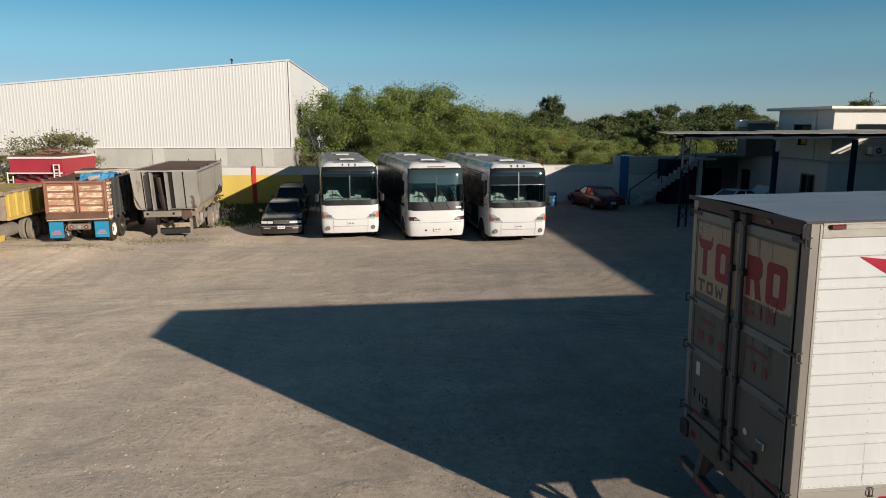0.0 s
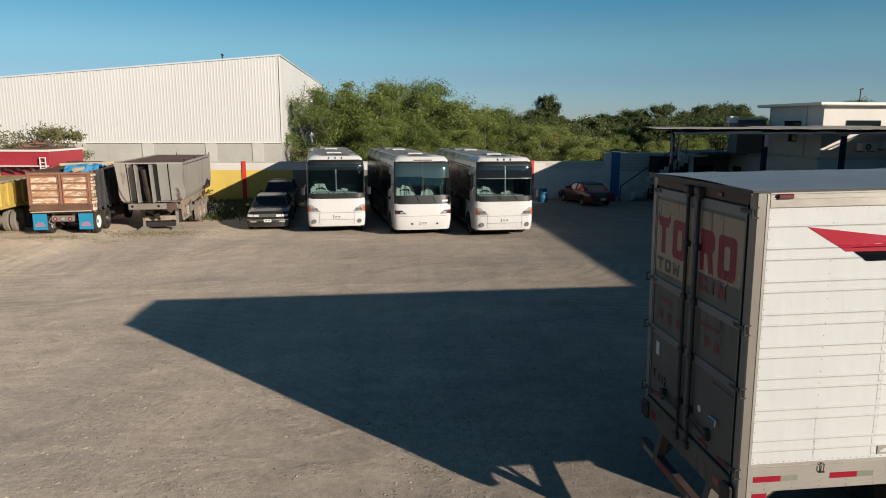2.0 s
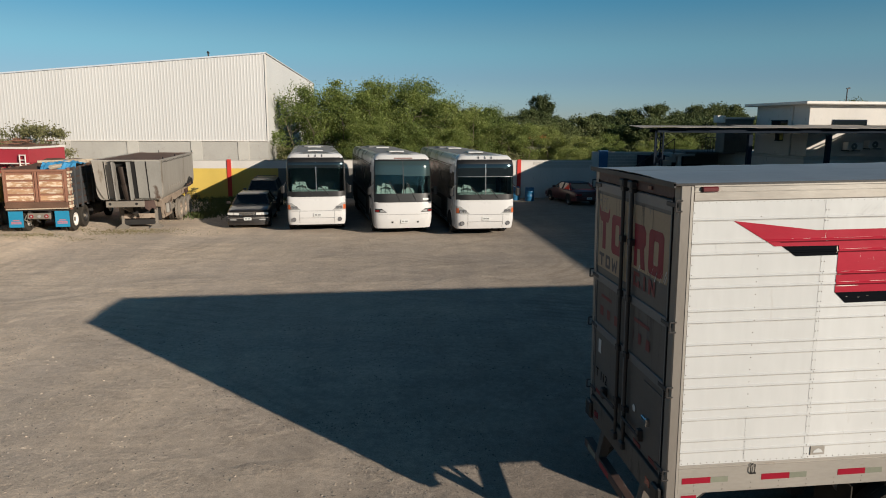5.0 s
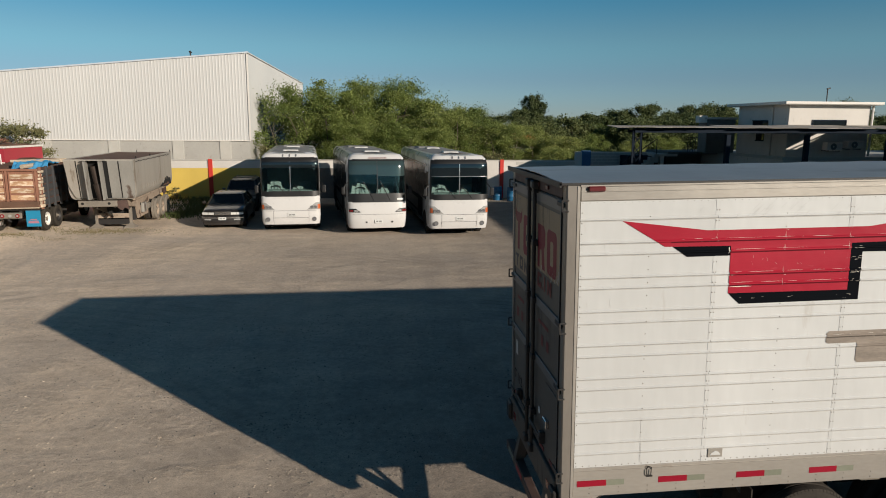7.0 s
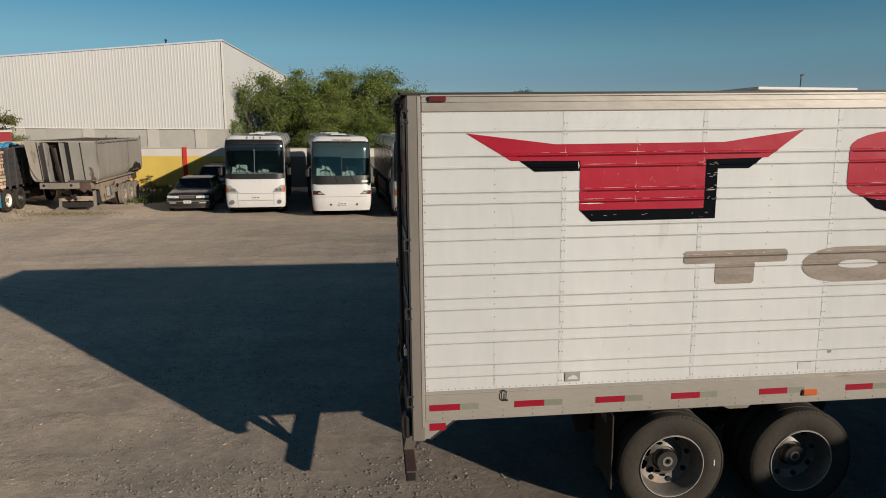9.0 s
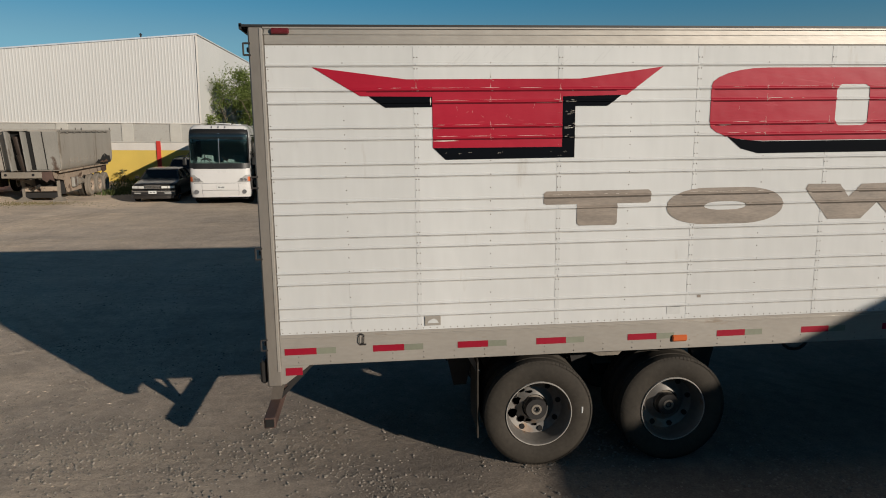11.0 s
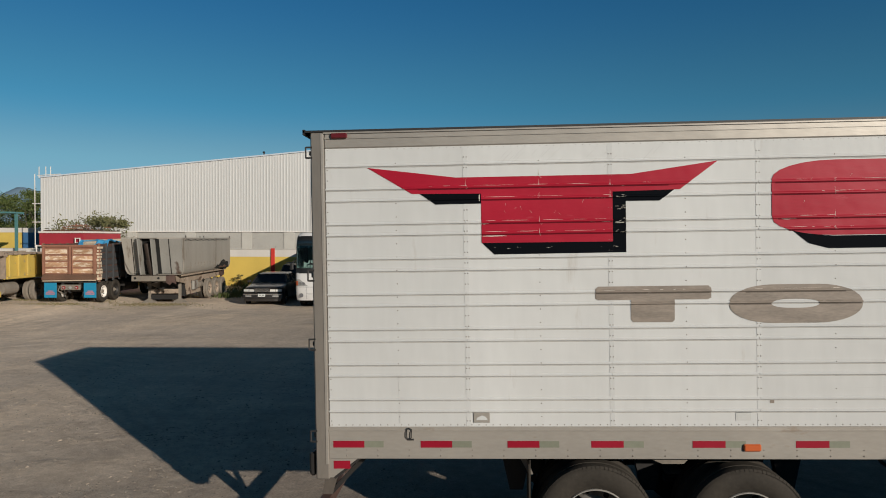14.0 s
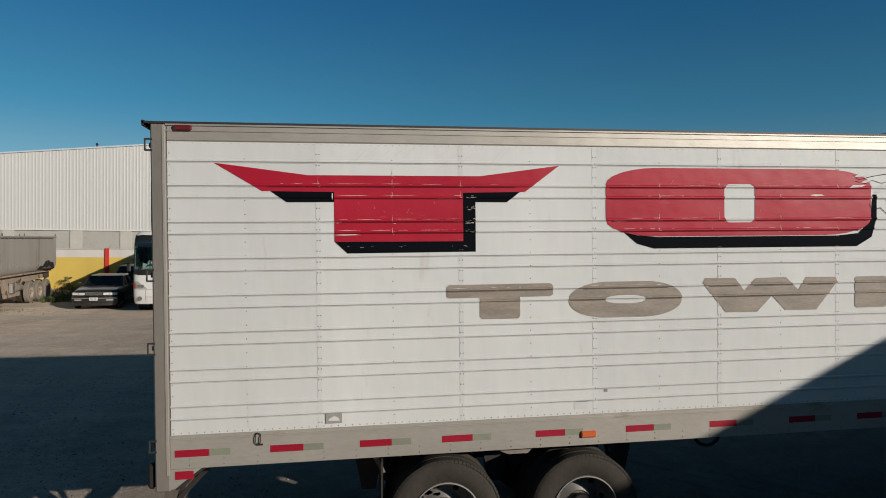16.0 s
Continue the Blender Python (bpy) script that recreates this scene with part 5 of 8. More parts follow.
    low = [(4.42, 2.165), (4.62, 2.0), (4.80, 1.95), (7.1, 1.95), (7.28, 2.05), (7.34, 2.25), (7.34, 2.5), (7.29, 2.5), (7.27, 2.25), (7.12, 2.09), (6.86, 2.066), (4.84, 2.066), (4.62, 2.085), (4.47, 2.135)]
    part("black_shape", sign([low], 0.0038), BLACK_PAINT, t)
    # second row in faded taupe
    part("taupe_shape", sign([[(2.673, 1.508), (2.673, 1.598), (2.70, 1.621), (3.712, 1.621), (3.738, 1.598), (3.738, 1.508), (3.71, 1.493), (3.403, 1.493), (3.403, 1.305), (3.38, 1.282), (3.025, 1.284), (3.001, 1.308), (3.001, 1.493), (2.70, 1.493)]]), TAUPE_PAINT, t, "faded taupe letter shape")
    part("taupe_shape", sign(ring(rounded(3.901, 5.102, 1.266, 1.624, 0.40, 0.17, 8), rounded(4.285, 4.715, 1.405, 1.488, 0.18, 0.036, 8))), TAUPE_PAINT, t)
    part("taupe_shape", sign([[(5.358, 1.642), (5.692, 1.636), (5.795, 1.505), (5.925, 1.632), (6.269, 1.638), (6.413, 1.503), (6.503, 1.634), (6.849, 1.629), (6.87, 1.583), (6.622, 1.288), (6.262, 1.292), (6.109, 1.447), (5.94, 1.28), (5.587, 1.285), (5.331, 1.59)]]), TAUPE_PAINT, t)
    part("taupe_shape", sign([rounded(7.078, 7.458, 1.297, 1.629, 0.03, 0.03)]), TAUPE_PAINT, t)
    # torn white vinyl at the ring's end
    rng = random.Random(9)
    loops = []
    for k in range(9):
        x, z = 7.0 + 0.09 * k + rng.uniform(-0.05, 0.05), 2.60 + 0.03 * math.sin(k) + rng.uniform(-0.1, 0.08)
        loops.append([(x, z), (x + 0.16, z + 0.012), (x + 0.22, z + 0.035), (x + 0.06, z + 0.03)])
    part("torn_vinyl", sign(loops, 0.0055), WHITE_PANEL, t, "torn white vinyl")
    # dark torn edges of the peeling vinyl
    def torn(pts, w):
        out = []
        for (xa, za), (xb, zb) in zip(pts, pts[1:]):
            out.append([(xa, za - w), (xb, zb - w * 0.6), (xb, zb + w * 0.6), (xa, za + w)])
        return out

    for pts, w in (([(7.06, 2.70), (7.12, 2.655), (7.19, 2.67), (7.27, 2.69), (7.36, 2.705), (7.50, 2.725)], 0.004), ([(7.08, 2.64), (7.2, 2.615), (7.28, 2.65), (7.4, 2.62), (7.55, 2.66)], 0.003), ([(7.25, 2.39), (7.3, 2.33), (7.38, 2.36), (7.45, 2.30), (7.52, 2.37)], 0.005), ([(7.45, 2.44), (7.56, 2.40), (7.62, 2.47)], 0.004)):
        part("torn_edge", sign(torn(pts, w), 0.0064), BLACK_PAINT, t)
    # thin dark lines under the ridges across the painted shapes
    LINE_RED = mat("dark_red_joint", (0.09, 0.006, 0.012), 0.7, spec=0.1, var=0.2, bump=0.0)
    LINE_TAUPE = mat("dark_brown_joint", (0.085, 0.07, 0.058), 0.8, var=0.2, bump=0.0)
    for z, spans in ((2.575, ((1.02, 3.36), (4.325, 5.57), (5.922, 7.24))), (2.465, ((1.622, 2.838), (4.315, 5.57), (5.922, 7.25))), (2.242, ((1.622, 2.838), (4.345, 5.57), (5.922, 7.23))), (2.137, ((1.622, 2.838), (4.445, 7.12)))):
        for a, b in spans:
            part("ridge_joint", boxes((a, b, -0.0062, -0.0040, BASE + z - 0.0210, BASE + z - 0.0130)), LINE_RED, t)
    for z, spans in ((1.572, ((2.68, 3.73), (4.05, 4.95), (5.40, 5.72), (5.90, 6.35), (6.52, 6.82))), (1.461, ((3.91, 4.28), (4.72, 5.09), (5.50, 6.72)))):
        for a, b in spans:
            part("ridge_joint", boxes((a, b, -0.0062, -0.0040, BASE + z - 0.0215, BASE + z - 0.0140)), LINE_TAUPE, t)
    # chipped paint along the ridges
    rng = random.Random(21)
    loops = []

    def chip(x, z, l, h):
        loops.append([(x, z), (x + l * 0.4, z - h * 0.5), (x + l, z - h * 0.1), (x + l * 0.8, z + h * 0.45), (x + l * 0.3, z + h * 0.5)])

    # thin bared lines along the lips of the ridges, broken into long and short runs
    for x0, x1, rows in ((1.62, 2.83, ((2.465, 0.55), (2.242, 0.9), (2.137, 0.9))), (1.05, 3.2, ((2.575, 0.75),)), (4.45, 7.1, ((2.575, 0.6), (2.465, 0.5), (2.242, 0.7), (2.137, 0.55))), (2.70, 3.70, ((1.572, 0.85),)), (4.1, 4.9, ((1.572, 0.6),)), (5.55, 6.65, ((1.461, 0.4),))):
        for z, share in rows:
            for off in (0.0145, -0.0145):
                x = x0 + rng.uniform(0, 0.1)
                while x < x1 - 0.05:
                    l = min(rng.choice((0.03, 0.08, 0.16, 0.30, 0.45)) * rng.uniform(0.7, 1.3), x1 - x)
                    if rng.random() < share * (1.0 if off > 0 else 0.35):
                        chip(x, z + off + rng.uniform(-0.0015, 0.0015), l, rng.uniform(0.0014, 0.0036))
                    x += l + rng.uniform(0.01, 0.10)
    for col, rows in ((2.16, (2.67, 2.575, 2.46, 2.232, 2.13)), (1.47, (2.575,)), (2.82, (2.575, 2.46)), (4.86, (2.575, 2.46, 2.232, 2.13)), (5.52, (2.575, 2.232)), (6.21, (2.46, 2.232, 2.13)), (6.87, (2.575, 2.13))):
        for z in rows:               # star cracks where a rivet row crosses a ridge
            for k in range(3):
                chip(col + rng.uniform(-0.02, 0.02), z + rng.uniform(-0.02, 0.02), rng.uniform(0.006, 0.02), rng.uniform(0.0015, 0.004))
            zz = z + rng.uniform(-0.01, 0.02)
            loops.append([(col - 0.002, zz), (col + 0.002, zz), (col + 0.0015, zz + rng.uniform(0.03, 0.07)), (col - 0.0005, zz + 0.03)])
    for k in range(16):              # fine scratches on the faces
        x, z = (rng.uniform(1.65, 2.8), rng.uniform(2.27, 2.43)) if k < 8 else (rng.uniform(4.5, 7.0), rng.uniform(2.27, 2.7))
        dx, dz = rng.uniform(-0.03, 0.03), rng.uniform(0.01, 0.05)
        loops.append([(x, z), (x + 0.0014, z), (x + dx + 0.0007, z + dz), (x + dx, z + dz)])
    for x, z, l, h in ((1.603, 2.225, 0.10, 0.012), (1.603, 2.11, 0.26, 0.010), (4.33, 2.225, 0.22, 0.012), (6.55, 2.49, 0.17, 0.02), (1.595, 2.47, 0.012, 0.07)):
        chip(x, z, l, h)
    for k in range(22):             # chips on the black shadow strips, thickest at the ridges
        z = rng.choice((2.46, 2.232, 2.13, 2.232, 2.13, 2.36)) + rng.gauss(0, 0.012)
        chip(rng.uniform(2.855, 2.955), z, rng.uniform(0.012, 0.07), rng.uniform(0.002, 0.006))
    for k in range(8):
        chip(rng.uniform(1.7, 2.9), 1.998 + rng.uniform(-0.01, 0.004), rng.uniform(0.01, 0.05), rng.uniform(0.001, 0.003))
    o = part("paint_chips", sign(loops, 0.0056), TORN, t)
    tagged(o, kind="stuff")
    # long faint scuffs and a drip line on the white skin
    loops = []
    for x, z, l, sl in ((4.9, 0.66, 0.4, 0.02), (4.05, 0.88, 0.55, 0.03)):
        dx, dz = l / math.hypot(1, sl), l * sl / math.hypot(1, sl)
        loops.append([(x, z), (x + 0.012, z - 0.004), (x + dx + 0.008, z + dz), (x + dx, z + dz + 0.004)])
    loops.append([(0.805, 0.34), (0.811, 0.34), (0.811, 0.82), (0.807, 0.82)])
    loops.append([(0.812, 0.34), (0.828, 0.34), (0.818, 0.56)])
    rng = random.Random(33)
    for k in range(34):              # faint slanting rubs near the top, drips below the corner
        if k < 26:
            x, z, l, sl = rng.gauss(2.35, 0.42), rng.uniform(2.74, 2.88), rng.uniform(0.05, 0.16), rng.uniform(0.7, 1.1)
        else:
            x, z, l, sl = rng.gauss(0.42, 0.1), rng.uniform(2.0, 2.7), rng.uniform(0.1, 0.4), -rng.uniform(4, 9)
            l *= 0.8
        dx, dz = l / math.hypot(1, sl), l * sl / math.hypot(1, sl)
        w = rng.uniform(0.002, 0.006) if k < 26 else rng.uniform(0.001, 0.003)
        loops.append([(x, z), (x + w, z - 0.002), (x + dx + w * 0.6, z + dz), (x + dx, z + dz + 0.003)])
    o = part("scuffing", sign(loops, 0.0016), STREAK, t)
    tagged(o, kind="stuff")
    # under-run guard with slanted struts and braces
    g = part("underrun_guard", boxes((-0.07, 0.04, 0.03, WIDE - 0.03, 0.455, 0.565), bevel=0.008), RUST_DARK, t, "dusty steel under-run guard")
    for i, y in enumerate((0.14, 0.62, 1.45, 1.94)):
        part("guard_tape", boxes((-0.074, -0.071, y, y + 0.32, 0.475, 0.545)), TAPE_RED if i % 2 == 0 else TAPE_WHITE, g)
    for y in (0.50, WIDE - 0.62):
        part("guard_strut", prism([(0.0, BASE - 0.2), (0.13, BASE - 0.2), (0.04, 0.565), (-0.07, 0.565)], "y", y, y + 0.12), GRIMY_STEEL, g)
        part("guard_brace", prism([(0.50, BASE), (0.56, BASE), (0.04, 0.56), (-0.02, 0.56)], "y", y + 0.02, y + 0.08), DARK_STEEL, g)
    part("guard_end", boxes((-0.055, 0.025, 0.024, 0.03, 0.47, 0.55)), HOLE, g)
    # bogie
    def zw(x):
        return 0.535 - 0.0175 * x

    for x in (2.645, 4.045):
        for y in (0.075, 0.44):
            wheel(t, x, y, zw(x) + 0.004, 0.555, 0.30, 0.330, 0.185 if y < 0.2 else 0.05, n=48, lugs=84 if y < 0.2 else 0, flakes=y < 0.2 and x < 3)
        for y in (WIDE - 0.125, WIDE - 0.46):
            wheel(t, x, y, zw(x), 0.53, 0.27, 0.295, 0.11 if y > WIDE - 0.2 else 0.05, side=1)
        part("axle", rods(((x, 0.3, zw(x)), (x, WIDE - 0.3, zw(x)), 0.075)), DARK_STEEL, t)
    for y in (0.78, WIDE - 0.86):
        part("bogie_rail", boxes((1.7, 5.4, y, y + 0.08, BASE - 0.16, BASE + 0.06)), DARK_STEEL, t)
        for x in (1.95, 3.33, 4.75):
            part("spring_hanger", prism([(x - 0.16, BASE - 0.16), (x + 0.16, BASE - 0.16), (x + 0.07, 0.52), (x - 0.07, 0.52)], "y", y - 0.01, y + 0.09), DARK_STEEL, t)
        for x in (2.62, 4.05):
            part("leaf_spring", boxes((x - 0.55, x + 0.55, y, y + 0.08, 0.60, 0.66)), DARK_STEEL, t)
    for y in (0.02, WIDE - 0.62):
        f = part("mudflap", prism([(2.03, y), (2.044, y), (2.072, y + 0.3), (2.064, y + 0.6), (2.05, y + 0.6), (2.058, y + 0.3)], "z", 0.24, BASE - 0.06), RUBBER, t)
        part("flap_bracket", prism([(1.92, BASE), (1.99, BASE), (2.09, BASE - 0.24), (2.05, BASE - 0.24)], "y", y + 0.24, y + 0.28), ALU_POST, f)
    part("cross_members", boxes(*[(0.4 + 0.61 * i, 0.47 + 0.61 * i, 0.06, WIDE - 0.06, BASE + 0.0, BASE + 0.1) for i in range(23)]), DARK_STEEL, t)
    part("step_plate", prism([(3.12, BASE), (3.58, BASE), (3.50, BASE - 0.08), (3.30, BASE - 0.08)], "y", 0.10, 0.13), DUST_STEEL, t)
    for y in (0.45, WIDE - 0.55):
        part("landing_leg", boxes((11.2, 11.32, y, y + 0.12, 0.03 - 0.0175 * 11.2, BASE), (11.08, 11.44, y - 0.1, y + 0.22, -0.0175 * 11.2, 0.03 - 0.0175 * 11.2)), DUST_STEEL, t)
    hose = bmesh.new()
    p = [(5.55 + 0.16 * math.cos(a), 0.3, BASE - 0.02 - 0.16 * abs(math.sin(a))) for a in [math.pi * i / 8 for i in range(9)]]
    for a, b in zip(p, p[1:]):
        rod(hose, a, b, 0.018, n=6)
    part("air_hose", hose, DARK_STEEL, t)
    return t


trailer()
# ---- the coaches ----
def coach(m, label, style):
    b = thing("coach", m, label, "bus", "parked white coaches")
    HW, LEN, D = 1.28, 12.2, 0.42

    def hw(z):
        if z < 0.6:
            return HW - 0.05 * (0.6 - z) / 0.3
        if z < 2.7:
            return HW - 0.012 * max(0, z - 1.6)
        k = min(1.0, (z - 2.7) / 0.8)
        return (HW - 0.013) - 0.13 * k ** 3.0 - 0.10 * max(0, k - 0.8) / 0.2

    def fy(z):
        if style == "curved":
            s = 0.10 * max(0, z - 1.0) ** 1.15
        else:
            s = 0.055 * max(0, z - 1.1)
        if z > 3.0:
            s += 1.1 * (z - 3.0) ** 1.9
        if z < 0.75:
            s += 0.10 * ((0.75 - z) / 0.4) ** 1.5
        return s

    p = 4.0 if style == "curved" else 5.0

    def front(u, z, off=0.0):
        """A point of the rounded front: u runs from -1 to 1 over the width."""
        a = min(1.0, abs(u))
        y = fy(z) + D * (1 - (1 - a ** p) ** (1 / p)) - off
        return Vector((u * hw(z) * (1 + (0.004 if a > 0.9 and off else 0)), y, z))

    us = [-1, -0.995, -0.975, -0.94, -0.88, -0.8, -0.65, -0.45, -0.2, 0, 0.2, 0.45, 0.65, 0.8, 0.88, 0.94, 0.975, 0.995, 1]
    zs = [0.36 if style != "curved" else 0.29, 0.5, 0.75, 1.0, 1.25, 1.5, 1.8, 2.2, 2.6, 2.8, 2.95, 3.05, 3.15, 3.25, 3.32, 3.38, 3.43, 3.46]
    w0, w1 = (1.62, 3.29) if style != "curved" else (1.45, 3.25)

    def rim(z):
        pts = [front(u, z) for u in us]
        h = hw(z)
        return pts + [Vector((h, 3.0, z)), Vector((h, LEN - 0.25, z)), Vector((h - 0.2, LEN, z)), Vector((-h + 0.2, LEN, z)), Vector((-h, LEN - 0.25, z)), Vector((-h, 3.0, z))]

    # shell, open where the windscreen sits
    bm = bmesh.new()
    rows = [[bm.verts.new(q) for q in rim(z)] for z in sorted(set(zs + [w0, w1]))]
    zz = sorted(set(zs + [w0, w1]))
    k = len(rows[0])
    for r in range(len(rows) - 1):
        for i in range(k):
            j = (i + 1) % k
            if w0 - 0.01 <= zz[r] and zz[r + 1] <= w1 + 0.01 and 2 <= i < len(us) - 3:
                continue
            bm.faces.new((rows[r][i], rows[r][j], rows[r + 1][j], rows[r + 1][i]))
    top = bm.verts.new((0, LEN / 2, 3.52))
    for i in range(k):
        bm.faces.new((rows[-1][i], rows[-1][(i + 1) % k], top))
    bm.faces.new(rows[0][::-1])
    bmesh.ops.recalc_face_normals(bm, faces=bm.faces[:])
    part("body", bm, BUS_WHITE, b, smooth=True)

    def patch(name, u0, u1, z0, z1, material, off=0.012, thick=0.012, nu=14, nz=5, parent=None, label="", shrink=None):
        rows = []
        for i in range(nz + 1):
            z = z0 + (z1 - z0) * i / nz
            a, c = u0, u1
            if shrink:
                a, c = shrink(u0, u1, i / nz)
            rows.append([front(a + (c - a) * j / nu, z, off) for j in range(nu + 1)])
        return part(name, sheet(rows, thick, (0, 1, 0)), material, parent or b, label, smooth=True)

    # windscreen: two panes in a black surround with a centre bar
    lo, hi = (w0 + 0.22, 3.12) if style != "curved" else (w0 + 0.36, 3.20)
    patch("windscreen_surround", -0.985, 0.985, w0 - 0.02, lo, BUS_BLACK, 0.014)
    patch("windscreen_surround", -0.985, 0.985, hi, w1 + 0.02, BUS_BLACK, 0.014)
    for s in (-1, 1):
        patch("windscreen_surround", min(s * 0.985, s * 0.945), max(s * 0.985, s * 0.945), lo, hi, BUS_BLACK, 0.014, nu=3)
    pl = patch("windscreen_pane", -0.945, -0.012, lo, hi, SHIELD, 0.008, 0.006)
    pr = patch("windscreen_pane", 0.012, 0.945, lo, hi, SHIELD, 0.008, 0.006)
    for q in (pl, pr):
        q.visible_shadow = False
    patch("centre_bar", -0.014, 0.014, lo, hi, CHROME if style != "curved" else BUS_BLACK, 0.02, nu=2)
    if style == "split":
        patch("visor_glass", -0.945, -0.012, 2.60, hi, DARK_GLASS, 0.016, 0.004)
        patch("visor_glass", 0.012, 0.945, 2.60, hi, DARK_GLASS, 0.016, 0.004)
        patch("cross_bar", -0.945, 0.945, 2.58, 2.605, CHROME, 0.022)
    elif style == "plain":
        patch("visor_glass", -0.945, 0.945, 2.86, hi, DARK_GLASS, 0.016, 0.004)
    else:
        patch("visor_glass", -0.945, -0.012, 2.62, hi, SMOKED, 0.016, 0.004)
        patch("visor_glass", 0.012, 0.945, 2.55, hi, SMOKED, 0.016, 0.004)
    # what shows behind the screen
    part("dashboard", boxes((-1.08, 1.08, fy(1.6) + 0.42, fy(1.6) + 0.95, 1.3, w0 + 0.22), bevel=0.05), INSIDE, b)
    part("cabin_lining", boxes((-1.2, 1.2, 0.9, 4.2, 0.9, 0.95), (-1.12, 1.12, 1.0, 4.2, 3.18, 3.22)), INSIDE, b)
    part("cabin_wall", boxes((-1.13, 1.13, 2.9, 2.95, 0.96, 3.17)), CABIN_BACK, b)
    for x in (-0.72, 0.62):
        st = part("front_seat", boxes((x - 0.26, x + 0.26, 1.35, 1.85, 1.25, 1.4), (x - 0.26, x + 0.26, 1.78, 1.92, 1.4, 2.12), bevel=0.05), SEAT, b)
    for x, w, h in ((-0.62, 0.44, 0.52), (0.42, 0.36, 0.30)):
        part("sun_shade", prism([(x - w, 1.66), (x - w * 0.94, 1.70 + h * 0.75), (x - w * 0.5, 1.70 + h * 0.62), (x - w * 0.38, 1.70 + h * 0.95), (x + w * 0.35, 1.70 + h * 0.80), (x + w * 0.55, 1.70 + h * 0.40), (x + w * 0.80, 1.74 + h * 0.22), (x + w, 1.66)], "y", 1.02, 1.05), SEAT, b, "pale folded windscreen shade")
        part("shade_fold", rods(((x - w * 0.55, 1.0, 1.68), (x - w * 0.50, 1.0, 1.68 + h * 0.6), 0.012), ((x + w * 0.1, 1.0, 1.68), (x + w * 0.05, 1.0, 1.68 + h * 0.8), 0.012), n=5), INSIDE, b)
    part("steering_wheel", lathe([(0.20, -0.02), (0.235, 0), (0.20, 0.02), (0.18, 0)], 20), DARK_STEEL, b, m=pose(-0.66, 1.05, 1.9, 55, 0, 0))
    # lower front: bumper joints, lamps, plate
    if style == "curved":
        for s in (-1, 1):
            a, c = sorted((s * 0.97, s * 0.58))
            lm = patch("headlamp", a, c, 1.0, 1.16, BUS_BLACK, 0.012, nu=6, nz=2, shrink=(lambda u0, u1, k, s=s: (u0, u1 - 0.16 * k) if s < 0 else (u0 + 0.16 * k, u1)))
            a2, c2 = sorted((s * 0.97, s * 0.84))
            patch("indicator", a2, c2, 1.04, 1.10, LAMP_RED, 0.022, nu=3, nz=2, parent=lm)
            a3, c3 = sorted((s * 0.80, s * 0.66))
            patch("reflector", a3, c3, 1.03, 1.10, LAMP_CLEAR, 0.022, nu=3, nz=2, parent=lm)
        patch("bumper_joint", -0.98, 0.98, 0.90, 0.912, BUS_GREY, 0.004, nz=1)
        part("brow_lamp", sheet([[front(-0.30 + 0.66 * j / 8 + 0.0, z, 0.02) for j in range(9)] for z in (3.30, 3.335)], 0.02, (0, 1, 0)), DULL_RED, b, "red strip over the windscreen")
        patch("tow_eye", -0.42, -0.36, 0.53, 0.60, HOLE, 0.006, nu=2, nz=1)
        patch("tow_eye", 0.46, 0.52, 0.53, 0.60, HOLE, 0.006, nu=2, nz=1)
        patch("permit_sticker", 0.66, 0.9, 1.52, 1.60, PLATE, 0.02, nu=3, nz=1)
    else:
        for s in (-1, 1):
            a, c = sorted((s * 0.985, s * 0.54))
            lm = patch("headlamp", a, c, 1.02, 1.33, LAMP_CLEAR, 0.010, nu=6, nz=3, shrink=(lambda u0, u1, k, s=s: (u0, u1 - 0.30 * k) if s < 0 else (u0 + 0.30 * k, u1)))
            a2, c2 = sorted((s * 0.985, s * 0.90))
            patch("indicator", a2, c2, 1.05, 1.25, LAMP_AMBER, 0.018, nu=3, nz=3, parent=lm)
            for u in (0.82, 0.70):
                q = front(s * u, 1.13, 0.03)
                part("lamp_bowl", lathe([(0, 0.0), (0.045, 0.0), (0.065, -0.010), (0.07, 0.0), (0.07, 0.02), (0, 0.02)], 16), BUS_GREY, lm, m=Matrix.Translation(q))
            q = front(s * 0.78, 0.60, 0.02)
            part("fog_lamp", lathe([(0, 0.0), (0.07, 0.0), (0.085, -0.010), (0.095, 0.0), (0.095, 0.02), (0, 0.02)], 16), BUS_GREY, b, m=Matrix.Translation(q))
            a3, c3 = sorted((s * 0.605, s * 0.595))
            patch("bumper_joint", a3, c3, 0.42, 0.98, BUS_GREY, 0.004, nu=1, nz=3)
        patch("bumper_joint", -0.98, 0.98, 0.97, 0.985, BUS_GREY, 0.004, nz=1)
        patch("bumper_joint", -0.6, 0.6, 0.66, 0.672, BUS_GREY, 0.004, nz=1)
        rm = bmesh.new()
        for x in (-0.28, 0.0, 0.28):
            rod(rm, (x, fy(3.34) - 0.04, 3.35), (x, fy(3.42) - 0.02, 3.43), 0.018, n=8)
        part("roof_marker", rm, BUS_GREY, b)
    zp = 0.80 if style != "curved" else 0.60
    pq = front(0.02, zp, 0.02)
    pt = part("number_plate", boxes((-0.17, 0.17, -0.01, 0.01, -0.075, 0.075), bevel=0.004), PLATE, b, m=Matrix.Translation(pq))
    part("plate_bars", boxes((-0.12, -0.02, -0.013, -0.0105, -0.03, 0.03), (0.01, 0.13, -0.013, -0.0105, -0.03, 0.03)), PLATE_INK, pt)
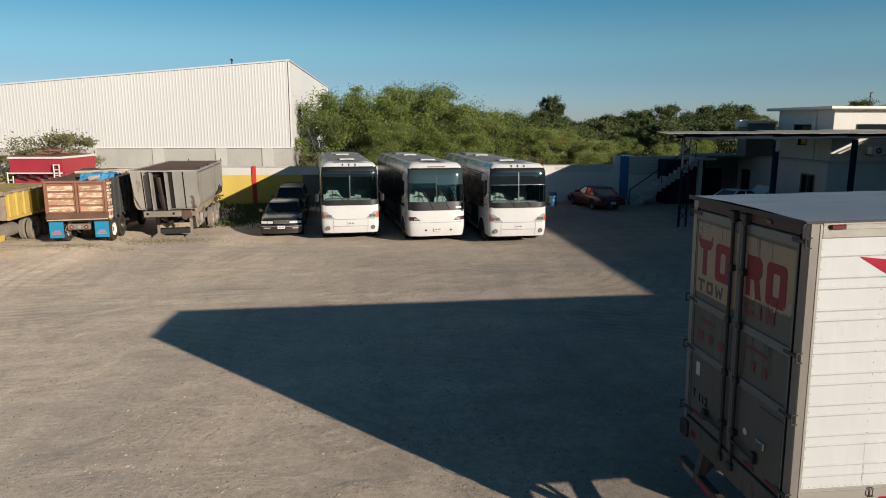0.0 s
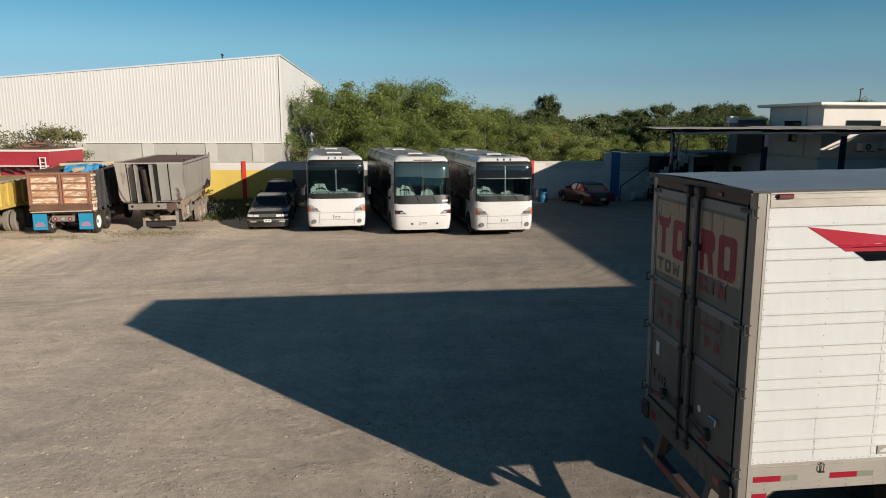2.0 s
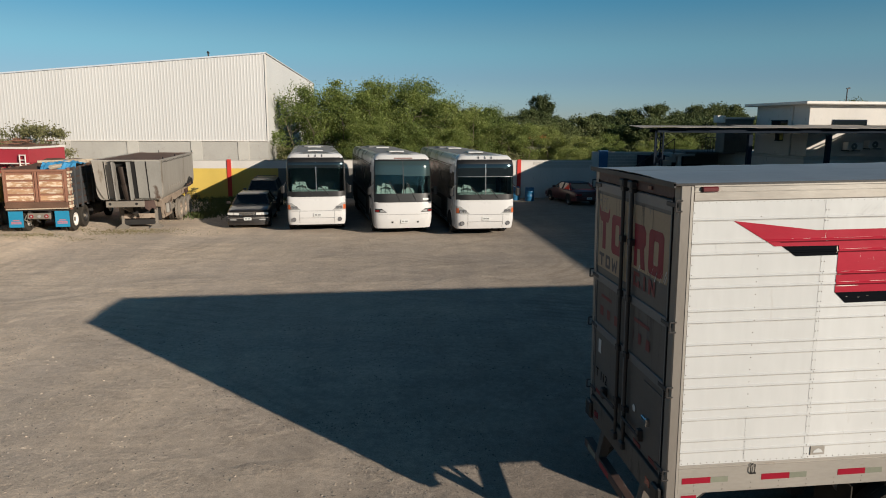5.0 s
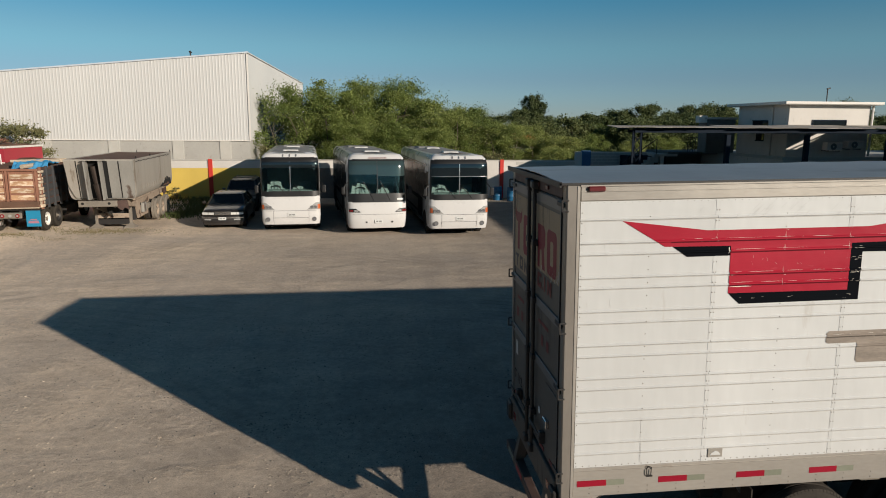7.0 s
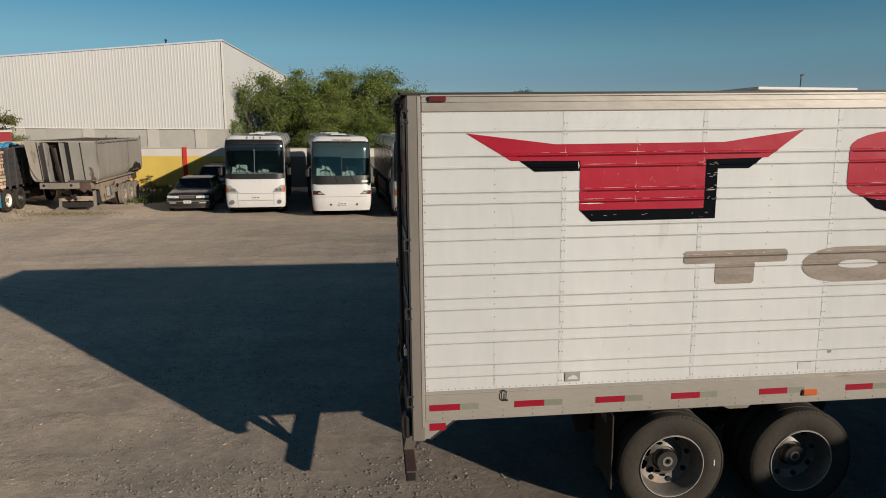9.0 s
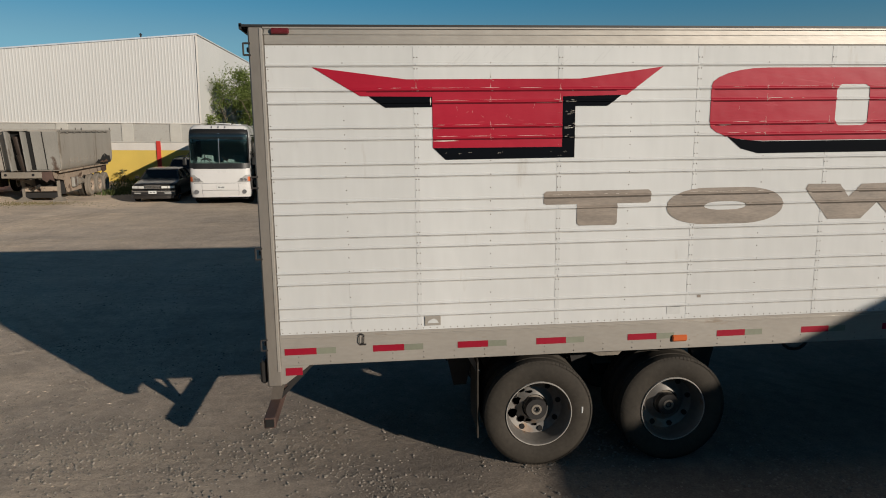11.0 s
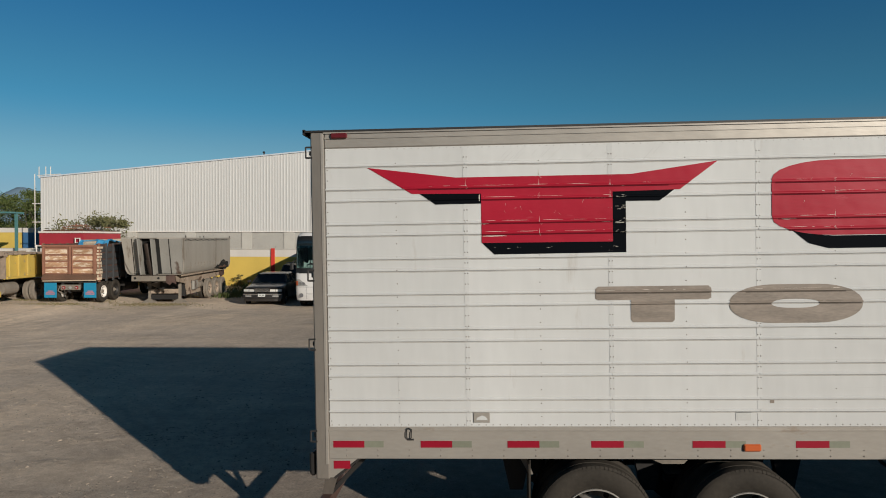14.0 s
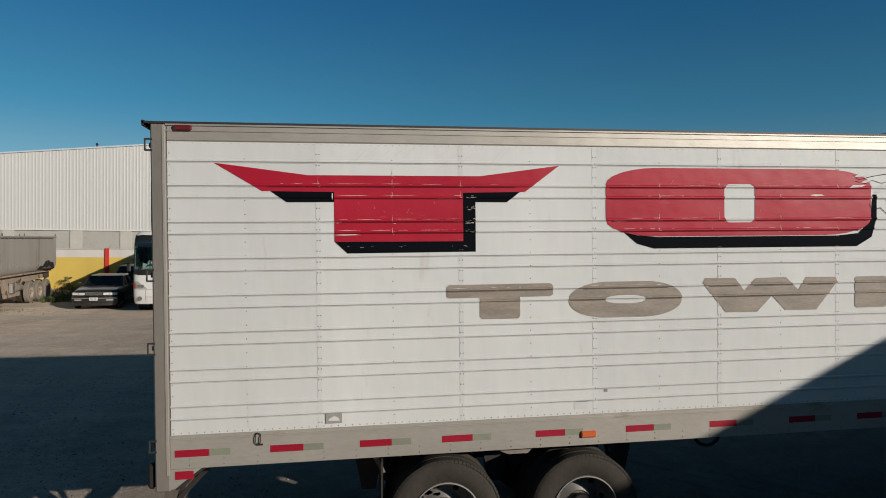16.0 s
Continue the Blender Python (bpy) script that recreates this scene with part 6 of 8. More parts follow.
    # wipers
    for x0, x1 in ((-0.15, -0.62), (0.55, 0.12)):
        a, c = front(x0 / 1.27, w0 + 0.06, 0.03), front(x1 / 1.27, lo + (0.52 if style == "curved" else 0.30), 0.03)
        part("wiper", rods((a, c, 0.016)), BUS_BLACK, b)
    # mirrors
    for s in (-1, 1):
        z = 2.28
        q = front(s * 0.985, z)
        mr = part("mirror", boxes((-0.08, 0.08, -0.06, 0.06, -0.18, 0.16), bevel=0.04, seg=2), BUS_BLACK, b, m=Matrix.Translation(q + Vector((s * 0.20, -0.02, -0.35))))
        part("mirror_arm", rods(((-s * 0.22, 0.1, 0.38), (0, 0, 0.1), 0.02)), BUS_BLACK, mr)
    # sides: window band, belt, skirt, wheels
    for s in (-1, 1):
        x = s * (HW + 0.004)
        n = 7
        for i in range(n):
            y0 = 1.75 + i * 1.42
            rows = [[Vector((s * (hw(z) + 0.006), y0 + 1.38 * j, z)) for j in (0, 1)] for z in (1.62, 2.0, 2.5, 2.96)]
            part("side_window", sheet(rows, 0.012, (-s, 0, 0)), SIDE_GLASS, b)
        part("window_band", sheet([[Vector((s * (hw(z) + 0.002), y, z)) for y in (1.2, 11.8)] for z in (1.50, 2.0, 2.5, 3.04)], 0.01, (-s, 0, 0)), SIDE_GLASS, b)
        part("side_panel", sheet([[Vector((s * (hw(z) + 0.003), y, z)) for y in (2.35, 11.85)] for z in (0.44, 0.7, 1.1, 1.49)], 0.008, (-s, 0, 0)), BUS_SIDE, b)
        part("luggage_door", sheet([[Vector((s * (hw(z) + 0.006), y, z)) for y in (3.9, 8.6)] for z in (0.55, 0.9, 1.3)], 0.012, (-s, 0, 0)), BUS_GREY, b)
        for y in (1.6, 9.3, 10.6):
            part("wheel_arch", prism([(y + 0.62 * math.cos(a), 0.40 + 0.62 * math.sin(a)) for a in [math.pi * i / 10 for i in range(11)]], "x", min(x, x + s * 0.004), max(x, x + s * 0.004)), HOLE, b)
            wh = wheel(b, s * 1.12, y, 0.52, 0.52, 0.28, 0.29, 0.08, side=-1)
            wh.matrix_basis = pose(s * 1.125, y, 0.52, 0, 0, 90 if s > 0 else -90)
        if style != "curved":
            dg = part("driver_window" if s < 0 else "door_glass", sheet([[Vector((s * (hw(z) + 0.006), y, z)) for y in (0.62, 1.15)] for z in (1.7, 2.2, 2.75)], 0.012, (-s, 0, 0)), DARK_GLASS, b)
    # roof hatches, edge strips
    for y in (2.2, 7.5):
        part("roof_hatch", boxes((-0.35, 0.35, y, y + 0.7, 3.44, 3.565), bevel=0.03), BUS_WHITE, b)
    part("roof_panel", sheet([[Vector((x, y, 3.475 + 0.047 * (1 - abs(x)))) for x in (-0.85, -0.4, 0, 0.4, 0.85)] for y in (1.6, 6.0, 11.6)], 0.005, (0, 0, -1)), ROOF_SKIN, b, "grey roof skin")
    part("roof_unit", boxes((-0.6, 0.5, 9.0, 10.6, 3.44, 3.55), bevel=0.05), ROOF_SKIN, b)
    part("under_floor", boxes((-1.1, 1.1, 0.6, 11.8, 0.22, 0.37)), HOLE, b)
    return b


coach(pose(-0.54, 30.35, 0, 0, 0, 5.5), "white touring coach with dark split windscreen and amber indicators", "plain")
coach(pose(3.27, 29.5, 0, 0, 0, 6.5), "white touring coach with tall curved windscreen and red brow strip", "curved")
coach(pose(6.74, 28.75, 0, 0, 0, 4.0), "white touring coach with banded windscreen and amber indicators", "split")

# ---- cars ----
def car(m, name, label, paint, low, L=4.9, W=1.80, belt=0.92, roof=1.40, bonnet=1.35, boot=1.0, nose=0.70, tail=0.85, hood=0.93, facing="front", tall=0.0, group="", lid_up=False):
    """A saloon or estate; the nose looks along -y, the origin lies under the nose."""
    c = thing(name, m, label, "car", group)
    hwid = W / 2
    st = [(0.0, 0.80, 0.38, nose - 0.06), (0.08, 0.93, 0.30, nose), (0.35, 0.98, 0.24, nose + 0.06), (bonnet, 1.0, 0.22, hood), (L * 0.5, 1.0, 0.22, belt), (L - boot, 1.0, 0.22, belt + 0.02), (L - 0.35, 0.985, 0.26, tail + 0.06), (L - 0.06, 0.94, 0.32, tail), (L, 0.84, 0.40, tail - 0.08)]
    BOW = 0.17

    def bowed(x, y):                 # nose and tail are bowed in plan
        f = (x / hwid) ** 2 * BOW
        return y + f * max(0.0, 1 - y / 1.2) - f * 0.7 * max(0.0, 1 - (L - y) / 1.0)

    def strip(x0, x1, z0, z1, out, deep, slope=0.0):
        """A bar across the nose that follows its bow, leaning back by slope."""
        xs = [x0 + (x1 - x0) * i / 6 for i in range(7)]
        return loft([[(x, bowed(x, 0) - out, z0), (x, bowed(x, 0) - out + slope * 0.4, (z0 + z1) / 2), (x, bowed(x, 0) - out + slope, z1), (x, bowed(x, 0) - out + deep, z1), (x, bowed(x, 0) - out + deep, z0)] for x in xs])

    rings = []
    for y, w, z0, z1 in st:
        h = hwid * w
        sec = [(-0.92, z0), (-1, z0 + 0.10), (-1, (z0 + z1) / 2 + 0.05), (-0.975, z1 - 0.085), (-0.93, z1 - 0.035), (-0.82, z1), (-0.5, z1 + 0.02), (0, z1 + 0.03)]
        sec = sec + [(-u, z) for u, z in sec[-2::-1]]
        rings.append([(u * h, bowed(u * h, y), z) for u, z in sec])
    part("body", loft(rings), paint, c, smooth=True)
    ya, yb = bonnet - 0.05, L - boot + 0.08
    yc, yd = bonnet + 0.62 - tall * 0.2, L - boot - 0.50 + tall * 0.45
    a, t = hwid * 0.90, hwid * 0.70
    lo = [(-a, ya, belt - 0.02), (a, ya, belt - 0.02), (a, yb, belt), (-a, yb, belt)]
    hi = [(-t, yc, roof - 0.05), (t, yc, roof - 0.05), (t, yd, roof - 0.05), (-t, yd, roof - 0.05)]
    part("glasshouse", loft([lo, hi]), DARK_GLASS, c)
    part("roof", loft([[(-t - 0.02, yc - 0.04, roof - 0.055), (t + 0.02, yc - 0.04, roof - 0.055), (t + 0.02, yd + 0.04, roof - 0.055), (-t - 0.02, yd + 0.04, roof - 0.055)], [(-t * 0.9, yc + 0.1, roof), (t * 0.9, yc + 0.1, roof), (t * 0.9, yd - 0.1, roof), (-t * 0.9, yd - 0.1, roof)]]), paint, c, smooth=True)
    for s in (-1, 1):
        for q in (((s * a, ya, belt - 0.02), (s * t, yc, roof - 0.05), 0.035), ((s * a, yb, belt), (s * t, yd, roof - 0.05), 0.05), ((s * (a + 0.005), (ya + yb) / 2, belt), (s * (t + 0.005), (ya + yb) / 2, roof - 0.05), 0.035)):
            part("pillar", rods(q), paint, c)
        part("door_mirror", boxes((s * (hwid + 0.10) - 0.09, s * (hwid + 0.10) + 0.09, ya + 0.25, ya + 0.37, belt, belt + 0.13), bevel=0.03), paint, c)
        for y in (0.85, L - 1.0):
            wh = wheel(c, 0, 0, 0, 0.32 + 0.04 * tall, 0.20, 0.19, 0.04, CHROME, n=24, holes=6)
            wh.matrix_basis = pose(s * (hwid - 0.10), y, 0.32 + 0.04 * tall, 0, 0, 90 if s > 0 else -90)
            part("wheel_arch", prism([(y + 0.38 * math.cos(k), 0.32 + 0.38 * math.sin(k)) for k in [math.pi * i / 8 for i in range(9)]], "x", min(s * hwid, s * (hwid + 0.005)), max(s * hwid, s * (hwid + 0.005))), HOLE, c)
    # nose
    part("front_bumper", strip(-hwid * 0.97, hwid * 0.97, 0.33, 0.57, 0.085, 0.20, 0.02), low, c, smooth=True)
    part("lower_apron", strip(-hwid * 0.90, hwid * 0.90, 0.19, 0.34, 0.03, 0.15), low, c)
    gr = part("grille", strip(-0.34, 0.34, nose - 0.165, nose - 0.03, 0.04, 0.08, 0.02), DARK_STEEL, c)
    part("grille_bars", boxes(*[(-0.33, 0.33, -0.05, -0.036, nose - 0.155 + 0.03 * i, nose - 0.143 + 0.03 * i) for i in range(4)]), CHROME, gr)
    for s in (-1, 1):
        hl = part("headlamp", strip(s * 0.37, s * hwid * 0.93, nose - 0.150, nose - 0.045, 0.035, 0.12, 0.035), HEADLAMP, c)
        part("lamp_divider", strip(s * 0.62, s * 0.64, nose - 0.150, nose - 0.045, 0.038, 0.1, 0.035), DARK_STEEL, hl)
        part("bumper_lamp", strip(s * 0.50, s * 0.80, 0.41, 0.47, 0.092, 0.02), LAMP_CLEAR, c)
        part("tail_lamp", boxes((min(s * 0.45, s * 0.80), max(s * 0.45, s * 0.80), L - 0.10, L + 0.01, tail - 0.22, tail - 0.08), bevel=0.01), LAMP_RED, c)
    part("bumper_strip", strip(-hwid * 0.94, hwid * 0.94, 0.50, 0.53, 0.094, 0.02), CHROME, c)
    part("grille_surround", strip(-0.37, 0.37, nose - 0.03, nose - 0.010, 0.052, 0.05), CHROME, gr)
    part("bonnet_seam", strip(-hwid * 0.80, hwid * 0.80, nose + 0.022, nose + 0.032, -0.06, 0.03), HOLE, c)
    part("wiper", rods(((-0.5, ya - 0.06, belt + 0.02), (0.05, ya + 0.01, belt + 0.07), 0.012), ((0.05, ya - 0.06, belt + 0.02), (0.55, ya + 0.01, belt + 0.07), 0.012), n=5), DARK_STEEL, c)
    part("rear_bumper", boxes((-hwid * 0.95, hwid * 0.95, L - 0.12, L + 0.09, 0.34, 0.56), bevel=0.04), low, c)
    for y in (-0.095, L + 0.095):
        pt = part("number_plate", boxes((-0.17, 0.17, y - 0.008, y + 0.008, 0.42, 0.55)), PLATE, c)
        yy = y - 0.011 if y < 0 else y + 0.0085
        part("plate_bars", boxes((-0.12, -0.02, yy, yy + 0.0025, 0.46, 0.51), (0.02, 0.12, yy, yy + 0.0025, 0.46, 0.51)), PLATE_INK, pt)
    if tall:
        part("roof_rack", rods(((-0.5, yc + 0.3, roof + 0.06), (0.5, yc + 0.3, roof + 0.06), 0.02), ((-0.5, yd - 0.3, roof + 0.06), (0.5, yd - 0.3, roof + 0.06), 0.02), ((-0.52, yc + 0.1, roof + 0.06), (-0.52, yd - 0.1, roof + 0.06), 0.025), ((0.52, yc + 0.1, roof + 0.06), (0.52, yd - 0.1, roof + 0.06), 0.025), n=6), DUST_STEEL, c)
    if lid_up:
        part("open_bonnet", loft([[(-0.7, bonnet, hood + 0.02), (0.7, bonnet, hood + 0.02), (0.7, bonnet - 0.02, hood - 0.02), (-0.7, bonnet - 0.02, hood - 0.02)], [(-0.62, bonnet - 0.85, hood + 0.62), (0.62, bonnet - 0.85, hood + 0.62), (0.62, bonnet - 0.86, hood + 0.57), (-0.62, bonnet - 0.86, hood + 0.57)]]), paint, c, "raised bonnet")
    return c


car(pose(-3.78, 31.6, 0, 0, 0, 4), "saloon_car", "black saloon car with chrome grille parked beside a coach", CAR_DARK, CAR_DARK, W=1.94, roof=1.44, nose=0.80, hood=0.99, belt=0.97, L=5.2, bonnet=1.5)
car(pose(-4.12, 37.3, 0, 0, 0, 4), "estate_car", "dusty grey estate car with roof rack near the yellow wall", CAR_LOW, CAR_LOW, L=4.6, W=1.80, belt=1.10, roof=1.68, boot=0.35, hood=1.12, nose=0.92, tail=1.1, tall=1.0)
car(pose(13.9, 44.0, 0, 0, 0, 190), "coupe_car", "dark red saloon car seen from behind in the shade", CAR_RED, CAR_RED, L=4.5, W=1.75, roof=1.34, boot=0.9)
car(pose(24.1, 38.6, 0, 0, 0, 100), "white_car", "white car with its bonnet raised under the shed roof", CAR_WHITE, CAR_WHITE, L=4.4, lid_up=True)
car(pose(26.3, 34.1, 0, 0, 0, 96), "white_car", "white saloon car under the shed roof", CAR_WHITE, CAR_WHITE, L=4.4)


# ---- the grey dump trailer ----
def dump_trailer():
    t = thing("dump_trailer", pose(-8.40, 30.05, 0.10, 0, 0, 5.4) @ Matrix.Diagonal((0.96, 0.96, 0.96, 1)), "dusty grey end-dump trailer standing on its landing legs", "trailer")
    L, HWD = 8.5, 1.40
    z0, z1 = 1.46, 3.22
    RAKE = 0.24                      # the bulkhead's foot lies further back than its top

    def back(z):
        return RAKE * (z1 - z)

    def ringat(y, inset=0.0, rake=0.0):
        """One cross-section of the tub: upright flanks, a small turn, a flat floor."""
        h = HWD - inset
        pts = [(h, z1), (h, z0 + 0.40)]
        for i in range(1, 7):
            a = 0.5 * math.pi * i / 6
            pts.append((h - 0.20 * (1 - math.cos(a)), z0 + 0.40 - (0.40 - inset) * math.sin(a)))
        full = [(-x, z) for x, z in pts] + [(x, z) for x, z in pts[::-1]]
        return [(x, y + rake * back(z), z) for x, z in full]

    outer = [ringat(0.0, 0, 1), ringat(L * 0.33, 0, 0.5), ringat(L * 0.66), ringat(L)]
    inner = [ringat(0.06, 0.05, 1), ringat(L * 0.33, 0.05, 0.5), ringat(L * 0.66, 0.05), ringat(L - 0.06, 0.05)]
    bm = bmesh.new()
    for rings in (outer, inner):
        vs = [[bm.verts.new(p) for p in r] for r in rings]
        for A, B in zip(vs, vs[1:]):
            for i in range(len(A) - 1):
                bm.faces.new((A[i], A[i + 1], B[i + 1], B[i]))
        bm.faces.new(vs[0])
        bm.faces.new(vs[-1])
    bmesh.ops.recalc_face_normals(bm, faces=bm.faces[:])
    part("tub", bm, DUMP_GREY, t, "dusty grey steel tub", smooth=True)
    rim = bmesh.new()
    for a in ((-HWD - 0.03, -HWD + 0.06, -0.03, L + 0.04), (HWD - 0.06, HWD + 0.03, -0.03, L + 0.04), (-HWD + 0.06, HWD - 0.06, -0.03, 0.06), (-HWD + 0.06, HWD - 0.06, L - 0.06, L + 0.04)):
        box(rim, *a, z1 - 0.03, z1 + 0.035)
    part("top_rim", rim, DUMP_GREY, t)
    part("load", sheet([[(x * 1.12, y, z1 + 0.015 + 0.02 * noise.noise(Vector((x * 2, y, 1)))) for x in (-1.18, -0.5, 0, 0.5, 1.18)] for y in [0.1 + i * (L - 0.2) / 8 for i in range(9)]], 0.05, (0, 0, -1)), RUST_STEEL, t, "rusty brown cover over the tub")
    for x, y in ((-0.35, L - 0.1), (HWD - 0.03, L - 0.05), (HWD + 0.01, 0.6), (HWD + 0.01, 3.4)):
        part("cover_hook", rods(((x, y, z1), (x, y, z1 + 0.14), 0.025), n=6), DARK_STEEL, t)
    part("cover_rope", rods(*[((HWD + 0.035, 0.4 + 0.5 * i, z1 - 0.09 + 0.03 * (i % 2)), (HWD + 0.035, 0.78 + 0.5 * i, z1 - 0.075 - 0.03 * (i % 2)), 0.014) for i in range(15)], n=5), DARK_STEEL, t)
    # shallow pressed ribs round the turn of the tub
    def rib(s):
        bm = bmesh.new()
        prev = None
        for i in range(8):
            a = 0.5 * math.pi * i / 7
            q = (s * (HWD + 0.002 - 0.20 * (1 - math.cos(a))), 0, z0 + 0.52 - 0.52 * math.sin(a))
            if prev:
                rod(bm, prev, q, 0.012, n=6)
            prev = q
        return bm

    for s in (-1, 1):
        rb = part("rib", rib(s), DUMP_GREY, t, m=pose(0, 1.5, 0))
        for i in range(1, 14):
            again(rb, pose(0, 1.5 + i * 0.5, 0))
        part("belly_rail", boxes((min(s * 1.10, s * 1.20), max(s * 1.10, s * 1.20), 0.75, L - 0.1, z0 - 0.10, z0 + 0.02), bevel=0.01), SAND_STEEL, t)
    # bulkhead: raked plates with dark joints on both sides of the hoist well
    def leaning(x0, x1, front, deep, za, zb, cut=0):
        lo_l, lo_r = x0 + (0.30 if cut < 0 else 0), x1 - (0.12 if cut > 0 else 0)
        rings = []
        for z, a, b in ((zb, x0, x1), (za + 0.55, x0 + (0.06 if cut < 0 else 0), x1 - (0.03 if cut > 0 else 0)), (za + 0.16, (x0 + lo_l) / 2 + (0.06 if cut < 0 else 0), (x1 + lo_r) / 2), (za, lo_l, lo_r)):
            y = back(z)
            rings.append([(a, y - front, z), (b, y - front, z), (b, y - front + deep, z), (a, y - front + deep, z)])
        return loft(rings)

    for x0, x1, cut in ((-HWD, -0.96, -1), (-0.90, -0.66, 0), (0.36, 0.77, 0), (0.83, HWD, 1)):
        part("front_plate", leaning(x0, x1, 0.08, 0.06, 1.52, z1 - 0.03, cut), DUMP_PLATE if x0 > 0 else DUMP_GREY, t)
    for x in (-0.52, 0.10):
        part("front_stiffener", leaning(x, x + 0.06, 0.50, 0.48, 1.48, z1 - 0.03), DUMP_PLATE, t)
    part("well_back", leaning(-1.0, 0.86, 0.02, 0.012, 1.50, z1 - 0.04), HOLE, t)
    part("hoist", rods(((0.02, back(1.2) - 0.20, 1.22), (-0.12, back(2.2) - 0.16, 2.2), 0.19), ((-0.12, back(2.2) - 0.16, 2.2), (-0.20, back(3.0) - 0.12, 2.98), 0.15), n=14), HOIST, t, "dark brown hydraulic hoist")
    part("hoist_foot", boxes((-0.28, 0.28, back(1.3) - 0.42, back(1.3) - 0.05, 1.16, 1.34), bevel=0.03), HOIST, t)
    part("well_cap", boxes((-0.58, 0.28, -0.36, -0.03, z1 - 0.01, z1 + 0.03)), DUMP_GREY, t)
    # chassis with a deep drop-side plate, stained and holed
    for x in (-0.48, 0.40):
        part("chassis_rail", boxes((x, x + 0.10, 0.3, L - 0.1, 1.08, 1.36)), DUST_STEEL, t)
    for s in (-1, 1):
        part("side_plate", prism([(0.55, 1.40), (0.75, 1.10), (1.9, 0.95), (2.2, 0.36), (4.4, 0.36), (4.65, 0.95), (L - 0.3, 1.05), (L - 0.3, 1.40)], "x", min(s * 0.90, s * 0.96), max(s * 0.90, s * 0.96)), SAND_STEEL, t, "sandy rusted side plate")
        for y, z, r in ((2.75, 0.98, 0.07), (3.3, 0.66, 0.09), (3.8, 1.02, 0.05), (4.2, 0.72, 0.06)):
            part("plate_hole", rods(((s * 0.958, y, z), (s * 0.966, y, z), r), n=8), HOLE, t)
        part("rear_hinge_plate", prism([(L - 0.9, 1.38), (L - 0.1, 1.80), (L - 0.05, 1.05), (L - 0.7, 0.95)], "x", min(s * 1.0, s * 1.06), max(s * 1.0, s * 1.06)), RUST_DARK, t)
    # the flank's rear foot has rusted through
    part("rust_hole", prism([(L - 3.1, 1.58), (L - 2.6, 1.74), (L - 2.3, 1.70), (L - 1.9, 1.92), (L - 1.4, 2.02), (L - 1.0, 1.90), (L - 0.5, 1.86), (L - 0.35, 1.52), (L - 1.3, 1.50), (L - 2.2, 1.56)], "x", HWD - 0.01, HWD + 0.004), HOLE, t, "black rusted-out gap in the flank")
    part("rust_edge", prism([(L - 2.5, 1.58), (L - 2.0, 1.66), (L - 1.7, 1.60), (L - 1.2, 1.70), (L - 0.9, 1.56)], "x", HWD + 0.004, HWD + 0.012), RUST_STEEL, t)
    part("front_cross_beam", boxes((-0.98, 0.62, 0.02, 0.24, 1.16, 1.43), bevel=0.02), DUST_STEEL, t)
    for x in (-0.8, 0.3):
        part("beam_eye", rods(((x, 0.012, 1.31), (x, 0.03, 1.31), 0.06), n=10), HOLE, t)
    part("torn_bracket", prism([(0.62, 1.42), (1.02, 1.46), (1.10, 1.02), (0.92, 1.12), (0.80, 0.98), (0.62, 1.10)], "y", 0.10, 0.16), RUST_DARK, t)
    part("gooseneck", prism([(0.5, 1.02), (2.2, 0.60), (L - 0.4, 0.60), (L - 0.4, 1.02)], "x", -0.38, -0.34), DUST_STEEL, t)
    part("tool_box", boxes((0.97, 1.12, 2.7, 3.3, 0.56, 1.02), bevel=0.03), DUMP_PLATE, t)
    part("air_tank", rods(((1.05, 3.55, 0.78), (1.05, 4.05, 0.78), 0.15), n=14), DUST_STEEL, t)
    # landing gear on two spread feet
    for x in (-0.72, 0.76):
        lg = part("landing_leg", boxes((x - 0.06, x + 0.06, 1.58, 1.70, 0.16, 1.05)), DUST_STEEL, t)
        part("foot", loft([[(x - 0.30, 1.32, 0.0), (x + 0.26, 1.32, 0.0), (x + 0.26, 1.94, 0.0), (x - 0.30, 1.94, 0.0)], [(x - 0.28, 1.34, 0.04), (x + 0.24, 1.34, 0.04), (x + 0.24, 1.92, 0.04), (x - 0.28, 1.92, 0.04)], [(x - 0.08, 1.56, 0.20), (x + 0.08, 1.56, 0.20), (x + 0.08, 1.72, 0.20), (x - 0.08, 1.72, 0.20)]]), DUST_STEEL, lg)
    part("leg_cross_bar", boxes((-0.66, 0.70, 1.56, 1.60, 0.46, 0.68)), SAND_STEEL, t)
    part("leg_axle", boxes((-0.66, 0.70, 1.60, 1.72, 0.16, 0.40)), DARK_STEEL, t, "dark oily bar between the legs")
    part("leg_guard", boxes((-0.9, 0.9, 2.0, 2.06, 0.30, 1.08)), DARK_STEEL, t, "dark plate behind the legs")
    part("leg_brace", rods(((-0.72, 1.65, 0.45), (-0.3, 2.4, 1.0), 0.03), ((0.76, 1.65, 0.45), (0.4, 2.4, 1.0), 0.03)), DUST_STEEL, t)
    for y in (4.75, 6.05, 7.35):
        for s in (-1, 1):
            for x in (1.20, 0.86):
                wh = wheel(t, 0, 0, 0, 0.53, 0.26, 0.31, 0.08, SAND_STEEL, n=28, rub=DUST_STEEL if x > 1 else RUBBER)
                wh.matrix_basis = pose(s * x, y, 0.50 - 0.02 * (y - 5), 0, 0, 90 if s > 0 else -90)
        part("axle", rods(((-0.8, y, 0.48), (0.8, y, 0.48), 0.07)), DUST_STEEL, t)
    return t


dump_trailer()


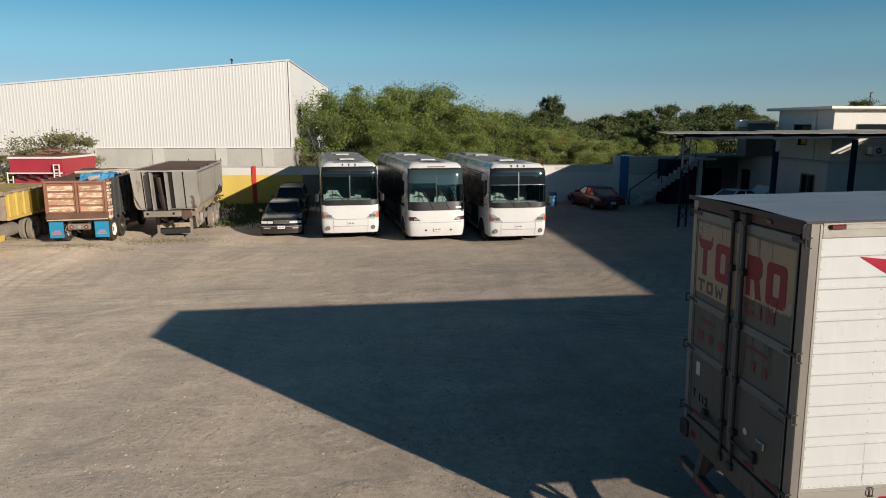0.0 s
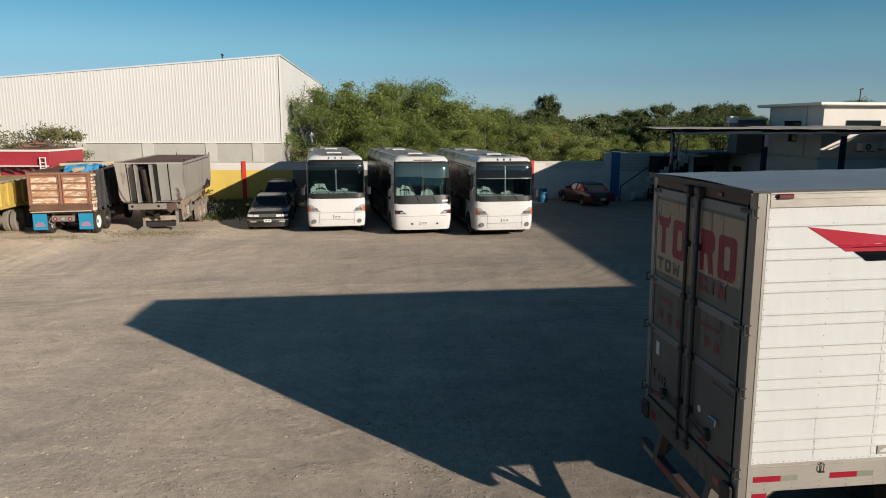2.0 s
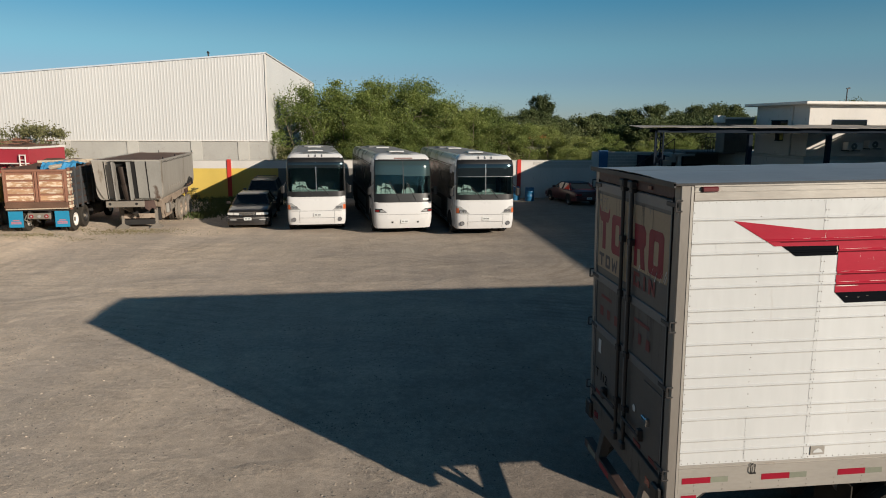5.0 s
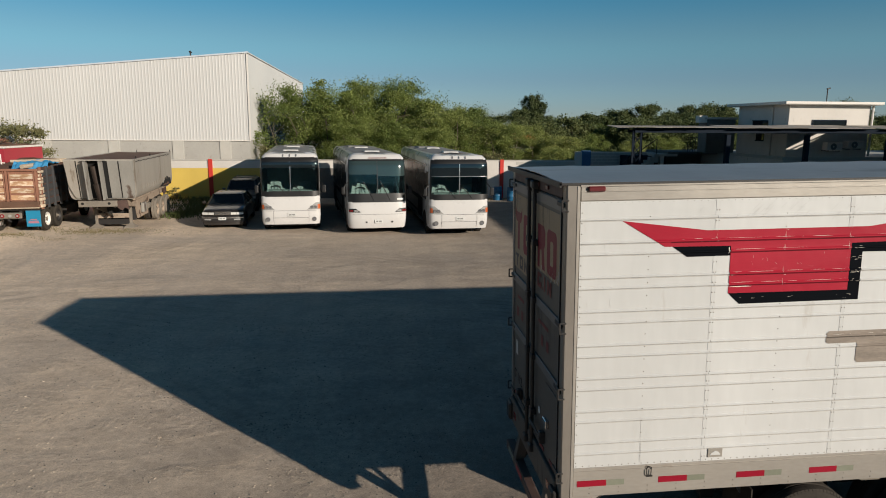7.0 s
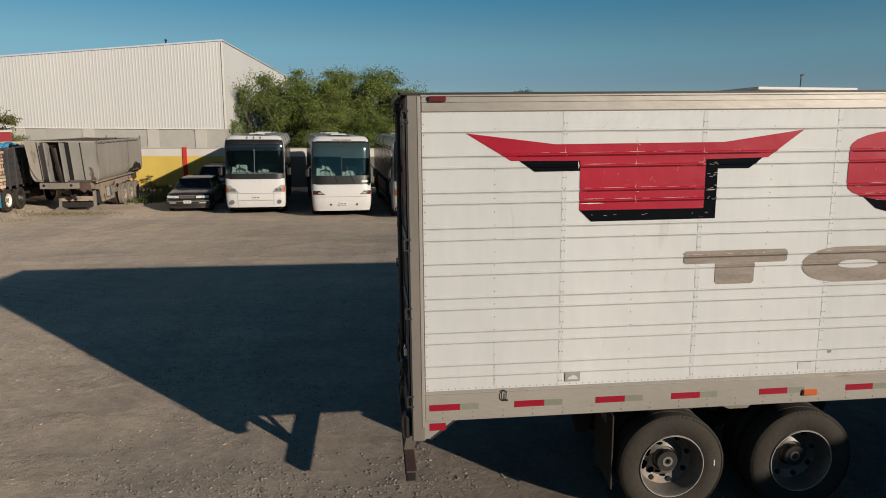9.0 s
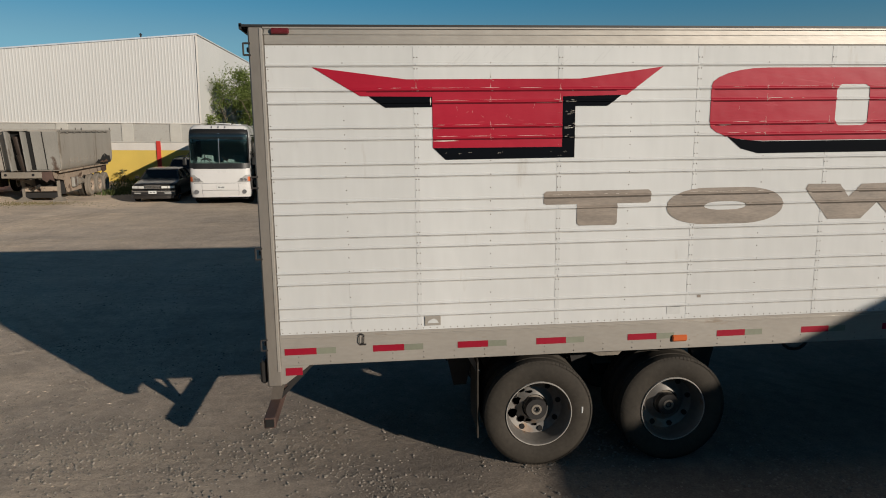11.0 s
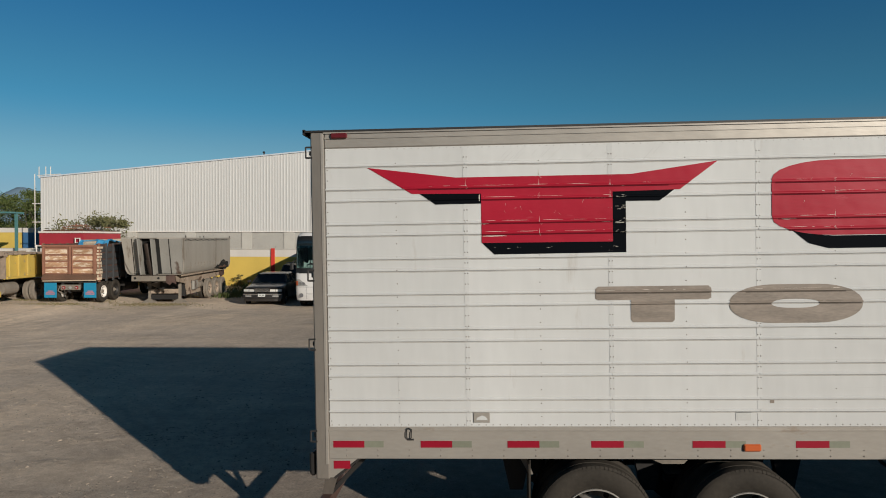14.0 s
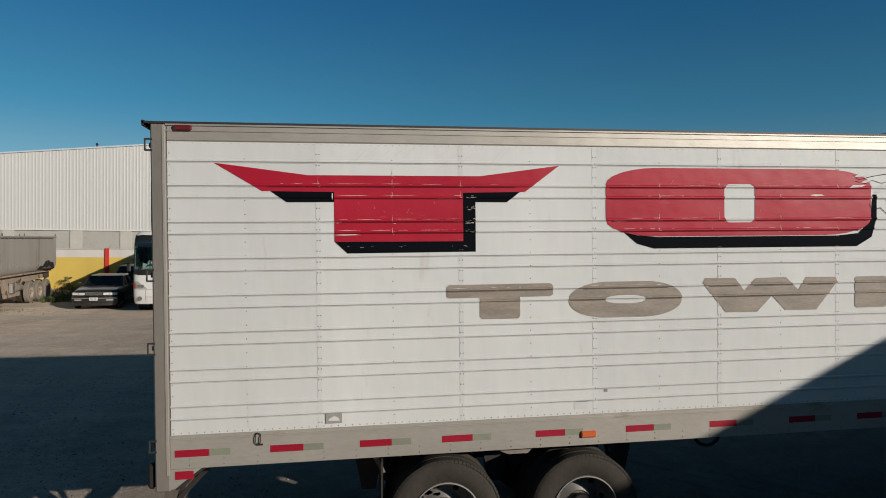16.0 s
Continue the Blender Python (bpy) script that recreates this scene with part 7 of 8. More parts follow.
PALE_WOOD_GREY = mat("dusty_pale_paint", (0.36, 0.34, 0.30), 0.7, var=0.25, scale=3, bump=0.1)
SLATE = mat("dark_slate_flank", (0.05, 0.052, 0.055), 0.7, var=0.25, scale=2, bump=0.1)
PALE_WOOD = mat("splintered_pale_wood", (0.52, 0.42, 0.31), 0.85, var=0.25, scale=3, bump=0.2, each=0.2)


CHASSIS = mat("black_greasy_chassis", (0.022, 0.020, 0.019), 0.7, var=0.3, scale=3, bump=0.1, spot=(0.05, 0.04, 0.03), spot_at=0.62)
FLAP_INK = mat("faded_pink_flap_print", (0.42, 0.16, 0.20), 0.7, var=0.2, bump=0.0)


# ---- the lorry with a boarded tailgate ----
def board_lorry():
    t = thing("tipper_lorry", pose(-11.60, 28.98, 0.30, 0, 0, 4) @ Matrix.Diagonal((0.95, 0.95, 0.93, 1)), "old tipper lorry with worn brown boarded tailgate and blue mudflaps", "truck")
    z0, z1 = 1.12, 2.78
    tg = part("tailgate", boxes((-1.26, 1.26, 0.0, 0.05, z0, z1)), RUST_FRAME, t, "worn brown tailgate")
    for x0, x1 in ((-1.22, -0.02), (0.06, 1.14)):
        for k in range(4):
            za = z0 + 0.30 + k * 0.305
            part("board", boxes((x0 + 0.06, x1 - 0.06, -0.03, 0.0, za + 0.01, za + 0.235), bevel=0.016), WOOD, tg)
    for x in (-1.26, -0.02, 1.14):
        part("upright", boxes((x, x + 0.09, -0.075, 0.0, z0 + 0.04, z1), bevel=0.01), RUST_FRAME, tg)
    for z in (z0, z1 - 0.09):
        part("rail", boxes((-1.28, 1.28, -0.085, 0.0, z, z + 0.10), bevel=0.01), RUST_FRAME, tg)
    for x0, x1 in ((-1.17, -0.05), (0.10, 1.12)):   # an inner frame round each panel
        for xa in (x0, x1 - 0.05):
            part("panel_frame", boxes((xa, xa + 0.05, -0.05, 0.0, z0 + 0.27, z1 - 0.09), bevel=0.008), RUST_FRAME, tg)
    part("sill", boxes((-1.24, 1.24, -0.11, -0.01, z0 - 0.02, z0 + 0.26), bevel=0.02), RUST_STEEL, tg)
    # side boards, seen end-on and along the near flank
    for s in (-1, 1):
        x = s * 1.26
        fl = part("side_wall", boxes((min(x, x - s * 0.06), max(x, x - s * 0.06), 0.06, 4.6, z0, z1 + 0.05)), RUST_DARK, t)
        for k in range(7):
            part("stake", boxes((x - 0.05 + s * 0.03, x + 0.05 + s * 0.03, 0.1 + 0.7 * k, 0.16 + 0.7 * k, z0 - 0.1, z1 + 0.08)), SLATE if s > 0 and k else RUST_FRAME, fl)
        for k in range(5):
            part("plank", boxes((min(x, x + s * 0.03), max(x, x + s * 0.03), 0.40, 4.6, z0 + 0.05 + 0.32 * k, z0 + 0.29 + 0.32 * k), bevel=0.008), SLATE if s > 0 else WOOD, fl)
    rg = random.Random(40)
    for k in range(11):              # splintered plank ends at the tailgate's corner
        z = z0 - 0.02 + 0.15 * k
        part("plank_end", boxes((1.24 + rg.uniform(0, 0.03), 1.30 + rg.uniform(0, 0.05), rg.uniform(-0.06, 0.0), rg.uniform(0.25, 0.42), z, z + rg.uniform(0.09, 0.14)), bevel=0.01), PALE_WOOD, t)
    part("bed_floor", boxes((-1.24, 1.24, 0.06, 4.6, z0, z0 + 0.1)), RUST_STEEL, t)
    part("load", sheet([[(-1.18 + 0.295 * i, 0.08 + 0.56 * j, z1 - 0.16 + 0.10 * noise.noise(Vector((i * 0.7, j * 0.8, 3))) + 0.05 * j) for i in range(9)] for j in range(9)], 0.3, (0, 0, -1)), RUST_STEEL, t, "rusty brown scrap load")
    part("cab_guard", boxes((-1.25, 1.25, 4.55, 4.65, z0, 3.0)), RUST_FRAME, t)
    part("cab", boxes((-1.15, 1.15, 4.9, 6.6, 0.8, 2.9), bevel=0.12, seg=2), WHITE_TRIM, t)
    part("rolled_cover", rods(((0.5, 0.4, 2.85), (1.25, 4.3, 2.95), 0.10), ((-0.2, 2.2, 2.92), (1.3, 2.4, 3.0), 0.09), ((-1.0, 3.0, 2.95), (1.3, 3.3, 3.02), 0.07), n=8), PALE_WOOD, t, "pale rolled cover poles")
    # blue sheet thrown over the load
    rows = [[(-0.15 + 1.45 * i / 12, 0.9 + 1.6 * j / 8, 2.97 + 0.16 * noise.noise(Vector((i * 0.55, j * 0.7, 2))) - (0.30 if j == 0 else 0.04 if j == 1 else 0) + 0.02 * i / 12) for i in range(13)] for j in range(9)]
    part("tarpaulin", sheet(rows, 0.015, (0, 0, -1)), TARP, t, "crumpled blue tarpaulin")
    # rear end
    part("rear_frame", boxes((-1.2, 1.2, 0.02, 0.14, 0.98, 1.11), (-0.45, -0.35, 0.1, 6.0, 0.72, 1.0), (0.35, 0.45, 0.1, 6.0, 0.72, 1.0)), CHASSIS, t)
    part("rear_pole", rods(((-1.22, -0.10, 1.06), (1.24, -0.10, 1.10), 0.028), n=8), PALE_WOOD, t, "pale bent pole under the tailgate")
    part("rear_bar", boxes((-0.46, 0.46, 0.0, 0.10, 0.62, 0.88), bevel=0.02), DUST_STEEL, t)
    part("tow_hook", rods(((-0.05, -0.06, 0.56), (-0.05, 0.05, 0.62), 0.04), ((-0.05, -0.06, 0.56), (0.08, -0.08, 0.50), 0.035), n=8), CHASSIS, t)
    part("brake_hose", rods(((-0.5, 0.05, 0.80), (-0.62, 0.1, 0.58), 0.025), ((-0.62, 0.1, 0.58), (-0.42, 0.2, 0.44), 0.025), n=6), DUST_STEEL, t)
    part("under_frame", boxes((-0.75, 0.75, 0.9, 5.2, 0.46, 0.98), bevel=0.05), CHASSIS, t, "black greasy axle and frame underneath")
    part("fuel_tank", rods(((1.02, 2.7, 0.66), (1.02, 3.9, 0.66), 0.30), n=18), CHASSIS, t, "black cylindrical fuel tank")
    part("battery_box", boxes((0.72, 1.20, 4.05, 4.6, 0.36, 1.0), bevel=0.03), CHASSIS, t)
    part("air_tank", rods(((-1.0, 2.8, 0.66), (-1.0, 3.8, 0.66), 0.26), n=14), CHASSIS, t)
    for x in (-0.30, 0.30):
        tl = part("tail_lamp", lathe([(0, -0.02), (0.05, -0.02), (0.085, -0.005), (0.09, 0.03), (0, 0.03)], 16), LAMP_RED, t, m=pose(x, -0.01, 0.74))
        part("lamp_centre", lathe([(0, -0.03), (0.035, -0.03), (0.045, -0.018), (0, -0.018)], 12), LAMP_CLEAR, tl)
    part("centre_lamp", lathe([(0, -0.02), (0.06, -0.02), (0.075, 0.02), (0, 0.02)], 14), LAMP_CLEAR, t, m=pose(0, -0.01, 0.74))
    for s in (-1, 1):
        f = part("mudflap", boxes((s * 0.92 - 0.29, s * 0.92 + 0.29, 0.0, 0.02, 0.26, 0.98), bevel=0.005), BLUE_FLAP, t, "bright blue mudflap")
        for x0, x1, z in ((-0.12, 0.14, 0.55), (-0.20, 0.20, 0.475), (-0.21, 0.21, 0.41)):
            part("flap_bar", boxes((s * 0.92 + x0, s * 0.92 + x1, -0.004, 0.0, z, z + 0.045)), FLAP_INK, f)
        part("flap_trim", boxes((s * 0.92 - 0.29, s * 0.92 + 0.29, -0.02, 0.03, 0.975, 1.01)), CHASSIS, f)
        for y in (0.75, 2.0):
            for x in (1.10, 0.78):
                wh = wheel(t, 0, 0, 0, 0.51, 0.25, 0.29, 0.09, WHITE_TRIM if y < 1 else DARK_STEEL, n=28)
                wh.matrix_basis = pose(s * x, y, 0.51, 0, 0, 90 if s > 0 else -90)
        wh = wheel(t, 0, 0, 0, 0.51, 0.25, 0.29, 0.03, WHITE_TRIM, n=28)
        wh.matrix_basis = pose(s * 1.05, 5.8, 0.51, 0, 0, 90 if s > 0 else -90)
    return t


board_lorry()


# ---- the red trailer ----
def red_trailer():
    t = thing("red_trailer", pose(-16.25, 35.7, 0.12, 0, 0, -4), "red tipper trailer body with pale top rail and white ladder", "trailer")
    z0, z1 = 1.45, 3.44
    part("tub", boxes((-1.30, 1.30, 0.0, 3.4, z0 + 1.22, z1 - 0.10), (-1.26, 1.26, 0.25, 3.3, z0, z0 + 1.22)), RED_TUB, t)
    part("top_rail", boxes((-1.35, 1.35, -0.06, 3.45, z1 - 0.10, z1), bevel=0.015), WHITE_TRIM, t)
    part("front_ledge", boxes((-1.34, 1.30, -0.16, 0.0, z0 + 1.16, z0 + 1.22), bevel=0.01), WHITE_TRIM, t)
    part("load", sheet([[(-1.15 + 2.3 * i / 8, 0.1 + 3.1 * j / 6, z1 + 0.06 + 0.16 * noise.noise(Vector((i * 0.6, j * 0.6, 7)))) for i in range(9)] for j in range(7)], 0.1, (0, 0, -1)), RUST_STEEL, t, "brown scrap load")
    rg = random.Random(14)
    sc = bmesh.new()
    for k in range(38):
        x, y, z = rg.uniform(-0.3, 1.1), rg.uniform(0.3, 2.6), z1 + rg.uniform(0.05, 0.38)
        rod(sc, (x, y, z), (x + rg.uniform(-0.7, 0.5), y + rg.uniform(-0.4, 0.4), z + rg.uniform(-0.12, 0.12)), rg.choice((0.012, 0.018, 0.025)), n=5)
    tagged(part("scrap_iron", sc, RUST_FRAME, t, "tangle of rusty scrap rods"), kind="stuff")
    part("ladder", rods(((0.95, -0.18, 1.9), (0.95, -0.18, 3.08), 0.03), ((1.22, -0.18, 1.9), (1.22, -0.18, 3.08), 0.03), *[((0.95, -0.18, z), (1.22, -0.18, z), 0.025) for z in (2.0, 2.27, 2.54, 2.81, 3.05)], n=6), WHITE_TRIM, t, "white ladder")
    part("front_steps", rods(((-1.36, -0.15, 1.3), (-1.36, -0.15, 2.7), 0.03), ((-1.10, -0.15, 1.3), (-1.10, -0.15, 2.5), 0.03), *[((-1.36, -0.15, z), (-1.10, -0.15, z), 0.025) for z in (1.4, 1.7, 2.0, 2.3)], n=6), WHITE_TRIM, t)
    bm = bmesh.new()
    for x in (-0.9, -0.3, 0.4):
        rod(bm, (x, -0.12, 2.58), (x + 0.30, 0.22, 2.25), 0.045, n=6)
    part("brace_bars", bm, DARK_STEEL, t)
    part("chassis", boxes((-0.5, 0.5, 0.1, 3.4, 0.7, z0)), DARK_STEEL, t)
    for s in (-1, 1):
        for y in (1.9, 2.9):
            wh = wheel(t, 0, 0, 0, 0.5, 0.25, 0.29, 0.05, n=24)
            wh.matrix_basis = pose(s * 1.05, y, 0.5, 0, 0, 90 if s > 0 else -90)
        part("leg", boxes((s * 0.6 - 0.06, s * 0.6 + 0.06, 0.5, 0.62, 0.0, 0.9)), DARK_STEEL, t)
    return t


red_trailer()


# ---- the yellow tipper at the yard's edge ----
def yellow_tipper():
    t = thing("yellow_tipper", pose(-15.05, 27.1, 0.26, 0, 0, 2) @ Matrix.Diagonal((0.96, 0.96, 0.96, 1)), "dusty yellow tipper lorry with sandy cab shield, facing the yard", "truck")
    z0, z1 = 1.20, 2.32
    part("tub", boxes((-1.2, 1.2, 1.0, 6.2, z0, z1), bevel=0.03), YELLOW_TUB, t, "dusty yellow tub")
    for s in (-1, 1):
        for i in range(8):
            part("rib", boxes((min(s * 1.2, s * 1.29), max(s * 1.2, s * 1.29), 1.15 + 0.66 * i, 1.32 + 0.66 * i, z0 + 0.06, z1 - 0.02), bevel=0.015), YELLOW_TUB, t)
        part("side_rail", boxes((min(s * 1.2, s * 1.30), max(s * 1.2, s * 1.30), 1.0, 6.2, z0 - 0.02, z0 + 0.10), bevel=0.015), YELLOW_TUB, t)
        part("top_rail", boxes((min(s * 1.16, s * 1.30), max(s * 1.16, s * 1.30), 0.9, 6.2, z1 - 0.04, z1 + 0.07), bevel=0.015), SAND_STEEL, t)
        for y in (3.5, 4.75):
            for x in (1.08, 0.76):
                wh = wheel(t, 0, 0, 0, 0.52, 0.26, 0.29, 0.10, SAND_STEEL, n=28, rub=DUST_STEEL)
                wh.matrix_basis = pose(s * x, y, 0.52, 0, 0, 90 if s > 0 else -90)
        wh = wheel(t, 0, 0, 0, 0.52, 0.27, 0.29, 0.02, SAND_STEEL, n=28)
        wh.matrix_basis = pose(s * 1.06, -1.05, 0.52, 0, 0, 90 if s > 0 else -90)
        part("fender", prism([(-1.05 + 0.72 * math.cos(a), 0.50 + 0.66 * math.sin(a)) for a in [math.pi * i / 8 for i in range(9)]], "x", min(s * 0.85, s * 1.2), max(s * 0.85, s * 1.2)), SAND_STEEL, t)
        part("side_step", boxes((min(s * 0.8, s * 1.2), max(s * 0.8, s * 1.2), -0.25, 0.7, 0.40, 0.66), bevel=0.02), YELLOW_TUB, t)
        part("fuel_tank", rods(((s * 0.95, 0.9, 0.75), (s * 0.95, 1.9, 0.75), 0.28), n=16), DUST_STEEL, t)
        dr = part("cab_door", boxes((min(s * 0.98, s * 1.04), max(s * 0.98, s * 1.04), -0.3, 0.6, 0.9, 2.05), bevel=0.02), PALE_WOOD_GREY, t, "pale grey cab door")
        part("door_window", boxes((min(s * 1.035, s * 1.05), max(s * 1.035, s * 1.05), -0.2, 0.5, 1.5, 1.98)), DARK_GLASS, dr)
        part("mirror", boxes((s * 1.25 - 0.06, s * 1.25 + 0.06, -0.4, -0.34, 1.5, 1.95), bevel=0.01), DARK_STEEL, t)
    part("cab_shield", prism([(-0.7, z1 + 0.10), (-0.5, z1 + 0.02), (1.02, z1 - 0.12), (1.02, z1 + 0.07), (-0.5, z1 + 0.16)], "x", -1.28, 1.28), SAND_STEEL, t, "sandy weathered cab shield")
    part("tub_front", boxes((-1.22, 1.22, 0.9, 1.0, z0, z1 + 0.05)), SAND_STEEL, t)
    part("cab", boxes((-1.0, 1.0, -0.35, 0.75, 0.85, 2.12), bevel=0.06), SAND_STEEL, t)
    part("windscreen", boxes((-0.85, 0.85, -0.365, -0.351, 1.5, 2.0)), DARK_GLASS, t)
    part("bonnet", boxes((-0.62, 0.62, -1.6, -0.3, 0.8, 1.5), bevel=0.08, seg=2), YELLOW_TUB, t)
    part("bumper", boxes((-1.2, 1.2, -1.85, -1.65, 0.45, 0.72), bevel=0.03), DUST_STEEL, t)
    part("chassis", boxes((-0.45, 0.45, -1.6, 6.2, 0.7, 1.0)), DARK_STEEL, t)
    part("load_heap", sheet([[(-1.1 + 2.2 * i / 8, 1.1 + 5.0 * j / 6, z1 - 0.02 + 0.1 * noise.noise(Vector((i * 0.6, j * 0.6, 17)))) for i in range(9)] for j in range(7)], 0.1, (0, 0, -1)), SAND_STEEL, t)
    return t


yellow_tipper()

# ---- small yard things ----
def drum(x, y, label="blue plastic drum standing by the wall"):
    d = thing("drum", pose(x, y, 0), label, "drum", "blue drums")
    bm = lathe([(0, 0), (0.28, 0), (0.29, 0.03), (0.285, 0.28), (0.30, 0.30), (0.30, 0.33), (0.285, 0.35), (0.285, 0.58), (0.30, 0.60), (0.30, 0.63), (0.285, 0.65), (0.28, 0.86), (0.26, 0.88), (0, 0.87)], 20)
    bmesh.ops.rotate(bm, verts=bm.verts[:], matrix=Matrix.Rotation(radians(90), 3, "X"))
    part("barrel", bm, DRUM_BLUE, d, smooth=True)
    part("bung", rods(((0.12, 0, 0.87), (0.12, 0, 0.90), 0.04)), DARK_STEEL, d)
    return d


drum(10.95, 43.2, "dark blue plastic drum standing by the red wall post")
drum(11.75, 42.6)
# ---- trees and scrub ----
def leaf_mesh(name, seed, clumps, per, size, spread, height, material, low=0.15):
    """A crown of many small leaf blades in uneven clumps."""
    rng = np.random.default_rng(seed)
    vs, fs = [], []
    for k in range(clumps):
        a, r = rng.uniform(0, 2 * math.pi), spread * math.sqrt(rng.uniform(0, 1))
        u = rng.uniform(low, 1.0)
        lim = math.sqrt(max(0.06, 1 - ((u - 0.5) / 0.56) ** 2))
        c = np.array((math.cos(a) * r * lim, math.sin(a) * r * lim, height * u))
        cr = rng.uniform(0.35, 0.8) * spread * 0.30
        p = c + rng.normal(0, 1, (per, 3)) * np.array((cr, cr, cr * 0.6)) * 0.62
        p[:, 2] = np.maximum(p[:, 2], 0.05)
        d = rng.normal(0, 1, (per, 3))
        d /= np.linalg.norm(d, axis=1)[:, None]
        e = np.cross(d, rng.normal(0, 1, (per, 3)))
        e /= np.linalg.norm(e, axis=1)[:, None]
        s = size * rng.uniform(0.6, 1.3, (per, 1))
        q = np.stack((p - d * s, p + e * s * 0.38, p + d * s, p - e * s * 0.38), 1).reshape(-1, 3)
        i0 = len(vs)
        vs.extend(map(tuple, q.tolist()))
        fs.extend((i0 + 4 * i, i0 + 4 * i + 1, i0 + 4 * i + 2, i0 + 4 * i + 3) for i in range(per))
    me = bpy.data.meshes.new(name)
    me.from_pydata(vs, [], fs)
    me.materials.append(material)
    return me


def trunk_bm(seed, height, spread, r):
    rng = random.Random(seed)
    bm = bmesh.new()
    n = 4 if height > 4 else 5
    for k in range(n):
        a = 2 * math.pi * k / n + rng.uniform(-0.4, 0.4)
        p = Vector((0.12 * math.cos(a), 0.12 * math.sin(a), -0.05))
        rad = r * rng.uniform(0.6, 1.0)
        d = Vector((math.cos(a) * 0.35, math.sin(a) * 0.35, 1)).normalized()
        for s in range(5):
            q = p + d * (height * 0.165)
            rod(bm, p, q, rad, rad * 0.72, n=6, caps=False)
            if s > 0:
                for b in range(2):
                    e = Vector((rng.uniform(-1, 1), rng.uniform(-1, 1), rng.uniform(0.1, 0.8))).normalized()
                    rod(bm, q, q + e * spread * 0.34, rad * 0.42, rad * 0.12, n=5, caps=False)
            p, rad = q, rad * 0.72
            d = (d + Vector((rng.uniform(-0.3, 0.3), rng.uniform(-0.3, 0.3), 0.1))).normalized()
    return bm


def make_tree(name, label, seed, height, spread, clumps, per, size, material, r=0.12, low=0.15):
    t = thing(name, pose(0, 0, 0), label, "tree", label)
    part("trunk", trunk_bm(seed, height, spread, r), BARK, t)
    o = new("crown", leaf_mesh("crown", seed, clumps, per, size, spread, height, material, low))
    o.parent = t
    return t


mesq = [make_tree("mesquite_tree", "feathery green mesquite tree behind the wall", 11 + i, 6.4, 2.9, 90, 320, 0.072, LEAF_A, low=0.04) for i in range(3)]
dark = [make_tree("dark_tree", "dense dark green tree in the scrub", 31 + i, 6.5, 3.3, 74, 200, 0.10, LEAF_B, low=0.06) for i in range(2)]
dry = make_tree("thorn_bush", "brownish thorn bush among the scrub", 51, 4.6, 2.4, 34, 120, 0.10, LEAF_C, low=0.05)
deep = [make_tree("shade_tree", "dense deep green tree on the skyline", 61 + i, 6.5, 3.3, 90, 300, 0.13, LEAF_D, r=0.18, low=0.10) for i in range(2)]
rng = random.Random(12)
TREES = []


def place(src, x, y, s, wide=1.0):
    m = pose(x, y, 0, rng.uniform(-4, 4), rng.uniform(-4, 4), rng.uniform(0, 360)) @ Matrix.Diagonal((s * wide * rng.uniform(0.92, 1.1), s * wide * rng.uniform(0.92, 1.1), s, 1))
    if src not in TREES:
        TREES.append(src)
        src.matrix_basis = m
        return src
    o = copy_thing(src, Matrix())
    o.matrix_basis = m
    return o


# first row close behind the wall, tallest beside the warehouse
for x, y, s in ((-2.2, 50.5, 1.12), (0.6, 51.5, 1.20), (3.2, 50.6, 1.16), (5.6, 52.2, 1.20), (8.0, 50.5, 0.98), (10.2, 52.0, 0.92), (12.4, 50.8, 0.74), (14.8, 52.5, 0.74), (17.2, 51.0, 0.62), (20.0, 52.5, 0.62), (23.0, 51.5, 0.55), (26.5, 54.0, 0.6)):
    place(mesq[rng.randrange(3)], x, y, s)
for x, y, s in ((-3.6, 47.6, 0.72), (1.6, 48.0, 0.8), (4.6, 47.8, 0.75), (7.0, 48.2, 0.7), (11.4, 48.0, 0.62), (15.8, 47.8, 0.5), (18.6, 48.4, 0.5)):
    place(rng.choice((mesq[0], mesq[1], dry)), x, y, s)
# deeper rows
for i in range(26):
    x = -2 + i * 2.1 + rng.uniform(-0.8, 0.8)
    place(rng.choice((mesq[1], mesq[2], dark[0], dark[1], dark[0])) if x < 11 else rng.choice((deep[0], deep[1], dark[0])), x, 57 + rng.uniform(-2, 3), rng.uniform(0.86, 1.06) * (1.08 if x < 8 else 0.80))
for i in range(24):
    x = 4 + i * 3.0 + rng.uniform(-1, 1)
    place(rng.choice((deep[0], deep[1], dark[1], mesq[0])), x, 70 + rng.uniform(-4, 5), rng.uniform(0.66, 0.86))
for i in range(26):
    x = 10 + i * 4.4 + rng.uniform(-1.5, 1.5)
    place(rng.choice((deep[0], deep[1])), x, 96 + rng.uniform(-8, 8), rng.uniform(0.92, 1.06))
# taller single trees on the skyline
for x, y, s in ((28.6, 110.0, 1.41), (41.0, 98.0, 1.12), (44.0, 99.0, 1.15), (51.0, 100.0, 1.17), (55.0, 101.0, 1.20), (72.0, 96.0, 1.25)):
    place(deep[rng.randrange(2)], x, y, s, 0.55 if s > 1.4 else 0.9)
# beside the warehouse's far end and over the red trailer
for x, y, s in ((-26.5, 60, 1.15), (-30, 62, 1.2), (-34, 60, 1.1), (-38, 66, 1.2), (-43, 62, 1.15), (-28.5, 70, 1.3), (-48, 70, 1.3)):
    place(dark[rng.randrange(2)], x, y, s)
for x, y, s in ((-20.6, 42.6, 0.60), (-19.0, 43.0, 0.82), (-17.9, 42.6, 0.80), (-17.0, 42.8, 0.60)):
    place(dry, x, y, s * 1.25)
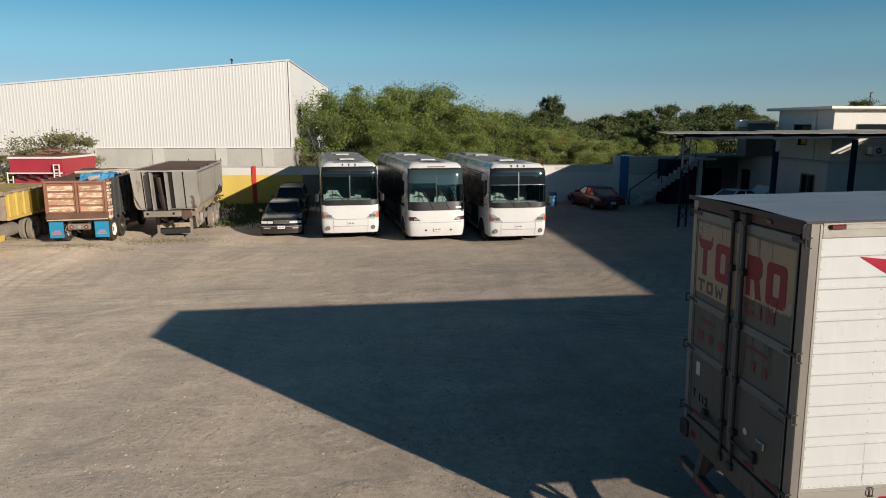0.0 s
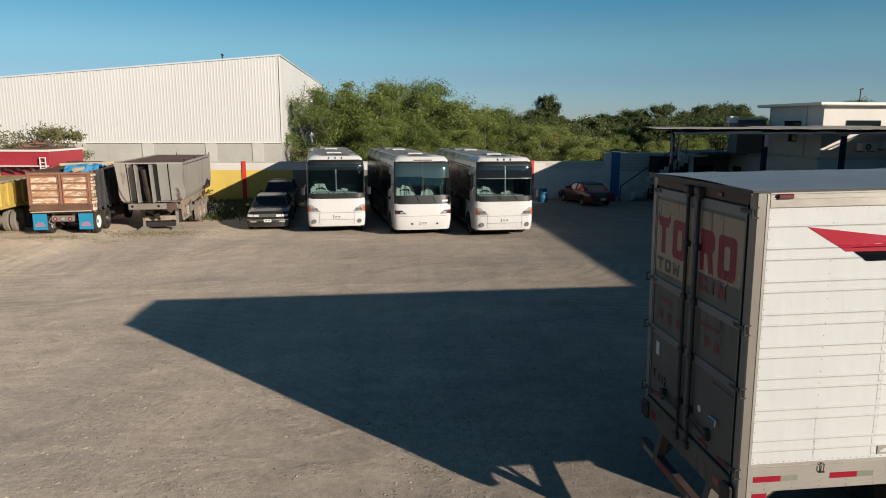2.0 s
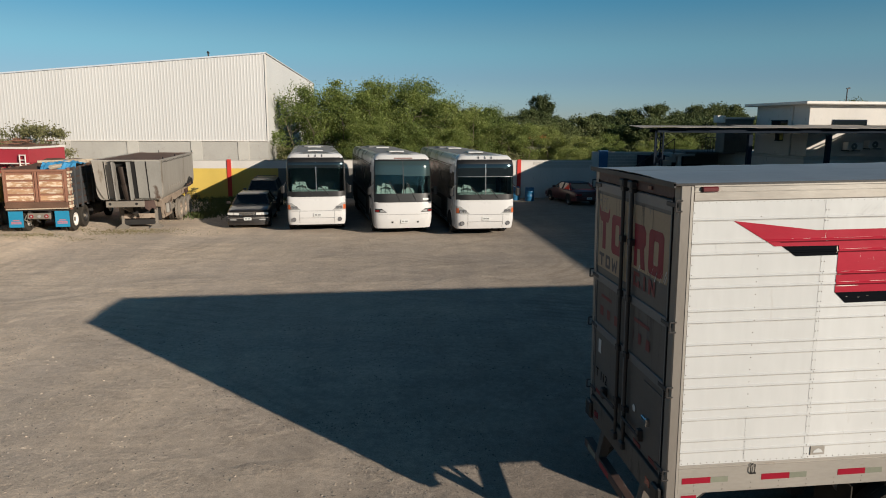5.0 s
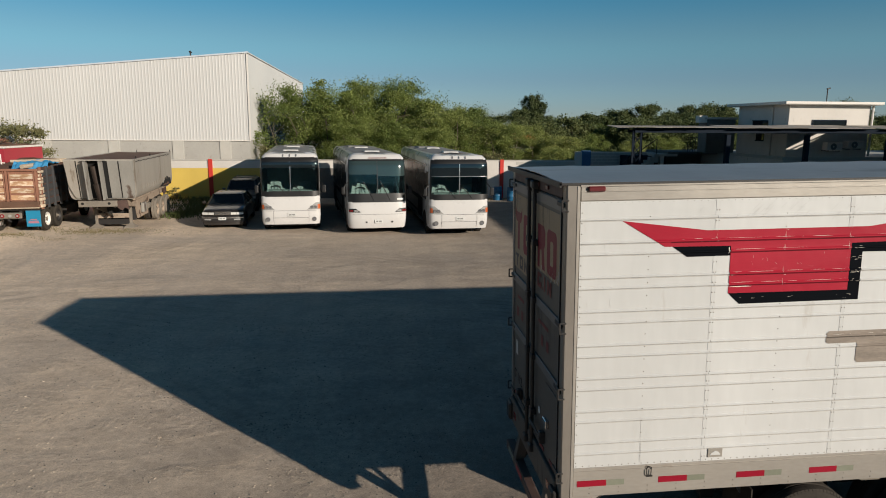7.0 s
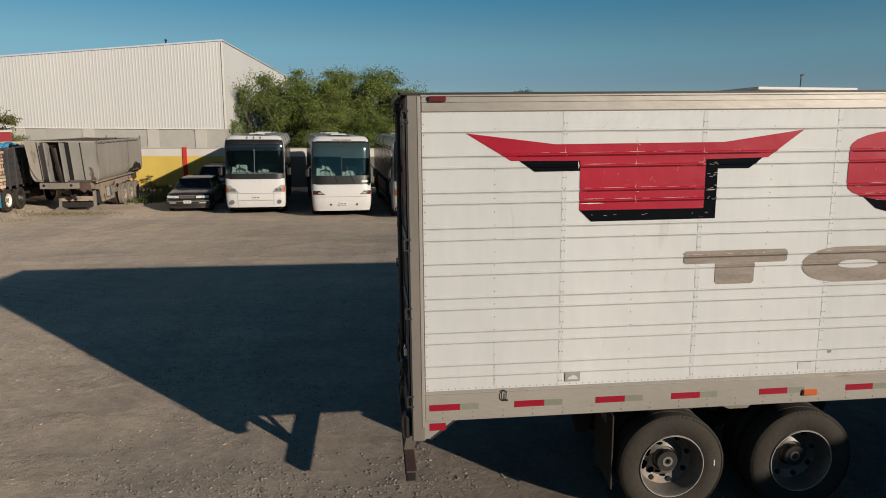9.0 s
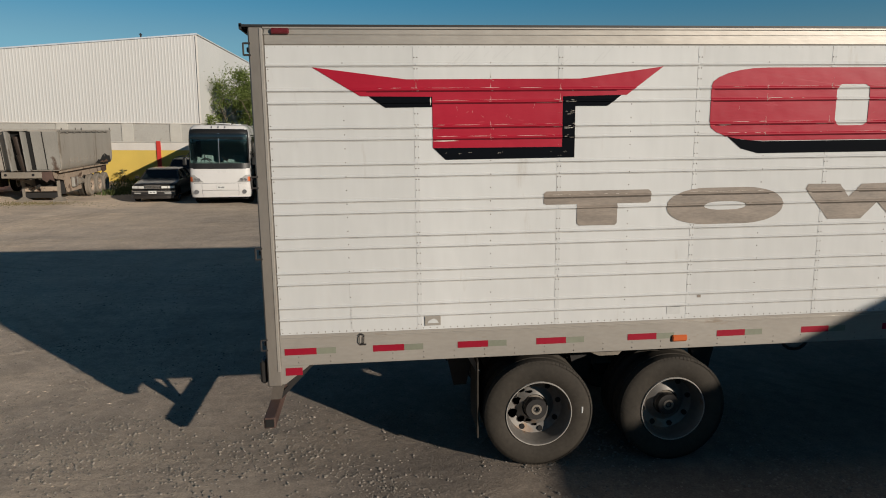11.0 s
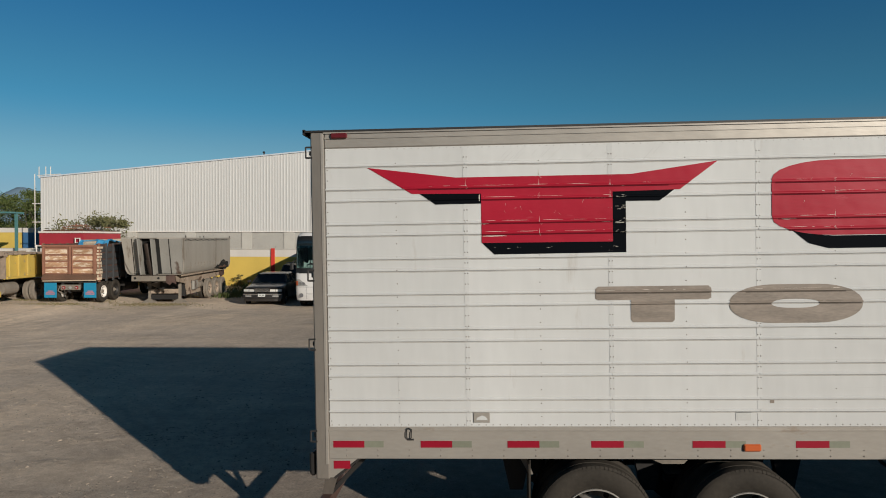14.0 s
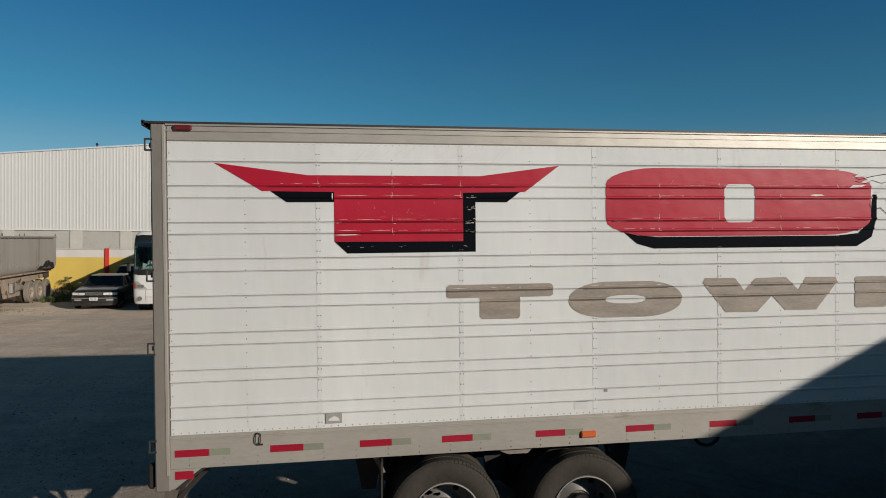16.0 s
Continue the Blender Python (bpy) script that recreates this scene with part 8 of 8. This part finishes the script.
place(dry, -9.3, 44.05, 0.17)
for i in range(40):
    x = -160 + i * 10.5 + rng.uniform(-3, 3)
    place(dark[i % 2], x, 150 + rng.uniform(-15, 25), rng.uniform(0.9, 1.15))


def weeds(name, label, seed, spots, material, lo, hi, wide=0.012):
    """Blades in clumps: each spot is (x, y, spread x, spread y, how many)."""
    rng = np.random.default_rng(seed)
    vs, fs = [], []
    for cx, cy, sx, sy, many in spots:
        for k in range(many):
            x, y = cx + rng.normal(0, sx * 0.5), cy + rng.normal(0, sy * 0.5)
            if y > 44.5:
                continue
            h, a = rng.uniform(lo, hi), rng.uniform(0, 6.28)
            dx, dy = math.cos(a), math.sin(a)
            g = lie(x, y)
            i = len(vs)
            vs += [(x - dy * wide, y + dx * wide, g), (x + dy * wide, y - dx * wide, g), (x + dx * h * 0.6, y + dy * h * 0.6, g + h)]
            fs.append((i, i + 1, i + 2))
    me = bpy.data.meshes.new(name)
    me.from_pydata(vs, [], fs)
    me.materials.append(material)
    return tagged(new(name, me), label, "weeds", kind="stuff")


weeds("dry_weeds", "dry yellow-green weeds along the yard's edge", 5, [(-9.0, 30.3, 3.0, 0.9, 1500), (-11.5, 28.4, 2.4, 0.5, 700), (-14.5, 30.2, 1.4, 0.5, 500), (10.2, 43.7, 3.0, 0.4, 500)], GRASS, 0.02, 0.07)
weeds("green_weeds", "dark green weeds in the shade by the yard wall", 6, [(-6.4, 43.7, 2.6, 0.9, 2200), (-6.3, 41.5, 2.2, 2.2, 2200), (-5.9, 38.5, 1.4, 2.4, 1500), (-7.0, 36.6, 0.8, 1.6, 700)], LEAF_D, 0.06, 0.30, 0.03)

# ---- far left: shelter, painted wall, hill ----
def far_shelter():
    s = thing("far_shelter", pose(-25.1, 44.0, 0), "small shelter with a thin teal roof on teal steel posts", "shelter")
    part("roof", boxes((-9, 0.46, -0.6, 0.8, 4.82, 4.94), bevel=0.02), TEAL_STEEL, s)
    for x in (-6.5, 0.33):
        part("post", boxes((x, x + 0.15, 0, 0.15, 0, 4.82)), TEAL_STEEL, s)
    return s


far_shelter()


def far_wall():
    w = thing("painted_wall", pose(-46, 50, 0), "far yellow and white wall with a blue panel", "wall")
    part("yellow", boxes((0, 19.0, 0, 0.2, 0, 3.6)), YELLOW_WALL, w)
    part("white_band", boxes((0, 19.0, -0.01, 0.2, 3.6, 3.95)), WHITE_WALL, w)
    part("blue_panel", boxes((17.6, 18.9, -0.03, -0.014, 0, 3.6)), BLUE_WALL, w)
    return w


far_wall()


def hill():
    bm = bmesh.new()
    n, m = 60, 14
    g = []
    for j in range(m):
        row = []
        for i in range(n):
            x, y = -1500 + 1000 * i / (n - 1), 1400 + 300 * j / (m - 1)
            e = math.exp(-((x + 1060) / 75) ** 2) * 62 + math.exp(-((x + 1190) / 130) ** 2) * 52 + math.exp(-((x + 960) / 130) ** 2) * 30
            k = math.sin(math.pi * j / (m - 1))
            row.append(bm.verts.new((x, y, -4 + 1.28 * e * k + 9 * noise.noise(Vector((x * 0.02, y * 0.02, 0))) * k)))
        g.append(row)
    for a, b in zip(g, g[1:]):
        for i in range(n - 1):
            bm.faces.new((a[i], a[i + 1], b[i + 1], b[i]))
    return tagged(part("backdrop_hill", bm, HILL, smooth=True), "hazy blue hill on the horizon", "hill", kind="structure")


hill()
